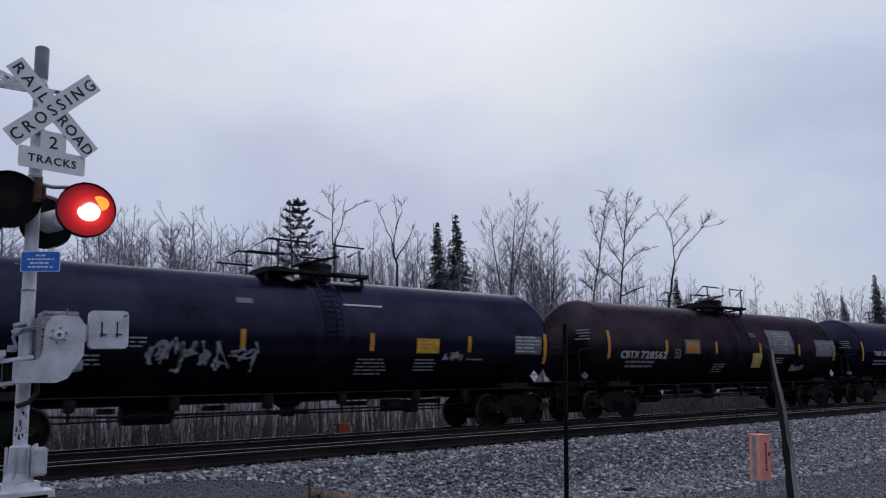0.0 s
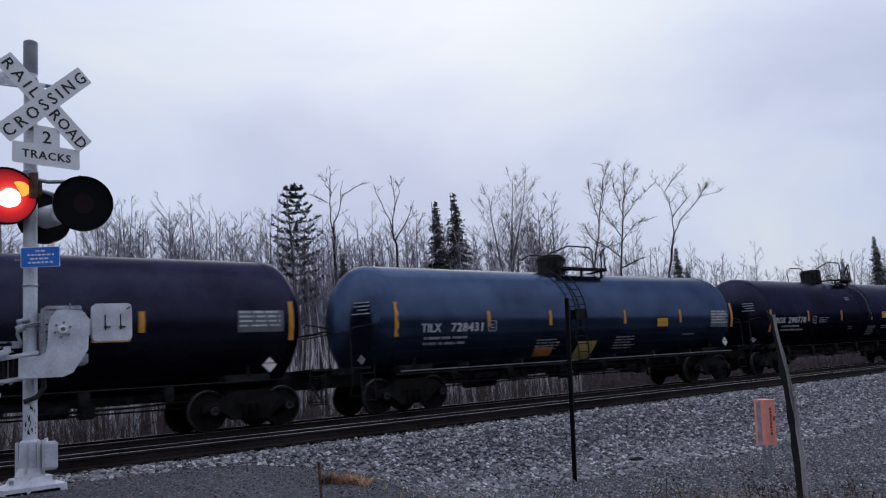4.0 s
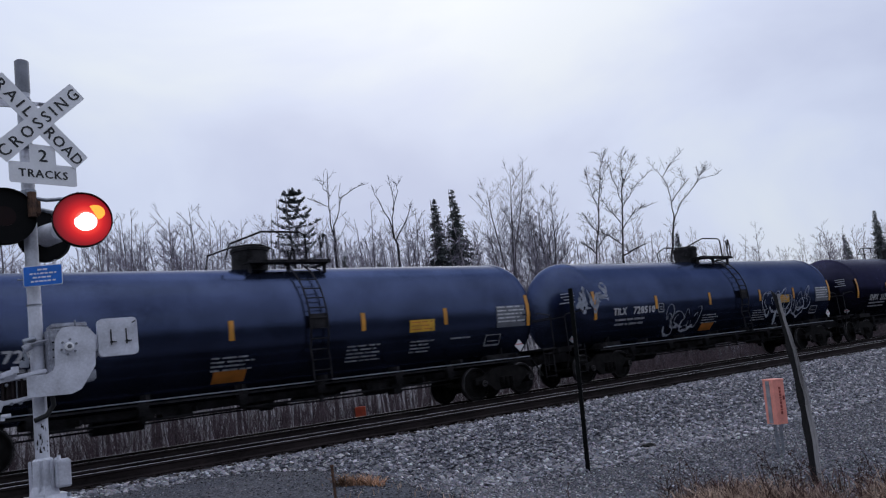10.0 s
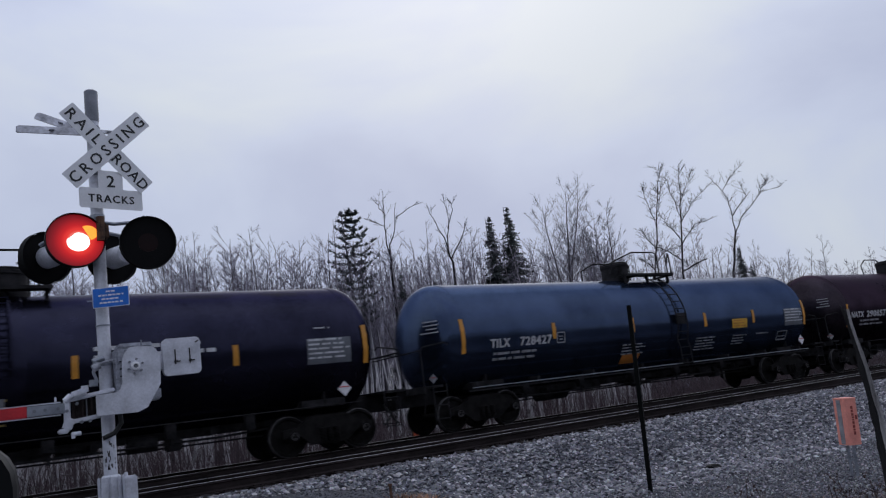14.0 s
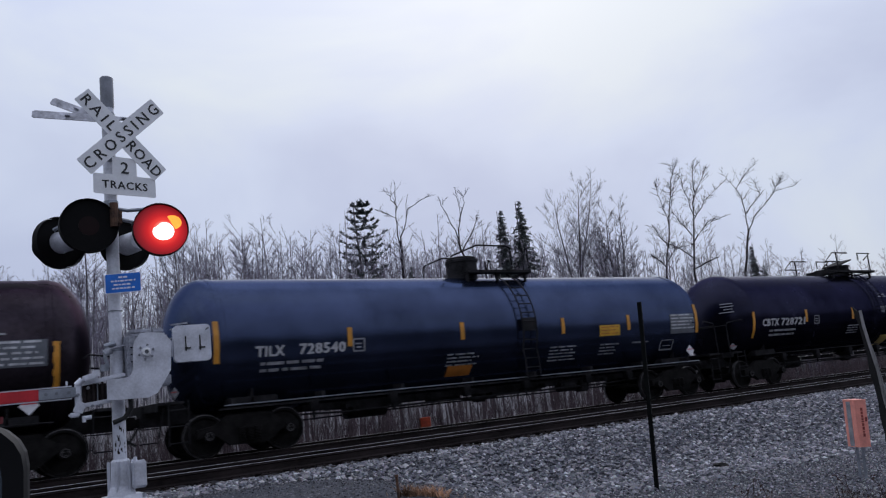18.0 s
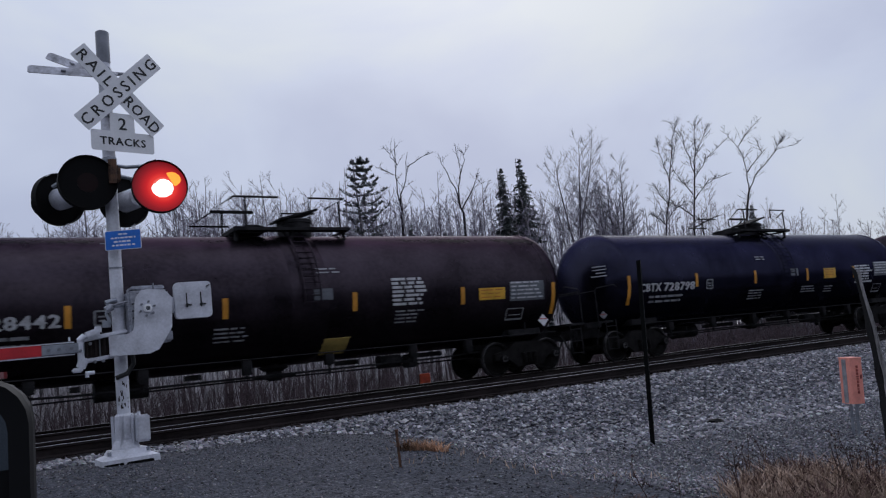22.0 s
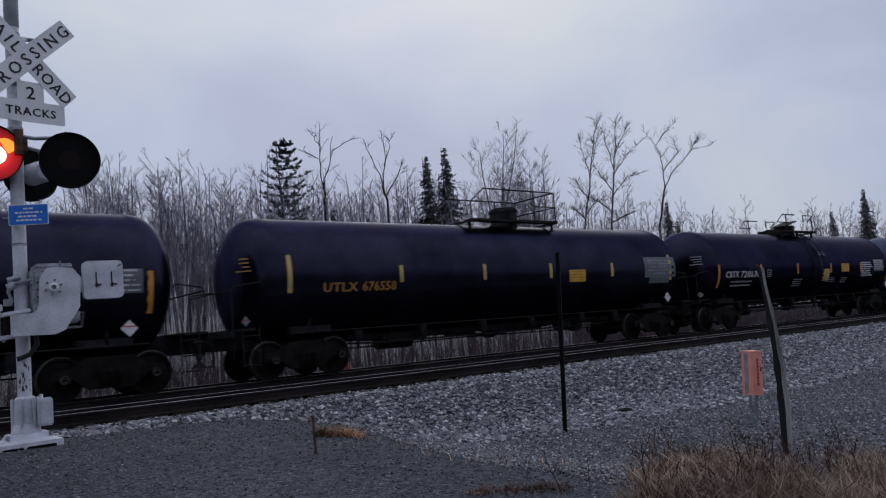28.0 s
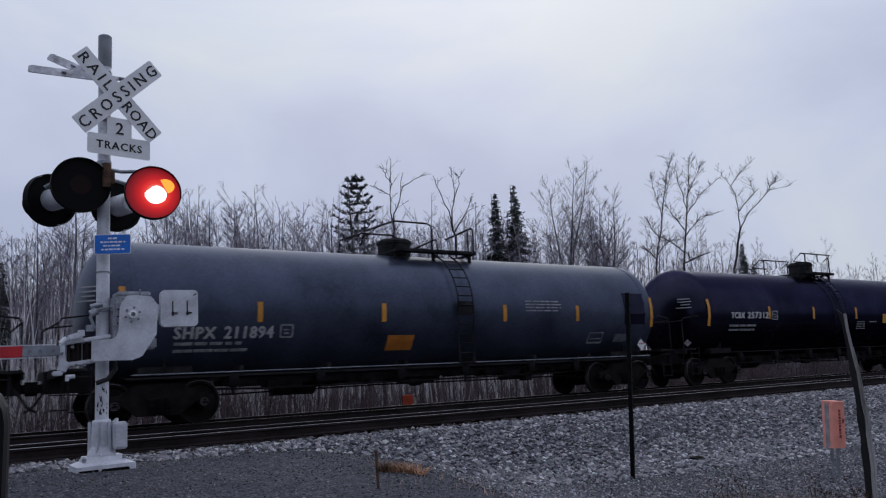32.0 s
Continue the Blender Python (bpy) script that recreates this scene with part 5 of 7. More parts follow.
def build_signal():
    sig = thing("crossing_signal", Matrix.Translation(BASE) @ Matrix.Rotation(radians(-0.75), 4, "Y"), "silver painted railroad crossing signal with crossbuck, red flashers and lowered gate", "crossing signal")
    silver = M["silver_paint"]
    bm = bmesh.new()
    rod(bm, (0, 0, 0.1), (0, 0, 4.62), 0.070, seg=28)
    part("mast", bm, silver, sig, smooth=True)
    bm = bmesh.new()
    lathe(bm, [(0.0, 5.0), (0.06, 5.0), (0.076, 4.985), (0.076, 4.62), (0.072, 4.60)], 28)
    part("mast_cap", bm, M["mast_grey"], sig, "dull grey pipe cap", smooth=True)
    for z in (4.50, 3.95, 3.42, 3.22):
        bm = bmesh.new()
        lathe(bm, [(0.070, z - 0.03), (0.082, z - 0.03), (0.082, z + 0.03), (0.070, z + 0.03)], 24)
        box(bm, (0.0, -0.10, z), (0.10, 0.05, 0.045), bevel=0.008)
        part("clamp", bm, M["galv"], sig)
    # crossbuck
    for ang, word, lift in ((-45, "RAIL  ROAD", 0.0), (45, "CROSSING", 0.012)):
        bm = bmesh.new()
        m0 = Matrix.Translation((0, 0, lift))
        extrude_outline(bm, rounded(1.25, 0.225, 0.012, 2), m0, 0.006)
        bl = part("crossbuck_blade", bm, M["sign_white"], sig, "white blade with black letters")
        bl.matrix_basis = facing(1.765, 9.17, 4.175, 10) @ Matrix.Rotation(radians(ang), 4, "Z")
        if ang > 0:
            lettering("CROSSING", 0.185, M["sign_black"], Matrix.Translation((0, -0.066, lift + 0.0075)), bl, "lettering", bold=0.002, align="CENTER", spacing=1.50)
        else:
            lettering("RAIL", 0.185, M["sign_black"], Matrix.Translation((-0.355, -0.066, lift + 0.0075)), bl, "lettering", bold=0.002, align="CENTER", spacing=1.42)
            lettering("ROAD", 0.185, M["sign_black"], Matrix.Translation((0.365, -0.066, lift + 0.0075)), bl, "lettering", bold=0.002, stretch=0.92, align="CENTER", spacing=1.12)
    bm = bmesh.new()
    pts = [(-0.345, -0.12), (0.345, -0.12), (0.36, -0.10), (0.36, 0.10), (0.345, 0.12), (0.14, 0.12), (0.14, 0.34), (-0.14, 0.34), (-0.14, 0.12), (-0.345, 0.12), (-0.36, 0.10), (-0.36, -0.10)]
    extrude_outline(bm, pts, Matrix.Identity(4), 0.005)
    tp = part("track_count_plate", bm, M["sign_white"], sig, "white inverted T plate with black letters")
    tp.matrix_basis = facing(1.785, 9.185, 3.565, 10)
    lettering("TRACKS", 0.128, M["sign_black"], Matrix.Translation((0, -0.045, 0.006)), tp, "lettering", bold=0.003, align="CENTER", spacing=1.16)
    lettering("2", 0.20, M["sign_black"], Matrix.Translation((0, 0.145, 0.006)), tp, "lettering", bold=0.003, stretch=1.0, align="CENTER")
    # the arms behind the crossbuck
    for a, b, h, tip in (((1.56, 9.27, 4.40), (0.85, 9.40, 4.435), 0.10, 0.03), ((1.56, 9.36, 4.44), (1.08, 9.60, 4.70), 0.10, 0.03), ((1.64, 9.27, 4.42), (1.98, 9.25, 4.41), 0.06, 0.05)):
        va, vb = Vector(a) - BASE, Vector(b) - BASE
        d = vb - va
        bm = bmesh.new()
        q = d.to_track_quat("X", "Z").to_matrix().to_4x4()
        half = d.length / 2
        extrude_outline(bm, [(-half, -h / 2), (half - tip, -h / 2), (half, -h * 0.3), (half, h * 0.35), (half - tip * 0.4, h / 2), (-half, h / 2)], Matrix.Translation((va + vb) / 2) @ q @ Matrix.Rotation(radians(62 if d.x > 0 else -74), 4, "X"), 0.012)
        blade = part("rear_blade", bm, M["blade_back"], sig, "dirty grey back of a sign blade seen almost edge on")
        bm = bmesh.new()
        box(bm, (0, 0, 0), (0.05, 0.03, 0.012))
        part("blade_bolt", bm, M["mast_grey"], blade).matrix_basis = Matrix.Translation((va + vb) / 2 + Vector((0, -0.03, 0))) @ q
    # lamps towards the road
    bm = bmesh.new()
    pipe(bm, [Vector(p) - BASE for p in ((1.36, 9.22, 3.26), (1.50, 9.20, 3.31), (1.62, 9.20, 3.29), (1.80, 9.17, 3.26), (1.98, 9.13, 3.27), (2.12, 9.10, 3.33))], 0.022, 8)
    part("lamp_crossarm", bm, M["galv"], sig)
    bm = bmesh.new()
    box(bm, Vector((1.66, 9.20, 3.17)) - BASE, (0.14, 0.18, 0.20), bevel=0.03)
    rod(bm, Vector((1.64, 9.12, 3.05)) - BASE, Vector((1.64, 9.12, 3.33)) - BASE, 0.045, seg=12)
    part("lamp_junction", bm, M["rust"], sig, "rusty junction fitting")
    for x, y, z, turn, phase in ((1.372, 9.13, 3.058, 2, 1), (2.118, 9.00, 2.995, -6, 0)):
        hood = part("lamp_hood", lamp_hood(), M["lamp_black"], sig, "black lamp rim")
        hood.matrix_basis = Matrix.Translation(Vector((x, y, z)) - BASE) @ yaw(turn)
        face = part("flasher_face", flasher_face(), [M["lamp_glow"], M["lamp_core"], M["lamp_amber"], M["lamp_black"], M["lamp_red_dark"]], hood, "red flasher that glows in turn")
        FLASHERS.append((face, phase))
        bm = bmesh.new()
        lathe(bm, [(0.0, -0.335), (0.13, -0.31), (0.22, -0.24), (0.28, -0.14), (0.308, -0.05), (0.300, -0.05), (0.272, -0.14), (0.21, -0.23), (0.12, -0.30), (0.0, -0.325)], 32, X90)
        part("housing", bm, M["lamp_black"], hood, "black rounded lamp housing", smooth=True)
        bm = bmesh.new()
        rod(bm, (0, 0.16, 0.26), (0, 0.16, 0.34), 0.02)
        part("bracket", bm, M["galv"], hood)
    # lamps that face the other way
    for x, y, z, turn in ((1.15, 9.80, 3.01, 206), (1.88, 9.82, 2.99, 200)):
        hood = part("lamp_hood", lamp_hood(), M["lamp_black"], sig, "black lamp rim")
        hood.matrix_basis = Matrix.Translation(Vector((x, y, z)) - BASE) @ yaw(turn)
        bm = bmesh.new()
        lathe(bm, [(0.0, -0.01), (0.296, -0.01), (0.296, 0.01), (0.0, 0.01)], 40, X90)
        part("background_disc", bm, M["lamp_black"], hood)
        bm = bmesh.new()
        lathe(bm, [(0.0, -0.30), (0.10, -0.29), (0.125, -0.25), (0.13, -0.02), (0.13, -0.01)], 28, X90)
        part("housing", bm, silver, hood, smooth=True)
        bm = bmesh.new()
        lathe(bm, [(0.15, 0.01), (0.16, 0.30), (0.155, 0.30), (0.145, 0.01)], 24, X90)
        part("visor", bm, M["lamp_black"], hood)
        bm = bmesh.new()
        lathe(bm, [(0.0, 0.035), (0.09, 0.03), (0.14, 0.012)], 24, X90)
        part("lens", bm, M["red_sheet"], hood, "red lens", smooth=True)
    bm = bmesh.new()
    pipe(bm, [Vector(p) - BASE for p in ((1.06, 9.55, 3.10), (1.30, 9.46, 3.26), (1.64, 9.40, 3.24), (1.90, 9.46, 3.20), (1.97, 9.57, 3.08))], 0.022, 8)
    part("lamp_crossarm", bm, M["galv"], sig)
    # blue notice
    bm = bmesh.new()
    extrude_outline(bm, rounded(0.39, 0.225, 0.012, 2), Matrix.Identity(4), 0.004)
    bs = part("notice_plate", bm, M["sign_white"], sig, "small blue notice with a white edge")
    bs.matrix_basis = facing(1.705, 9.10, 2.395, -24)
    bm = bmesh.new()
    extrude_outline(bm, rounded(0.375, 0.21, 0.010, 2), Matrix.Translation((0, 0, 0.005)), 0.003)
    part("blue_field", bm, M["sign_blue"], bs)
    bm = bmesh.new()
    rng = random.Random(6)
    for row, (w, h) in enumerate(((0.10, 0.018), (0.26, 0.018), (0.20, 0.018), (0.24, 0.018))):
        x = -w / 2
        while x < w / 2 - 0.01:
            ww = rng.uniform(0.015, 0.05)
            box(bm, (x + ww / 2, 0.066 - 0.042 * row, 0.009), (min(ww, w / 2 - x), h, 0.002))
            x += ww + 0.010
    part("notice_writing", bm, M["sign_white"], bs)["kind"] = "stuff"
    bm = bmesh.new()
    lathe(bm, [(0.070, 2.42), (0.076, 2.42), (0.076, 2.46), (0.070, 2.46)], 24)
    rod(bm, (-0.16, -0.04, 2.44), (-0.02, -0.05, 2.44), 0.008)
    part("clamp", bm, M["galv"], sig)
    # gate mechanism
    plate = [(1.485, 1.10), (1.90, 1.09), (2.00, 1.13), (2.15, 1.37), (2.165, 1.70), (2.09, 1.79), (1.93, 1.81), (1.84, 1.80), (1.785, 1.73), (1.765, 1.66), (1.755, 1.42), (1.735, 1.36), (1.70, 1.335), (1.66, 1.325), (1.485, 1.32)]
    bm = bmesh.new()
    extrude_outline(bm, [(u - 1.85, v - 1.45) for u, v in plate], Matrix.Identity(4), 0.035)
    gp = part("gate_side_plate", bm, silver, sig, "silver cast gate arm support")
    gp.matrix_basis = facing(1.85, 9.02, 1.45, -4)
    bm = bmesh.new()
    box(bm, Vector((1.935, 9.26, 1.56)) - BASE, (0.44, 0.36, 0.50), bevel=0.025)
    box(bm, Vector((1.94, 9.26, 1.84)) - BASE, (0.36, 0.30, 0.05), bevel=0.012)
    box(bm, Vector((2.08, 9.24, 1.28)) - BASE, (0.20, 0.30, 0.14), bevel=0.02)
    part("gear_box", bm, M["box_grey"], sig, "gate motor box in silver paint darkened as if in shade")
    for z in (1.50, 1.58, 1.66):
        bm = bmesh.new()
        box(bm, Vector((1.772, 9.075, z)) - BASE, (0.045, 0.02, 0.012))
        part("casing_slot", bm, M["lamp_black"], sig)
    bm = bmesh.new()
    lathe(bm, [(0.022, 0.045), (0.026, 0.052), (0.046, 0.045), (0.050, 0.0)], 24)
    hub = part("hub", bm, M["sign_white"], sig, "white painted hub ring", smooth=True)
    hub.matrix_basis = facing(1.895, 8.985, 1.59, -4)
    bm = bmesh.new()
    lathe(bm, [(0.0, 0.040), (0.016, 0.038), (0.023, 0.020)], 16)
    part("hub_nut", bm, M["mast_grey"], hub, smooth=True)
    for k in range(6):
        bm = bmesh.new()
        a = radians(60 * k + 20)
        rod(bm, (0.078 * math.cos(a), 0.078 * math.sin(a), 0), (0.078 * math.cos(a), 0.078 * math.sin(a), 0.022), 0.013, seg=6)
        part("bolt", bm, M["mast_grey"], hub)
    bm = bmesh.new()
    rod(bm, Vector((1.80, 9.03, 1.775)) - BASE, Vector((2.0, 9.03, 1.785)) - BASE, 0.010)
    rod(bm, Vector((1.98, 9.03, 1.78)) - BASE, Vector((1.98, 9.03, 1.88)) - BASE, 0.009)
    part("latch_rod", bm, M["mast_grey"], sig)
    bm = bmesh.new()
    extrude_outline(bm, rounded(0.415, 0.42, 0.05), Matrix.Identity(4), 0.09)
    cw = part("counterweight", bm, silver, sig, "silver counterweight plates")
    cw.matrix_basis = facing(2.418, 9.10, 1.662, -4)
    for u in (-0.075, 0.085):
        bm = bmesh.new()
        box(bm, (u, 0.0, 0.092), (0.014, 0.17, 0.006))
        box(bm, (u + 0.02, -0.055, 0.098), (0.065, 0.012, 0.02))
        rod(bm, (u, -0.055, 0.09), (u, -0.055, 0.12), 0.016, seg=6)
        part("slot_bolt", bm, M["sign_black"], cw)
    bm = bmesh.new()
    box(bm, (0.17, 0.155, 0.095), (0.045, 0.012, 0.008), Matrix.Rotation(radians(30), 4, "Z"))
    part("slot_bolt", bm, M["sign_black"], cw)
    bm = bmesh.new()
    box(bm, Vector((2.15, 9.10, 1.62)) - BASE, (0.22, 0.06, 0.18), bevel=0.01)
    part("counterweight_arm", bm, silver, sig)
    # yoke and brackets left of the mast
    bm = bmesh.new()
    box(bm, Vector((1.46, 9.12, 1.335)) - BASE, (0.46, 0.10, 0.045), Matrix.Rotation(radians(-8), 4, "Y"), bevel=0.01)
    part("upper_bracket", bm, silver, sig)
    bm = bmesh.new()
    box(bm, Vector((1.36, 9.12, 1.085)) - BASE, (0.36, 0.10, 0.045), Matrix.Rotation(radians(-6), 4, "Y"), bevel=0.01)
    part("lower_bracket", bm, silver, sig)
    bm = bmesh.new()
    box(bm, Vector((1.33, 9.08, 1.365)) - BASE, (0.17, 0.12, 0.075), Matrix.Rotation(radians(-16), 4, "Y"), bevel=0.02)
    rod(bm, Vector((1.385, 9.05, 1.37)) - BASE, Vector((1.385, 9.05, 1.435)) - BASE, 0.036, seg=12)
    rod(bm, Vector((1.25, 9.08, 1.35)) - BASE, Vector((1.19, 9.08, 1.295)) - BASE, 0.032, seg=10)
    rod(bm, Vector((1.10, 9.07, 1.30)) - BASE, Vector((1.10, 9.07, 1.345)) - BASE, 0.012, seg=6)
    part("shear_clamp", bm, M["silver_paint"], sig, smooth=False)
    bm = bmesh.new()
    box(bm, Vector((1.215, 9.08, 1.05)) - BASE, (0.09, 0.12, 0.13), Matrix.Rotation(radians(22), 4, "Y"), bevel=0.02)
    box(bm, Vector((1.165, 9.08, 0.985)) - BASE, (0.10, 0.11, 0.05), bevel=0.012)
    rod(bm, Vector((1.24, 9.06, 0.945)) - BASE, Vector((1.33, 9.06, 0.945)) - BASE, 0.022, seg=10)
    rod(bm, Vector((1.255, 9.06, 0.90)) - BASE, Vector((1.255, 9.06, 0.96)) - BASE, 0.020, seg=8)
    rod(bm, Vector((1.21, 9.10, 1.02)) - BASE, Vector((1.21, 9.10, 1.30)) - BASE, 0.035, seg=10)
    part("pivot_fitting", bm, M["silver_paint"], sig)
    bm = bmesh.new()
    box(bm, Vector((1.40, 9.17, 1.20)) - BASE, (0.24, 0.05, 0.19), bevel=0.01)
    box(bm, Vector((1.33, 9.14, 1.16)) - BASE, (0.05, 0.06, 0.07), bevel=0.008)
    part("spring_pack", bm, M["rail_side"], sig, "rusty dark spring pack")
    for k in range(5):
        bm = bmesh.new()
        x = 1.27 + 0.045 * k
        rod(bm, Vector((x, 9.10 + 0.02 * (k % 2), 1.10)) - BASE, Vector((x, 9.10 + 0.02 * (k % 2), 1.31)) - BASE, 0.008 if k % 2 else 0.014, seg=7)
        part("spring_rod", bm, M["mast_grey"] if k == 3 else M["rail_side"], sig)
    for z, w in ((1.66, 0.032), (1.325, 0.028), (2.10, 0.012)):
        bm = bmesh.new()
        lathe(bm, [(0.070, z - BASE.z - w / 2), (0.081, z - BASE.z - w / 2), (0.081, z - BASE.z + w / 2), (0.070, z - BASE.z + w / 2)], 24)
        part("mast_band", bm, M["galv"], sig)
    bm = bmesh.new()
    rod(bm, Vector((1.49, 9.16, 1.615)) - BASE, Vector((1.56, 9.16, 1.65)) - BASE, 0.040, seg=12)
    rod(bm, Vector((1.55, 9.14, 1.66)) - BASE, Vector((1.86, 9.10, 1.725)) - BASE, 0.011, seg=7)
    rod(bm, Vector((1.70, 9.13, 1.66)) - BASE, Vector((1.78, 9.12, 1.66)) - BASE, 0.024, seg=6)
    part("band_bolt", bm, M["box_grey"], sig)
    for bx, bz in ((1.30, 1.255), (1.20, 1.19), (1.34, 1.06), (1.42, 1.06)):
        bm = bmesh.new()
        rod(bm, Vector((bx, 9.02, bz)) - BASE, Vector((bx, 9.07, bz)) - BASE, 0.017, seg=6)
        part("bracket_bolt", bm, M["mast_grey"], sig)
    bm = bmesh.new()
    rod(bm, Vector((1.50, 9.22, 1.43)) - BASE, Vector((1.50, 9.22, 1.50)) - BASE, 0.045, seg=14)
    rod(bm, Vector((1.50, 9.22, 1.70)) - BASE, Vector((1.62, 9.22, 1.73)) - BASE, 0.03, seg=8)
    pipe(bm, [Vector(p) - BASE for p in ((1.53, 9.20, 1.70), (1.50, 9.20, 1.58), (1.54, 9.20, 1.46))], 0.018, 7)
    part("cable_fitting", bm, M["galv"], sig)
    bm = bmesh.new()
    pipe(bm, [Vector(p) - BASE for p in ((1.74, 9.16, 1.12), (1.75, 9.16, 1.00), (1.68, 9.17, 0.90), (1.56, 9.19, 0.86))], 0.026, 8)
    part("cable", bm, M["rubber"], sig, "black looped cable")
    # gate arm, lowered across the road
    bm = bmesh.new()
    box(bm, Vector((1.04, 9.10, 1.225)) - BASE, (0.41, 0.05, 0.105), bevel=0.006)
    arm = part("gate_arm", bm, M["galv"], sig, "lowered gate arm with red and white bands")
    for bx in (0.90, 1.00, 1.12):
        bm = bmesh.new()
        rod(bm, Vector((bx, 9.07, 1.225)) - BASE, Vector((bx, 9.055, 1.225)) - BASE, 0.018, seg=6)
        part("arm_bolt", bm, M["mast_grey"], arm)
    x = 0.835
    for k in range(12):
        w = 0.41
        bm = bmesh.new()
        box(bm, Vector((x - w / 2, 9.10, 1.225 + 0.002 * k)) - BASE, (w, 0.035, 0.115), bevel=0.004)
        part("arm_band", bm, M["sign_white"] if k % 2 else M["red_sheet"], arm)
        x -= w
    bm = bmesh.new()
    box(bm, Vector((-1.2, 9.10, 1.29)) - BASE, (4.7, 0.02, 0.012))
    box(bm, Vector((-1.2, 9.10, 1.16)) - BASE, (4.7, 0.02, 0.012))
    part("arm_edge", bm, M["silver_paint"], arm)
    # pedestal
    bm = bmesh.new()
    lathe(bm, [(0.17, 0.08), (0.165, 0.16), (0.125, 0.24), (0.115, 0.50), (0.10, 0.52), (0.0, 0.52)], 6, yaw(20))
    part("pedestal", bm, silver, sig, "silver cast pedestal")
    for a in (-120, -60, 0, 180):
        bm = bmesh.new()
        box(bm, (0.125 * math.cos(radians(a)), 0.125 * math.sin(radians(a)), 0.30), (0.03, 0.03, 0.42), yaw(a), bevel=0.008)
        part("pedestal_rib", bm, silver, sig)
    bm = bmesh.new()
    box(bm, (0.16, -0.12, 0.345), (0.145, 0.14, 0.29), bevel=0.015)
    box(bm, (0.16, -0.195, 0.345), (0.115, 0.02, 0.25), bevel=0.006)
    rod(bm, (0.13, -0.12, 0.48), (0.13, -0.12, 0.53), 0.02, seg=8)
    part("junction_box", bm, silver, sig, "small silver junction box")
    bm = bmesh.new()
    rings = [[bm.verts.new((0.02 + u * q, v * q, z)) for u, v in ((-0.31, -0.25), (0.29, -0.25), (0.29, 0.27), (-0.31, 0.27))] for q, z in ((1.0, -0.03), (0.98, 0.055), (0.72, 0.085), (0.62, 0.14))]
    for lo, hi in zip(rings, rings[1:]):
        for i in range(4):
            bm.faces.new((lo[i], lo[(i + 1) % 4], hi[(i + 1) % 4], hi[i]))
    bm.faces.new(rings[-1])
    part("footing", bm, silver, sig, "silver painted footing")
    # black blocks stand in for the shade in gaps under the footing
    for ox, ow in ((-0.17, 0.20), (0.10, 0.28)):
        bm = bmesh.new()
        box(bm, (ox, -0.249, -0.002), (ow, 0.02, 0.035), bevel=0.006)
        part("footing_gap_shade", bm, M["lamp_black"], sig, "black block painted as the shaded gap under the footing")
    # a patch of peeled paint on the mast
    bm = bmesh.new()
    for i in range(14):
        for j in range(16):
            a, z = radians(-150 + 7 * i), 0.58 + 0.02 * j
            if noise.noise((i * 0.33, j * 0.22, 4.0)) + 0.35 * noise.noise((i * 0.9, j * 0.8, 1.0)) > 0.12 + 0.05 * abs(i - 7):
                q = [bm.verts.new((0.0715 * math.cos(b), 0.0715 * math.sin(b), c)) for b, c in ((a, z), (a + 0.13, z), (a + 0.13, z + 0.021), (a, z + 0.021))]
                bm.faces.new(q)
    part("peeled_paint", bm, M["rail_side"], sig, "dark patch of peeled paint")["kind"] = "stuff"
    for sx in (-0.2, 0.2):
        bm = bmesh.new()
        rod(bm, (sx, -0.17, 0.1), (sx, -0.17, 0.14), 0.022, seg=6)
        part("anchor_nut", bm, M["galv"], sig)


build_signal()


# ---- woods ----
class Sticks:
    """Collects tapered sticks and builds them as one mesh."""

    def __init__(self):
        self.v, self.f = [], []

    def stick(self, pts, radii, sides):
        rings = []
        for i, (p, r) in enumerate(zip(pts, radii)):
            d = (pts[min(i + 1, len(pts) - 1)] - pts[max(i - 1, 0)]).normalized()
            a = d.orthogonal().normalized()
            b = d.cross(a)
            base = len(self.v)
            for k in range(sides):
                t = 2 * math.pi * k / sides
                self.v.append(p + a * (r * math.cos(t)) + b * (r * math.sin(t)))
            rings.append(base)
        for p, q in zip(rings, rings[1:]):
            for k in range(sides):
                j = (k + 1) % sides
                self.f.append((p + k, p + j, q + j, q + k))

    def spike(self, pts, r):
        """A slender twig that ends in a point."""
        last = len(pts) - 1
        prev = None
        for i, p in enumerate(pts):
            if i == last:
                tip = len(self.v)
                self.v.append(p)
                for k in range(3):
                    self.f.append((prev + k, prev + (k + 1) % 3, tip))
                return
            d = (pts[i + 1] - p).normalized()
            a = d.orthogonal().normalized()
            b = d.cross(a)
            base = len(self.v)
            q = r * (1 - 0.5 * i / last)
            for k in range(3):
                t = 2.094 * k
                self.v.append(p + a * (q * math.cos(t)) + b * (q * math.sin(t)))
            if prev is not None:
                for k in range(3):
                    j = (k + 1) % 3
                    self.f.append((prev + k, prev + j, base + j, base + k))
            prev = base

    def add(self, other, m):
        """Another bundle of sticks, posed by m."""
        n = len(self.v)
        self.v += [m @ p for p in other.v]
        self.f += [tuple(i + n for i in q) for q in other.f]

    def tri(self, a, b, c):
        n = len(self.v)
        self.v += [a, b, c]
        self.f.append((n, n + 1, n + 2))

    def mesh(self, name, mat, smooth=True):
        me = bpy.data.meshes.new(name)
        me.from_pydata([tuple(p) for p in self.v], [], self.f)
        me.materials.append(mat)
        if smooth:
            me.shade_smooth()
        return me


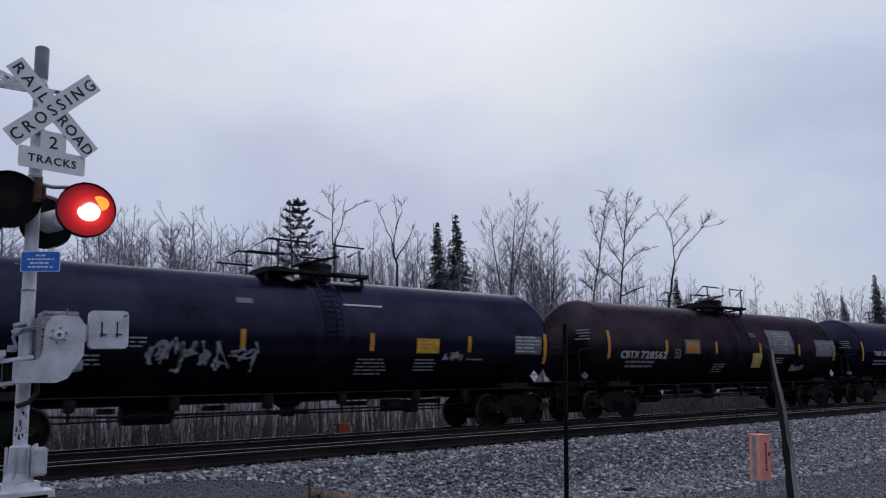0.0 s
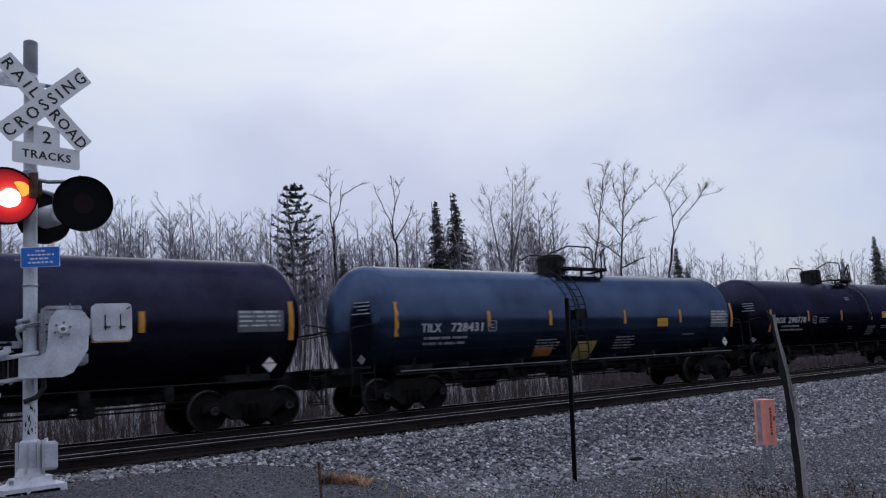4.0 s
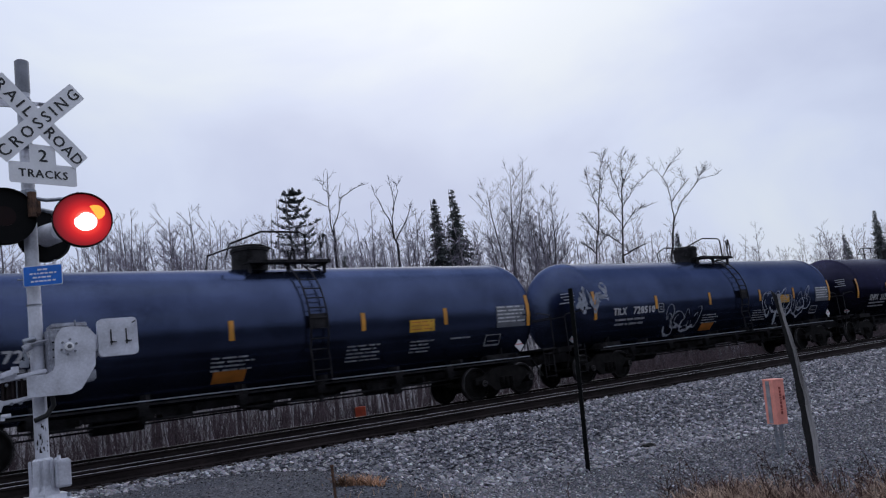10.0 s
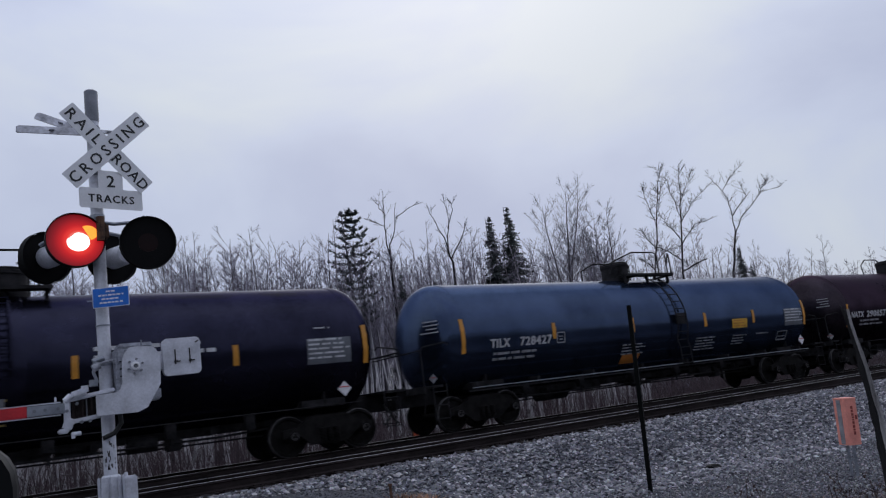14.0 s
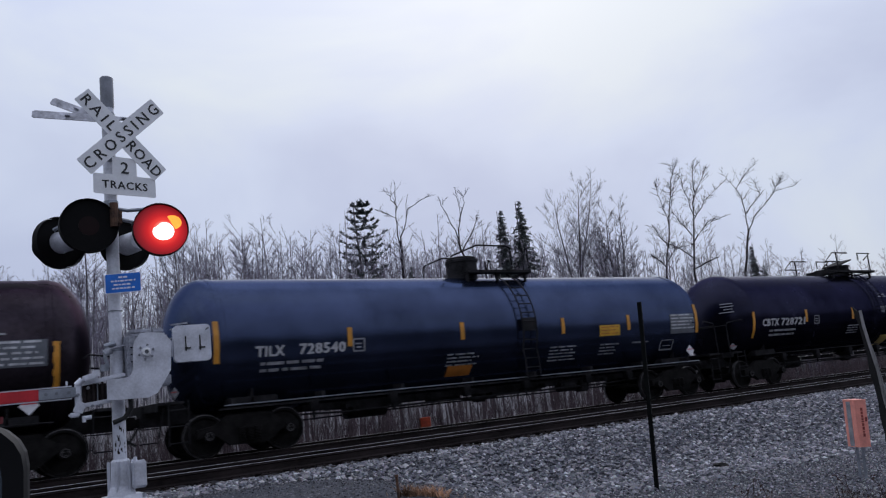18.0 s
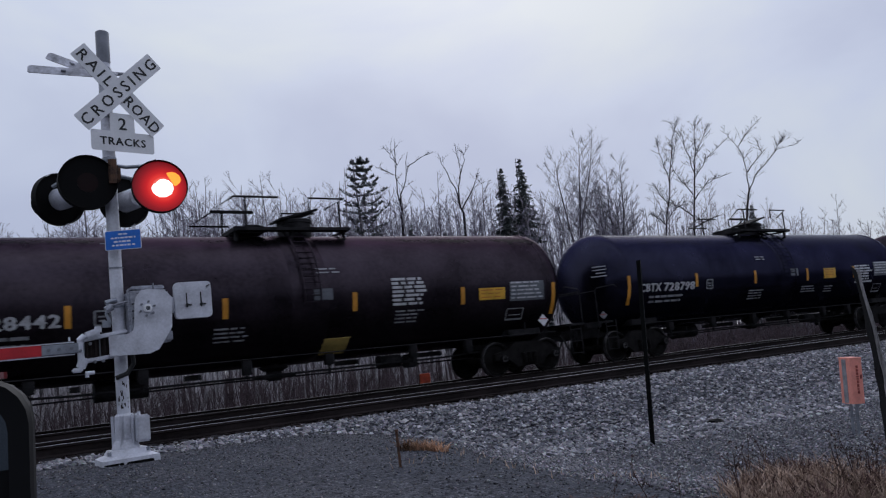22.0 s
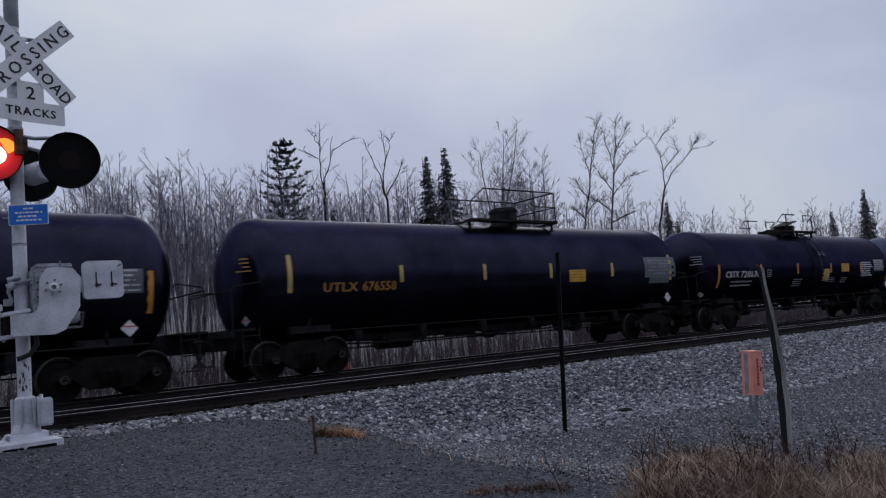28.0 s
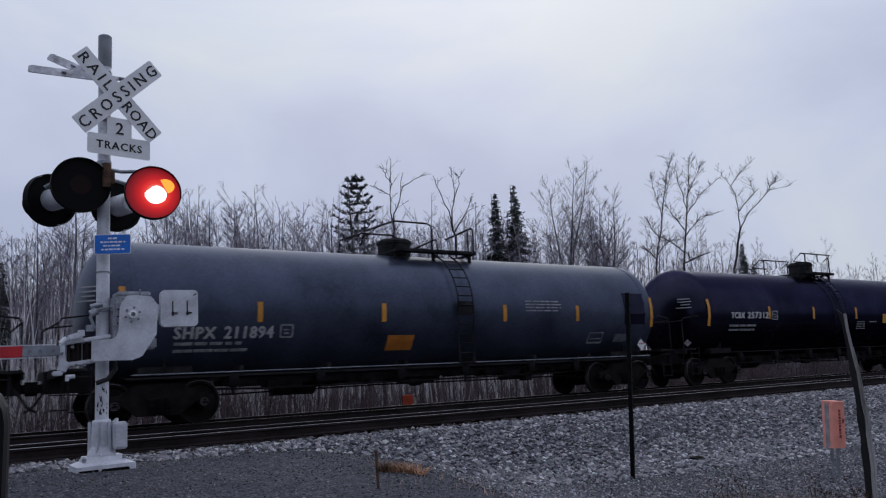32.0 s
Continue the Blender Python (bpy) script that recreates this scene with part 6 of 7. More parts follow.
def wander(rng, p, d, length, n, bend, lift=0.0):
    pts, d = [p.copy()], d.normalized()
    for k in range(n):
        d = (d + Vector((rng.gauss(0, bend), rng.gauss(0, bend), rng.gauss(0, bend) + lift))).normalized()
        p = p + d * (length / n)
        pts.append(p)
    return pts


def bare_tree(seed, height, trunk_r, start=0.38, limbs=20, spread=0.75, twigs=4, forks=1, lean=0.0, steep=1.15):
    """Trunk and crown meshes of a leafless tree at the origin: straight limbs sweep upwards and fan out into fine twigs."""
    rng = random.Random(seed)
    tr, cr = Sticks(), Sticks()
    stems = []
    root = Vector((0, 0, -0.2))
    if forks == 1:
        stems.append((wander(rng, root, Vector((lean, 0, 1)), height, 8, 0.028, 0.03), trunk_r))
    else:
        low = wander(rng, root, Vector((lean * 0.3, 0, 1)), height * start, 4, 0.025, 0.02)
        tr.stick(low, [trunk_r * (1 - 0.06 * k) for k in range(len(low))], 7)
        for k in range(forks):
            a = 2 * math.pi * k / forks + rng.uniform(-0.5, 0.5)
            side = Vector((math.cos(a) * 0.30 + lean, math.sin(a) * 0.25, 1))
            stems.append((wander(rng, low[-1], side, height * (1 - start) * rng.uniform(0.82, 1.0), 8, 0.04, 0.03), trunk_r * 0.66))
    for pts, r in stems:
        n = len(pts) - 1
        tr.stick(pts, [r * (1 - 0.95 * (k / n) ** 0.9) + 0.006 for k in range(n + 1)], 6)
        lo = start if forks == 1 else 0.10
        reach = height if forks == 1 else height * 0.62
        for i in range(limbs):
            t = lo + (0.97 - lo) * (i + rng.random()) / limbs
            k = min(int(t * n), n - 1)
            p = pts[k].lerp(pts[k + 1], t * n - k)
            a = rng.uniform(0, 2 * math.pi)
            d = Vector((math.cos(a), math.sin(a), rng.uniform(0.55, 1.25) * steep))
            ln = reach * 0.27 * spread * (1.25 - 0.85 * t) * rng.uniform(0.6, 1.25)
            limb = wander(rng, p, d, ln, 3, 0.05, 0.05)
            lr = max(0.013, r * 0.27 * (1.15 - t))
            cr.stick(limb, [lr, lr * 0.75, lr * 0.5, 0.005], 3)
            for _ in range(twigs):
                q = rng.uniform(0.15, 0.95)
                j = min(int(q * 3), 2)
                pp = limb[j].lerp(limb[j + 1], q * 3 - j)
                dd = (limb[j + 1] - limb[j]).normalized() + Vector((rng.gauss(0, 0.5), rng.gauss(0, 0.5), rng.gauss(0.05, 0.2)))
                tl = ln * (1.1 - 0.6 * q) * rng.uniform(0.35, 0.7)
                tw = wander(rng, pp, dd, tl, 2, 0.06, 0.06)
                cr.spike(tw, 0.0100)
                for _ in range(3):
                    f = rng.uniform(0.2, 0.9)
                    base = tw[0].lerp(tw[1], f * 2) if f < 0.5 else tw[1].lerp(tw[2], f * 2 - 1)
                    dd2 = (tw[2] - tw[0]).normalized() + Vector((rng.gauss(0, 0.55), rng.gauss(0, 0.55), rng.gauss(0.05, 0.2)))
                    cr.spike([base, base + dd2.normalized() * tl * rng.uniform(0.3, 0.6)], 0.0080)
    return tr, cr


def conifer(seed, height, width, ragged=0.3, bare=0.08, droop=0.25, power=1.0):
    rng = random.Random(seed)
    tr, cr = Sticks(), Sticks()
    pts = wander(rng, Vector((0, 0, -0.2)), Vector((0, 0, 1)), height, 8, 0.012, 0.02)
    tr.stick(pts, [0.16 * (1 - 0.95 * k / 8) + 0.01 for k in range(9)], 7)
    z = height * bare
    while z < height * 0.985:
        t = z / height
        w = min(width * (1 - t) ** power + 0.07, 2.3)
        for _ in range(rng.randint(6, 8)):
            a = rng.uniform(0, 2 * math.pi)
            ln = w * rng.uniform(1 - ragged, 1 + ragged)
            p0 = Vector((0, 0, z + rng.uniform(-0.1, 0.1)))
            end = p0 + Vector((math.cos(a) * ln, math.sin(a) * ln, -droop * ln + rng.uniform(-0.08, 0.12)))
            cr.stick([p0, end], [0.02, 0.006], 3)
            n = max(4, int(ln * 10))
            for i in range(n):
                q = (i + rng.random()) / n
                c = p0.lerp(end, 0.15 + 0.85 * q)
                for _ in range(4):
                    s = rng.uniform(0.18, 0.40) * (0.40 + 0.60 * min(1.0, 3.0 * (1 - t)))
                    u = Vector((rng.gauss(0, 1), rng.gauss(0, 1), rng.gauss(-0.15, 0.45))).normalized() * s
                    v = Vector((rng.gauss(0, 1), rng.gauss(0, 1), rng.gauss(0, 0.5))).normalized() * s * 0.5
                    cr.tri(c - v * 0.5, c + v * 0.5, c + u)
        z += max(0.16, 0.34 * (1 - t) + 0.10)
    return tr, cr


def limbed_tree(seed, right, limbs, r, twigs=18, side=0.6):
    """A bare tree whose main limbs are given as (across, up) pairs; twigs grow along them."""
    rng = random.Random(seed)
    tr, cr = Sticks(), Sticks()
    right = Vector((right[0], right[1], 0)).normalized()
    back = Vector((-right.y, right.x, 0))
    top = max(z for limb in limbs for u, z in limb) + 0.3
    for i, limb in enumerate(limbs):
        pts, depth = [], 0.0
        for (u0, z0), (u1, z1) in zip(limb, limb[1:]):
            for k in range(3):
                t = k / 3
                pts.append(right * (u0 + (u1 - u0) * t + rng.gauss(0, 0.05)) + back * depth + Vector((0, 0, z0 + (z1 - z0) * t)))
                depth += rng.gauss(0, 0.12) if i else 0.0
        pts.append(right * limb[-1][0] + back * depth + Vector((0, 0, limb[-1][1])))
        n = len(pts) - 1
        tr.stick(pts, [r * (0.03 + max(0.0, 1 - pts[k].z / top) ** 0.75 * (1.0 if i == 0 else 0.68 - 0.45 * k / n)) + 0.006 for k in range(n + 1)], 6)
        for j in range(twigs if i else 2 * twigs):
            t = rng.uniform(0.12 if i else 0.45, 1.0)
            k = min(int(t * n), n - 1)
            p = pts[k].lerp(pts[k + 1], t * n - k)
            d = (pts[k + 1] - pts[k]).normalized() * 0.8 + Vector((rng.gauss(0, side), rng.gauss(0, side), rng.uniform(-0.2, 0.5)))
            ln = rng.uniform(0.35, 1.25) * (1.0 if i else 1.2) * (1.25 - 0.6 * t)
            b = wander(rng, p, d, ln, 3, 0.07, 0.07)
            cr.stick(b, [0.014, 0.011, 0.008, 0.004], 3)
            for _ in range(5):
                q = b[rng.randrange(0, 3)].lerp(b[3], rng.uniform(0, 0.7))
                e = wander(rng, q, (b[3] - b[1]).normalized() + Vector((rng.gauss(0, 0.5), rng.gauss(0, 0.5), rng.gauss(0.15, 0.25))), ln * rng.uniform(0.25, 0.55), 2, 0.15)
                cr.spike(e, 0.0075)
    return tr, cr


def pine_crown(seed, height):
    """An old pine: whorls of level limbs, upturned at the tips, that carry tight needle clumps, with gaps between."""
    rng = random.Random(seed)
    tr, cr = Sticks(), Sticks()
    pts = wander(rng, Vector((0, 0, -0.2)), Vector((0, 0, 1)), height, 8, 0.010, 0.02)
    tr.stick(pts, [0.17 * (1 - 0.93 * k / 8) + 0.012 for k in range(9)], 7)
    z, turn = height * 0.50, 0.0
    while z < height - 0.15:
        top = height - z
        w = min(1.5, 0.36 + 0.52 * top ** 0.7)
        turn += 0.6
        for j in range(6):
            a = turn + j * math.pi / 3 + rng.gauss(0, 0.15)
            ln = w * rng.uniform(0.65, 1.12)
            p0 = Vector((0, 0, z + rng.uniform(-0.06, 0.06)))
            out = Vector((math.cos(a), math.sin(a), 0))
            mid = p0 + out * ln * 0.6 + Vector((0, 0, 0.02))
            end = p0 + out * ln + Vector((0, 0, ln * rng.uniform(0.12, 0.3)))
            cr.stick([p0, mid, end], [0.03, 0.02, 0.008], 4)
            for q in (0.35, 0.5, 0.64, 0.78, 0.9, 1.0):
                c = (p0.lerp(mid, q / 0.6) if q < 0.6 else mid.lerp(end, (q - 0.6) / 0.4)) + Vector((rng.gauss(0, 0.05), rng.gauss(0, 0.05), 0.03))
                for _ in range(18):
                    u = Vector((rng.gauss(0, 0.8), rng.gauss(0, 0.8), rng.gauss(0.55, 0.35))).normalized() * rng.uniform(0.12, 0.24)
                    v = Vector((rng.gauss(0, 1), rng.gauss(0, 1), rng.gauss(0, 0.4))).normalized() * 0.05
                    cr.tri(c - v, c + v, c + u)
        z += 0.46 + 0.12 * rng.random()
    for _ in range(60):
        c = Vector((rng.gauss(0, 0.10), rng.gauss(0, 0.10), height - rng.uniform(0.1, 0.5)))
        u = Vector((rng.gauss(0, 0.6), rng.gauss(0, 0.6), 0.7)).normalized() * 0.25
        v = Vector((rng.gauss(0, 1), rng.gauss(0, 1), 0)).normalized() * 0.05
        cr.tri(c - v, c + v, c + u)
    return tr, cr


def place_tree(name, meshes, x, y, turn, scale, label, group=""):
    ob = new(name)
    ob.matrix_basis = Matrix.Translation((x, y, ground_height(x, y))) @ Matrix.Rotation(turn, 4, "Z") @ Matrix.Diagonal((scale, scale, scale, 1))
    tagged(ob, label, "tree", group)
    for nm, me in zip(("trunk", "crown"), meshes):
        o = new(nm, me)
        o.parent = ob
    return ob


def as_meshes(pair, bark, leaf):
    return pair[0].mesh("trunk", bark), pair[1].mesh("crown", leaf, False)


def build_woods():
    rng = random.Random(77)
    kinds = []
    for s in range(10):
        pale = s % 3 != 0
        kinds.append((as_meshes(bare_tree(100 + s, 12.2 + (s % 4) * 0.5, 0.075 + 0.012 * (s % 4), 0.26 + 0.03 * (s % 3), 24 if s % 2 else 17, 0.72, 5, forks=2 if s % 2 == 0 else 1), M["bark_pale"] if pale else M["bark"], M["twig"]), pale))
    back_kinds = [bare_tree(150 + s, 12.2 + (s % 4) * 0.5, 0.08, 0.3, 22, 0.8, 3) for s in range(6)]
    back = Sticks()
    # single trees that stand out
    tall = as_meshes(bare_tree(301, 18.6, 0.16, 0.42, 30, 1.0, 7, forks=3), M["bark"], M["bark"])
    place_tree("bare_tree", tall, 40.4, 42, 0.4, 1.0, "tall leafless grey aspen with a dense fine crown")
    place_tree("bare_tree", as_meshes(bare_tree(305, 16.6, 0.13, 0.42, 28, 1.0, 7, forks=3), M["bark"], M["bark"]), 44.4, 42.5, 1.4, 1.0, "leafless grey aspen with a broad crown")
    away = (0.60, -0.80)
    place_tree("bare_tree", as_meshes(limbed_tree(311, away, [[(0, -0.2), (0, 6.0), (0.1, 9.6), (0.65, 14.0), (1.1, 16.8), (1.3, 18.4)], [(0.6, 13.6), (1.6, 15.0), (3.2, 16.2)], [(0.8, 15.0), (1.6, 16.6), (2.2, 17.7)], [(0.35, 11.9), (1.6, 13.2), (3.0, 13.5)], [(0.65, 14.0), (0.3, 16.0), (0.05, 17.5)], [(0.2, 10.6), (-0.8, 11.6), (-1.3, 11.9)], [(0.1, 9.8), (1.2, 10.2), (2.0, 10.4)], [(0.4, 12.4), (-0.4, 13.6), (-0.8, 14.4)]], 0.125, 28, 1.0), M["bark_dark"], M["bark_dark"]), 50.51, 40.22, 0, 1.03, "tall leafless tree with sparse upswept limbs")
    place_tree("bare_tree", as_meshes(limbed_tree(312, away, [[(0, -0.2), (0, 6.0), (0.1, 9.6), (0.95, 14.0), (1.55, 17.0), (1.85, 18.3)], [(0.87, 13.5), (0.5, 15.5), (0.35, 17.2)], [(1.0, 14.5), (1.6, 16.2), (2.2, 17.2)], [(0.5, 11.8), (0.0, 12.8), (-0.3, 13.5)], [(0.3, 10.6), (1.0, 11.4), (1.6, 11.7)], [(0.2, 10.2), (-0.4, 10.9), (-0.7, 11.2)]], 0.115, 28, 1.0), M["bark_dark"], M["bark_dark"]), 48.76, 41.62, 0, 1.03, "tall slender leafless tree with sparse twigs")
    place_tree("bare_tree", as_meshes(limbed_tree(320, away, [[(-0.9, -0.2), (-0.9, 6.0), (-0.7, 9.6), (0, 12.9)], [(0, 12.8), (0.1, 14.5), (-0.1, 16.0), (-0.3, 16.75), (-0.9, 17.8), (-1.15, 18.6)], [(-0.3, 16.75), (0.35, 17.7), (1.3, 18.4), (1.6, 18.8)], [(0, 12.8), (0.65, 14.1), (1.75, 15.2), (2.6, 16.0), (4.1, 16.2), (4.8, 16.7)], [(2.6, 16.0), (3.2, 17.0)], [(0.1, 14.5), (1.4, 15.9), (1.2, 16.9)]], 0.155, 24, 0.8), M["bark_dark"], M["bark_dark"]), 58.2, 40.0, 0, 1.03, "tall forked leafless tree with a wide crooked limb")
    near_side = (0.86, -0.50)
    place_tree("bare_tree", as_meshes(limbed_tree(330, near_side, [[(0, -0.2), (0, 10.9), (0, 12.0)], [(0, 11.9), (-0.1, 13.5), (0.0, 15.6)], [(-0.1, 13.5), (-0.8, 13.9), (-1.4, 14.3)], [(0, 14.2), (-0.4, 14.9), (-0.6, 15.3)], [(0, 11.8), (0.45, 13.2), (0.75, 15.0)], [(0.6, 14.0), (1.3, 14.4), (2.2, 14.8)]], 0.15, 6), M["bark_dark"], M["bark_dark"]), 23.98, 40.96, 0, 1.0, "forked leafless tree with spreading bare limbs")
    place_tree("bare_tree", as_meshes(limbed_tree(331, near_side, [[(0, -0.2), (0, 11.2), (-0.1, 12.4)], [(-0.1, 12.3), (-0.8, 14.0), (-1.1, 15.0)], [(-0.1, 12.3), (0.15, 14.2), (0.0, 15.9)], [(0.05, 13.5), (0.5, 14.8), (0.4, 15.4)], [(0, 11.4), (0.9, 12.8), (1.2, 13.8)]], 0.15, 7), M["bark_dark"], M["bark_dark"]), 29.1, 41.65, 0, 1.01, "forked leafless tree with crooked limbs")
    place_tree("bare_tree", as_meshes(bare_tree(340, 10.8, 0.15, 0.34, 24, 1.25, 7, forks=2, steep=0.9), M["bark"], M["twig"]), 5.3, 35.0, 1.0, 1.0, "dark wide-branched leafless tree near the crossing")
    pine = as_meshes(pine_crown(401, 14.6), M["bark"], M["needles"])
    place_tree("pine_tree", pine, 21.93, 42.0, 0.0, 1.02, "dark pine with a ragged open crown")
    fir_a = as_meshes(conifer(411, 15.2, 2.75, 0.34, 0.06, 0.30, 1.0), M["bark"], M["needles"])
    fir_b = as_meshes(conifer(412, 14.4, 2.35, 0.36, 0.06, 0.32, 1.0), M["bark"], M["needles"])
    place_tree("fir_tree", fir_a, 34.78, 42.0, 0.0, 1.033, "dark pointed fir beside a slightly shorter one")
    place_tree("fir_tree", fir_b, 33.15, 42.2, 1.0, 1.038, "dark pointed fir, narrower and slightly shorter")
    for x, y, sc, lab in ((24.9, 41.5, 0.70, "small dark fir among bare trunks"), (27.8, 42, 0.71, "small dark fir among bare trunks"), (29.6, 42.4, 0.70, "small dark fir among bare trunks"), (60.2, 41.4, 0.83, "dark fir at the foot of a bare tree"), (64.0, 43.0, 0.74, "small dark fir at the edge of the woods"), (94.4, 42, 0.86, "dark far fir above bare brush"), (104.0, 42, 1.08, "tall dark fir at the far end of the woods"), (108.5, 44, 0.9, "dark far fir in a clump"), (75, 44, 0.7, "small dark fir at the edge of the woods"), (2.5, 38.0, 0.53, "young dark fir beyond the crossing")):
        place_tree("fir_tree", fir_a if x % 2 < 1 else fir_b, x, y, x, sc, lab)
    # low clumps of bare trees towards the far end of the woods
    for i in range(120):
        x = 64 + 76 * rng.random() ** 1.3
        y = rng.uniform(40, 48)
        me, pale = kinds[rng.randrange(len(kinds))]
        sc = rng.uniform(0.80, 1.05) + 0.12 * smooth01((x - 84) / 10)
        place_tree("bare_tree", me, x, y, rng.uniform(0, 6.28), sc * (1 if abs(x - 79) > 6 else 0.88), "low bare tree in the far end of the woods", "low trees at the far end")
    # the stand of aspens
    for i in range(520):
        y = 39.5 + 18 * rng.random() ** 1.3
        beta = radians(2 + 69 * rng.random() ** 0.92)
        x = y * math.tan(beta) + rng.uniform(-1, 1)
        if x > 150:
            continue
        thin = 0.87 + 0.16 * smooth01((x - 7) / 7) + 0.06 * smooth01((x - 26) / 14) - 0.30 * smooth01((x - 54) / 8)
        sc = rng.uniform(0.84, 1.0) * (1 + 0.010 * (y - 40)) * thin
        if y > 46.3:
            m = Matrix.Translation((x, y, ground_height(x, y))) @ Matrix.Rotation(rng.uniform(0, 6.28), 4, "Z") @ Matrix.Scale(sc, 4)
            for bundle in rng.choice(back_kinds):
                back.add(bundle, m)
            continue
        me, pale = rng.choice(kinds)
        place_tree("aspen_tree", me, x, y, rng.uniform(0, 6.28), sc, "slender leafless aspen with pale bark" if pale else "slender leafless aspen with grey bark", "aspens of the woods")


    # unseen woods added past the road, to darken what the tank heads mirror
    for i in range(110):
        x, y = -5 - 95 * rng.random() ** 1.4, rng.uniform(41, 52)
        m = Matrix.Translation((x, y, ground_height(x, y))) @ Matrix.Rotation(rng.uniform(0, 6.28), 4, "Z") @ Matrix.Scale(rng.uniform(0.8, 1.0), 4)
        for bundle in rng.choice(back_kinds):
            back.add(bundle, m)
    # unseen trees added behind the road, so the tanks mirror a dark horizon
    for i in range(46):
        x, y = -45 + 95 * (i + rng.random()) / 46, rng.uniform(-27, -21)
        place_tree("fir_tree", fir_a if i % 2 else fir_b, x, y, rng.uniform(0, 6.28), rng.uniform(0.55, 0.78), "unseen fir added behind the road for the tanks to mirror", "firs behind the road")
    for i in range(70):
        x, y = rng.uniform(-60, 60), rng.uniform(-40, -26)
        m = Matrix.Translation((x, y, ground_height(x, y))) @ Matrix.Rotation(rng.uniform(0, 6.28), 4, "Z") @ Matrix.Scale(rng.uniform(0.7, 0.95), 4)
        for bundle in rng.choice(back_kinds):
            back.add(bundle, m)
    tagged(new("back_woods", back.mesh("back_woods", M["twig"], False)), "close ranks of bare grey trees behind the front row, and unseen ones added out of view", "woods", "", "stuff")


def build_far_woods():
    """Trunks deep in the woods, too many to count."""
    rng = random.Random(5)
    st = Sticks()
    for i in range(2000):
        y = rng.uniform(47, 90)
        x = y * math.tan(radians(rng.uniform(-3, 73)))
        if x > 240:
            continue
        z0 = -1.4
        h = rng.uniform(8.5, 13.8) * (0.80 + 0.2 * smooth01((x / y - 0.15) / 0.25)) * (1 - 0.25 * smooth01((x / y - 1.35) / 0.2))
        pts = wander(rng, Vector((x, y, z0)), Vector((0, 0, 1)), h, 3, 0.03)
        r = rng.uniform(0.03, 0.075)
        st.stick(pts, [r, r * 0.8, r * 0.5, 0.012], 4)
        for _ in range(16):
            t = rng.uniform(0.35, 0.98)
            p = pts[0].lerp(pts[-1], t)
            d = Vector((rng.gauss(0, 0.5), rng.gauss(0, 0.3), rng.uniform(0.5, 1.1)))
            b = wander(rng, p, d, rng.uniform(0.8, 2.2), 2, 0.15)
            st.spike(b, 0.016)
            st.spike(wander(rng, b[1], d + Vector((rng.gauss(0, 0.5), 0, 0.3)), rng.uniform(0.4, 1.1), 1, 0.2), 0.010)
    tagged(new("far_woods", st.mesh("far_woods", M["twig"])), "deep stand of thin bare trunks and twigs", "woods", "", "stuff")
    # young pale stems and brush close behind the track
    st, br = Sticks(), Sticks()
    for i in range(700):
        y = rng.uniform(27, 41)
        x = y * math.tan(radians(2 + 46 * rng.random() ** 1.5))
        if x > 80:
            continue
        h = rng.uniform(2.6, 6.5)
        pts = wander(rng, Vector((x, y, -1.45)), Vector((rng.gauss(0, 0.06), rng.gauss(0, 0.06), 1)), h, 3, 0.04)
        r = rng.uniform(0.030, 0.080)
        st.stick(pts, [r, r * 0.85, r * 0.6, 0.005], 4)
    tagged(new("saplings", st.mesh("saplings", M["sapling"])), "pale thin saplings standing behind the track", "saplings", "", "stuff")
    for i in range(7500):
        y = rng.uniform(25, 41)
        x = y * math.tan(radians(rng.uniform(0, 71)))
        if x > 110:
            continue
        h = rng.uniform(0.9, 2.8)
        pts = wander(rng, Vector((x, y, -1.45)), Vector((rng.gauss(0, 0.22), rng.gauss(0, 0.2), 1)), h, 2, 0.12)
        br.stick(pts, [0.014, 0.010, 0.004], 3)
        for _ in range(2):
            br.stick(wander(rng, pts[1], Vector((rng.gauss(0, 0.6), rng.gauss(0, 0.5), 0.7)), h * 0.5, 1, 0.1), [0.008, 0.004], 3)
    tagged(new("brush", br.mesh("brush", M["brush"])), "tangled purple-brown brush behind the track", "brush", "", "stuff")


build_woods()
build_far_woods()


# ---- posts, markers and plants by the track ----
def put(name, x, y, label, category, group="", turn=0.0, lean=(0.0, 0.0)):
    m = Matrix.Translation((x, y, ground_height(x, y))) @ Matrix.Rotation(radians(lean[0]), 4, "Y") @ Matrix.Rotation(radians(lean[1]), 4, "X") @ yaw(turn)
    return thing(name, m, label, category, group)


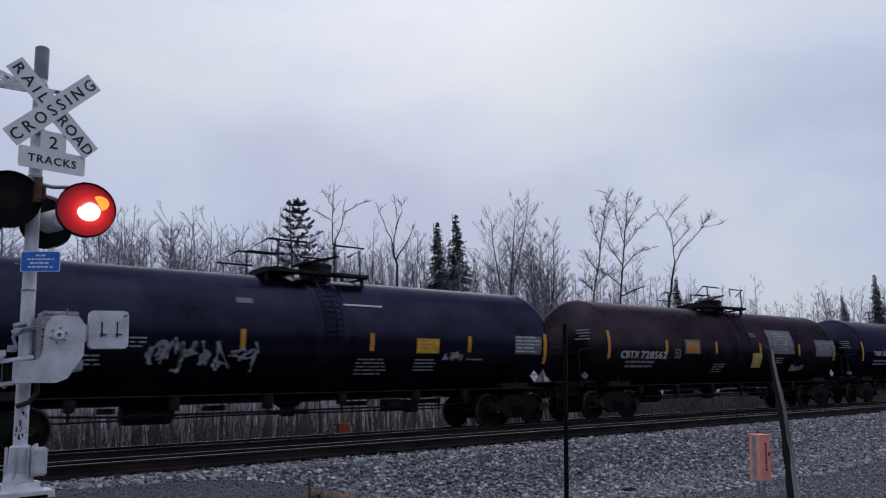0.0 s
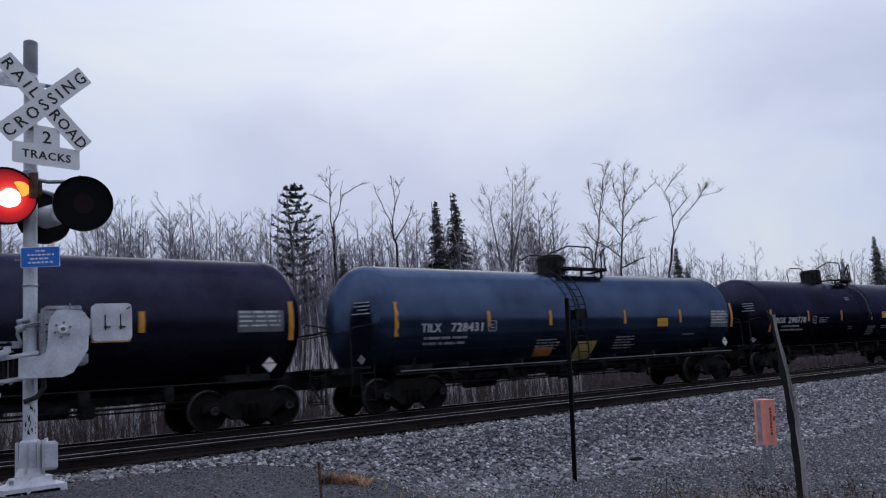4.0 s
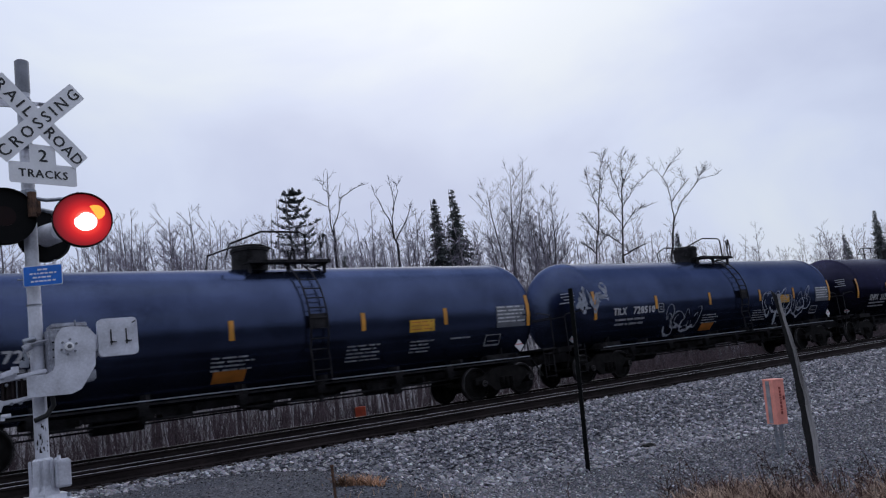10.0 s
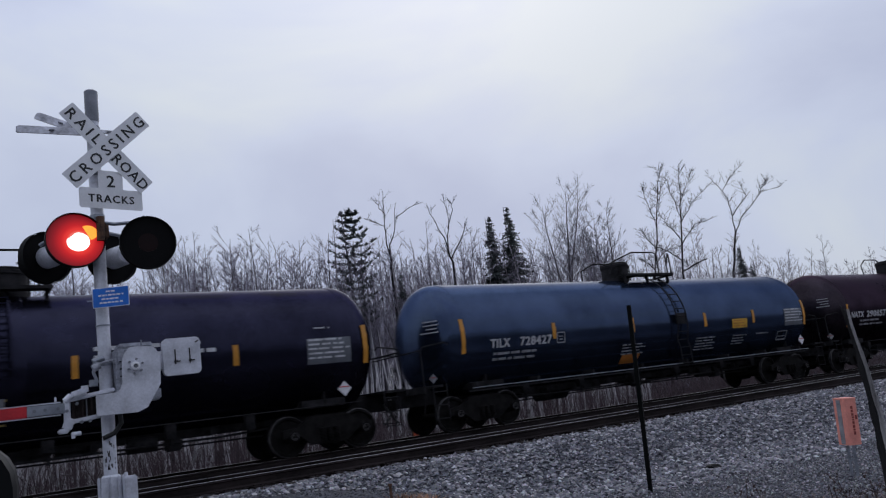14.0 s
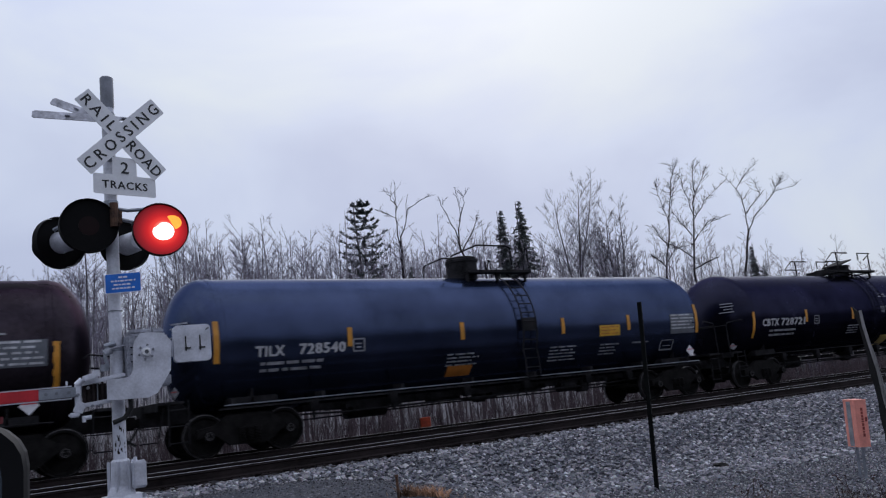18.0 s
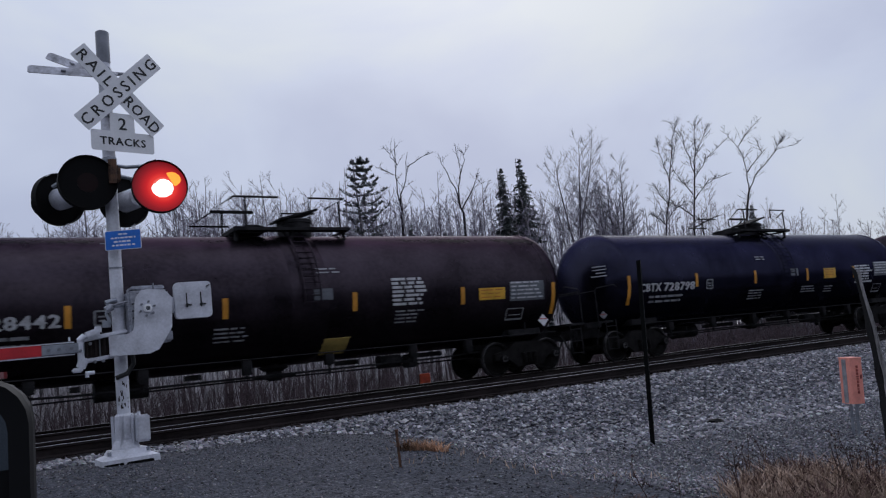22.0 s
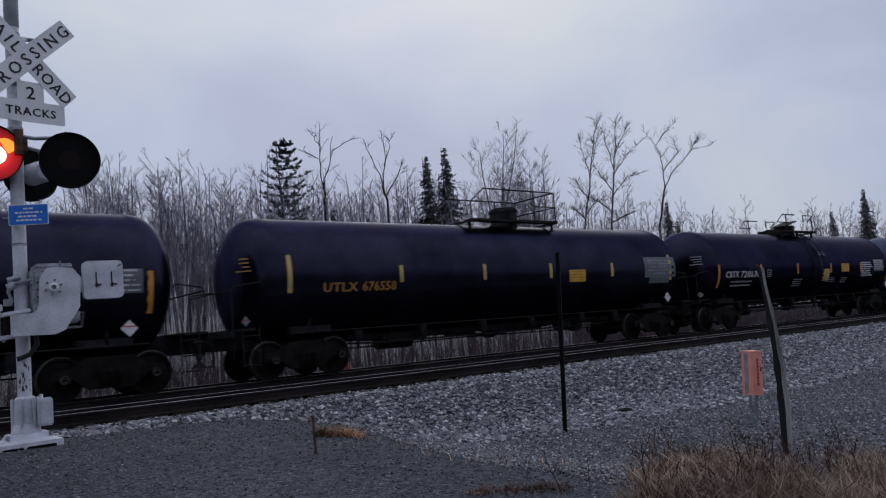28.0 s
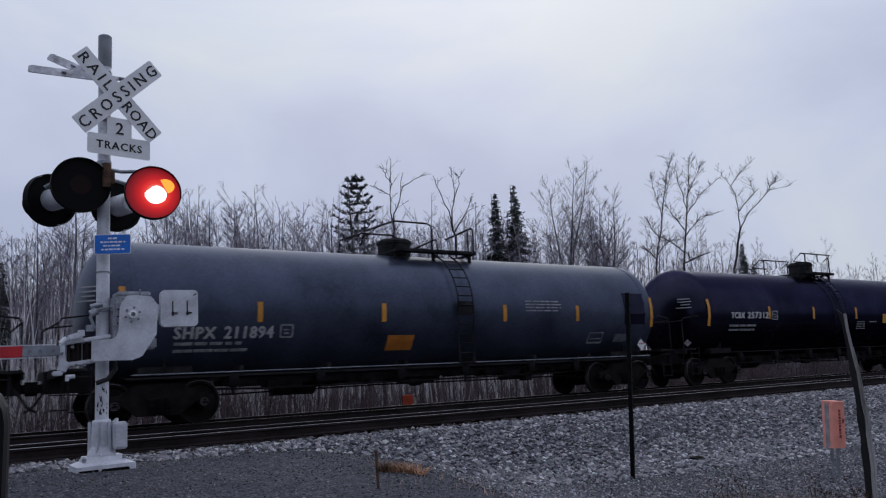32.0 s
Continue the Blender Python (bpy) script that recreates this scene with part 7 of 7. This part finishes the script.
def build_posts():
    p = put("steel_post", 7.78, 7.31, "thin dark steel fence post standing in the ballast", "post", lean=(2.6, 1.8))
    bm = bmesh.new()
    pts = [(-0.034, -0.006), (0.034, -0.006), (0.034, 0.006), (0.006, 0.006), (0.006, 0.05), (-0.006, 0.05), (-0.006, 0.006), (-0.034, 0.006)]
    extrude_outline(bm, pts, yaw(35), 2.46)
    part("post_bar", bm, M["post_dark"], p)
    for k in range(22):
        bm = bmesh.new()
        box(bm, (0, -0.010, 0.3 + 0.095 * k), (0.018, 0.012, 0.022), yaw(35))
        part("stud", bm, M["post_dark"], p)
    w = put("wooden_post", 7.30, 3.97, "weathered split wooden post, painted dark in shade and pale at its lit edge", "post", turn=-61, lean=(1.25, -1.9))
    rng = random.Random(4)
    for name, outline, mat, lab in (("post_shaft", [(-0.050, -0.030), (0.004, -0.042), (0.020, -0.020), (0.014, 0.036), (-0.038, 0.034)], M["old_wood_dark"], "wood painted dark for the shaded side"), ("split_face", [(0.006, -0.046), (0.042, -0.034), (0.050, 0.010), (0.022, 0.018)], M["old_wood"], "pale weathered split face")):
        bm = bmesh.new()
        rings = []
        for k in range(15):
            z = -0.15 + 2.0 * k / 14
            q = 1.0 - 0.40 * smooth01((z - 0.55) / 1.35)
            bow = 0.035 * math.sin(1.7 * z) + 0.006 * rng.gauss(0, 1)
            rings.append([bm.verts.new((u * q * (1 + 0.05 * rng.gauss(0, 1)) + bow, v * q, z + (0.05 * (u < 0) if k == 14 else 0))) for u, v in outline])
        n = len(outline)
        for p0, p1 in zip(rings, rings[1:]):
            for i in range(n):
                bm.faces.new((p0[i], p0[(i + 1) % n], p1[(i + 1) % n], p1[i]))
        bm.faces.new(rings[0][::-1])
        bm.faces.new(rings[-1])
        part(name, bm, mat, w, lab)
    o = put("cable_marker", 9.21, 5.40, "orange plastic cable marker on a galvanised post", "marker", turn=-15, lean=(1.9, 3.5))
    bm = bmesh.new()
    for c in (-0.03, 0.03):
        extrude_outline(bm, [(c - 0.016, -0.02), (c + 0.016, -0.02), (c + 0.016, 0.02), (c + 0.008, 0.02), (c + 0.008, -0.012), (c - 0.008, -0.012), (c - 0.008, 0.02), (c - 0.016, 0.02)], yaw(-45), 0.55)
    box(bm, (0, 0, 0.2), (0.09, 0.012, 0.03), yaw(-45))
    part("marker_post", bm, M["galv"], o)
    bm = bmesh.new()
    extrude_outline(bm, rounded(0.182, 0.182, 0.016, 3), Matrix.Translation((0, 0, 0.38)), 0.545)
    part("orange_case", bm, M["orange_plastic"], o)
    bm = bmesh.new()
    extrude_outline(bm, rounded(0.19, 0.19, 0.02, 3), Matrix.Translation((0, 0, 0.915)), 0.018)
    part("case_top", bm, M["orange_plastic"], o)
    bm = bmesh.new()
    box(bm, (-0.094, 0.005, 0.65), (0.006, 0.06, 0.52))
    part("seam", bm, M["letter_dim"], o, "pale grey seam strip")
    bm = bmesh.new()
    z = 0.50
    while z < 0.82:
        h = rng.uniform(0.015, 0.04)
        box(bm, (0.002, -0.093, z + h / 2), (0.03, 0.003, h))
        z += h + 0.010
    box(bm, (0.055, -0.093, 0.70), (0.03, 0.003, 0.05))
    part("marker_writing", bm, M["marker_ink"], o)["kind"] = "stuff"
    s = put("iron_stake", 3.42, 6.28, "short rusty iron stake in the gravel", "stake")
    bm = bmesh.new()
    rod(bm, (0, 0, -0.1), (-0.012, 0.0, 0.33), 0.013, seg=7)
    rod(bm, (-0.012, 0, 0.315), (-0.012, 0.0, 0.335), 0.017, seg=7)
    part("stake_bar", bm, M["rust"], s)
    b = put("marker_block", 11.9, 19.85, "small red-orange painted block behind the train", "marker block", turn=-35)
    bm = bmesh.new()
    box(bm, (0, 0, 0.24), (0.30, 0.20, 0.48), bevel=0.012)
    part("block_face", bm, M["orange_block"], b)
    bm = bmesh.new()
    box(bm, (-0.17, 0.0, 0.24), (0.03, 0.21, 0.46))
    part("block_side", bm, M["rust"], b)
    r = put("dark_stone", 10.2, 8.2, "flat dark stone lying on the ballast", "stone", turn=-20)
    bm = bmesh.new()
    bmesh.ops.create_icosphere(bm, subdivisions=2, radius=0.16)
    for v in bm.verts:
        v.co *= 0.8 + 0.5 * noise.noise(v.co * 7)
        v.co.z *= 0.35
        v.co.z += 0.04
    part("stone_body", bm, M["lamp_black"], r)


def grass_mesh(seed, n, rad, h, spread, width=0.006):
    rng = random.Random(seed)
    v, f = [], []
    for k in range(n):
        a, q = rng.uniform(0, 6.28), rad * math.sqrt(rng.random())
        x, y = q * math.cos(a), q * math.sin(a)
        hh = h * rng.uniform(0.4, 1.15)
        dx, dy = rng.gauss(0, spread) * hh, rng.gauss(0, spread) * hh
        t = rng.uniform(0, 6.28)
        wx, wy = width * math.cos(t), width * math.sin(t)
        b = len(v)
        v += [(x - wx, y - wy, 0), (x + wx, y + wy, 0), (x + dx * 0.4 - wx * 0.7, y + dy * 0.4 - wy * 0.7, hh * 0.6), (x + dx * 0.4 + wx * 0.7, y + dy * 0.4 + wy * 0.7, hh * 0.6), (x + dx, y + dy, hh * (1 - 0.25 * abs(dx + dy)))]
        f += [(b, b + 1, b + 3, b + 2), (b + 2, b + 3, b + 4)]
    return v, f


def weed(seed, h):
    """A dead weed: stem, side stalks and seed clumps."""
    rng = random.Random(seed)
    st, cl = Sticks(), Sticks()
    pts = wander(rng, Vector((0, 0, 0)), Vector((rng.gauss(0, 0.1), rng.gauss(0, 0.1), 1)), h, 4, 0.08)
    st.stick(pts, [0.008, 0.008, 0.007, 0.006, 0.004], 4)
    for k in range(9):
        t = rng.uniform(0.35, 1.0)
        j = min(int(t * 4), 3)
        p = pts[j].lerp(pts[j + 1], t * 4 - j)
        q = wander(rng, p, Vector((rng.gauss(0, 0.7), rng.gauss(0, 0.7), 0.6)), h * rng.uniform(0.10, 0.28), 2, 0.15)
        st.stick(q, [0.004, 0.003, 0.002], 3)
        for _ in range(7):
            c = q[-1] + Vector((rng.gauss(0, 0.014), rng.gauss(0, 0.014), rng.gauss(0, 0.014)))
            u = Vector((rng.gauss(0, 1), rng.gauss(0, 1), rng.gauss(0, 1))).normalized() * rng.uniform(0.014, 0.034)
            w = Vector((rng.gauss(0, 1), rng.gauss(0, 1), rng.gauss(0, 1))).normalized() * 0.014
            cl.tri(c - w, c + w, c + u)
    return st, cl


def grass_object(name, spots, mat, label):
    """Grass grown in many spots, one object."""
    V, F = [], []
    for k, (x, y, n, rad, h, spread) in enumerate(spots):
        v, f = grass_mesh(k + 11, n, rad, h, spread)
        b = len(V)
        V += [(x + p[0], y + p[1], ground_height(x + p[0], y + p[1]) - 0.01 + p[2]) for p in v]
        F += [tuple(i + b for i in q) for q in f]
    me = bpy.data.meshes.new(name)
    me.from_pydata(V, [], F)
    me.materials.append(mat)
    tagged(new(name, me), label, "grass", "", "stuff")


def build_plants():
    rng = random.Random(31)
    pale, dark = [], []
    for k in range(420):
        a, r = radians(rng.uniform(51.0, 80)), 7.25 - 2.4 * rng.random() ** 0.8
        r = min(r, 5.9 + 1.3 * smooth01((math.degrees(a) - 50.5) / 8))
        x, y = r * math.sin(a), r * math.cos(a)
        n = noise.noise((x * 1.6, y * 1.6, 3.0)) + 0.6 * noise.noise((x * 4.0, y * 4.0, 7.0))
        lean_dark = 0.12 - 0.5 * smooth01((math.degrees(a) - 52) / 16)
        tall = rng.uniform(0.11, 0.26) + 0.14 * max(0.0, n)
        if n < -0.42:
            continue
        (dark if n * 0.5 + lean_dark + rng.gauss(0, 0.15) > 0.06 else pale).append((x, y, 48, 0.17, tall, 0.55))
    for k in range(80):
        a, r = radians(rng.uniform(52, 80)), rng.uniform(6.9, 8.9)
        (dark if k % 3 else pale).append((r * math.sin(a), r * math.cos(a), 9, 0.22, rng.uniform(0.08, 0.22), 0.4))
    for k in range(7):
        dark.append((3.62 + 0.09 * k, 4.30 - 0.05 * k + 0.04 * (k % 2), 45, 0.08, 0.06, 0.9))
    grass_object("dry_grass", pale, M["dry_grass"], "rough patch of dry tan grass")
    grass_object("dead_growth", dark, M["weed_grass"], "low dark reddish dead growth among dry grass")
    spots = [(3.90 + 0.065 * k, 6.98 - 0.03 * k + rng.uniform(-0.04, 0.04), 70, 0.11, 0.11, 0.8) for k in range(5)]
    grass_object("dead_tuft", spots, M["tuft"], "flattened orange tuft of dead grass")
    spots = [(rng.uniform(3.4, 4.6), rng.uniform(5.4, 7.4), 4, 0.22, 0.07, 0.4) for _ in range(12)]
    spots += [(rng.uniform(4.2, 5.6), rng.uniform(4.4, 5.6), 5, 0.22, 0.08, 0.5) for _ in range(8)]
    grass_object("sparse_grass", spots, M["dry_grass"], "sparse short dry blades in the gravel")
    kinds = []
    for s in range(5):
        st, cl = weed(60 + s, 0.55 + 0.07 * s)
        kinds.append((st.mesh("stalk", M["dry_weed"]), cl.mesh("seed_head", M["dry_weed"], False)))
    spots = [(4.06, 3.92, 0.62), (4.22, 3.80, 0.40), (3.86, 4.08, 0.28)]
    for k in range(75):
        a, r = radians(rng.uniform(51, 79)), rng.uniform(5.4, 7.7)
        spots.append((r * math.sin(a), r * math.cos(a), rng.uniform(0.25, 0.55)))
    for k, (x, y, sc) in enumerate(spots):
        ob = new("dead_weed")
        ob.matrix_basis = Matrix.Translation((x, y, ground_height(x, y))) @ Matrix.Rotation(rng.uniform(0, 6.28), 4, "Z") @ Matrix.Diagonal((sc, sc, sc, 1))
        tagged(ob, "dark dead weed with clumped seed heads", "weed", "dead weeds in the grass")
        for nm, me in zip(("stalk", "seed_head"), kinds[k % 5]):
            o = new(nm, me)
            o.parent = ob
            o["kind"] = "stuff"


def build_vehicle():
    """The wing mirror of the vehicle that the view is taken from, on its door."""
    car = thing("vehicle_door", Matrix.Translation((0.0, 1.05, 0.0)), "dark door of a parked vehicle with its wing mirror", "vehicle")
    m = Matrix.Translation((-0.035, 0.0, 0.665)) @ yaw(-6)
    bm = bmesh.new()
    prof = rounded(0.235, 0.26, 0.055, 5)
    extrude_outline(bm, prof, m @ X90 @ Matrix.Translation((0, 0, -0.10)), 0.10)
    part("mirror_shell", bm, M["mirror_shell"], car)
    bm = bmesh.new()
    ring = rounded(0.235, 0.26, 0.055, 5)
    inner = rounded(0.185, 0.21, 0.04, 5)
    mm = m @ X90
    lo = [bm.verts.new(mm @ Vector((u, v, 0.0))) for u, v in ring]
    hi = [bm.verts.new(mm @ Vector((u * 0.97, v * 0.97, 0.018))) for u, v in ring]
    inn = [bm.verts.new(mm @ Vector((u, v, 0.014))) for u, v in inner]
    dn = [bm.verts.new(mm @ Vector((u, v, 0.002))) for u, v in inner]
    for a, b in ((lo, hi), (hi, inn), (inn, dn)):
        for k in range(len(a)):
            j = (k + 1) % len(a)
            bm.faces.new((a[k], a[j], b[j], b[k]))
    part("mirror_rim", bm, M["mirror_shell"], car, smooth=True)
    bm = bmesh.new()
    extrude_outline(bm, rounded(0.187, 0.212, 0.04, 5), m @ X90 @ Matrix.Rotation(radians(5), 4, "X") @ Matrix.Translation((0, 0, -0.006)), 0.004)
    part("mirror_glass", bm, M["mirror_glass"], car, "silvered mirror glass")
    bm = bmesh.new()
    extrude_outline(bm, rounded(0.18, 0.05, 0.02, 3), m @ Matrix.Translation((0.0, 0.055, 0.128)), 0.008)
    part("mirror_cap", bm, M["mirror_red"], car, "dark red painted cap")
    bm = bmesh.new()
    box(bm, (-0.06, 0.02, 0.47), (0.10, 0.06, 0.16), bevel=0.015)
    part("mirror_arm", bm, M["mirror_shell"], car)
    bm = bmesh.new()
    box(bm, (-0.25, 0.05, 0.04), (0.75, 0.10, 0.72), bevel=0.03)
    box(bm, (-0.25, 0.06, -0.46), (0.70, 0.12, 0.30), bevel=0.02)
    part("door_panel", bm, M["mirror_red"], car)


build_posts()
build_plants()
build_vehicle()


# ---- what moves ----
FLASH_CYCLE, TO_LEFT, TO_RIGHT = 1.0962, 0.49, 1.02  # when the lit lamp changes sides


def train_at(t):
    """Where the head of the train stands at t."""
    for (t0, g0), (t1, g1) in zip(TRAIN, TRAIN[1:]):
        if t <= t1:
            return g0 + (g1 - g0) * (t - t0) / (t1 - t0)
    return TRAIN[-1][1]


def motions():
    for k, c in enumerate(CARS):
        walk(c, [(t, Matrix.Translation((g + CAR * (k + 0.5), FAR_TRACK, 0))) for t, g in TRAIN])
    # wheels roll while their car passes in view
    for k, dx, ax in WHEELSETS:
        def turned(t):
            return Matrix.Translation((dx, 0, 0.457)) @ Matrix.Rotation((train_at(t) - train_at(0)) / 0.457, 4, "Y")
        times = [n / 30 for n in range(0, 961) if -12 < train_at(n / 30) + CAR * (k + 0.5) < 48]
        if times:
            rows = [(t, turned(t)) for t in times]
            if times[0] > 0.02:
                rows = [(0.0, rows[0][1])] + rows
            if times[-1] < 31.98:
                rows.append((32.0, rows[-1][1]))
            walk(ax, rows)
    # the flashers: each face has a glowing and a dark side and swings half a turn
    for face, phase in FLASHERS:
        rows, angle = [], 0.0 if phase == 0 else math.pi
        base = face.matrix_basis.copy()
        rows.append((0.0, base @ Matrix.Rotation(angle, 4, "Z")))
        for t in sorted([TO_LEFT + FLASH_CYCLE * j for j in range(29)] + [TO_RIGHT + FLASH_CYCLE * j for j in range(29)]):
            if t < 31.85:
                t = round(t * 30) / 30
                if abs(t - round(t)) < 0.09 and t < round(t):  # a swing is over, or not begun, on the second
                    t = round(t) - (0.1 if round(t) - t > 0.05 else 0.0)
                for j in range(4):
                    rows.append((t + j / 30, base @ Matrix.Rotation(angle + j * math.pi / 3, 4, "Z")))
                angle += math.pi
        rows.append((32.0, rows[-1][1]))
        walk(face, rows)


motions()
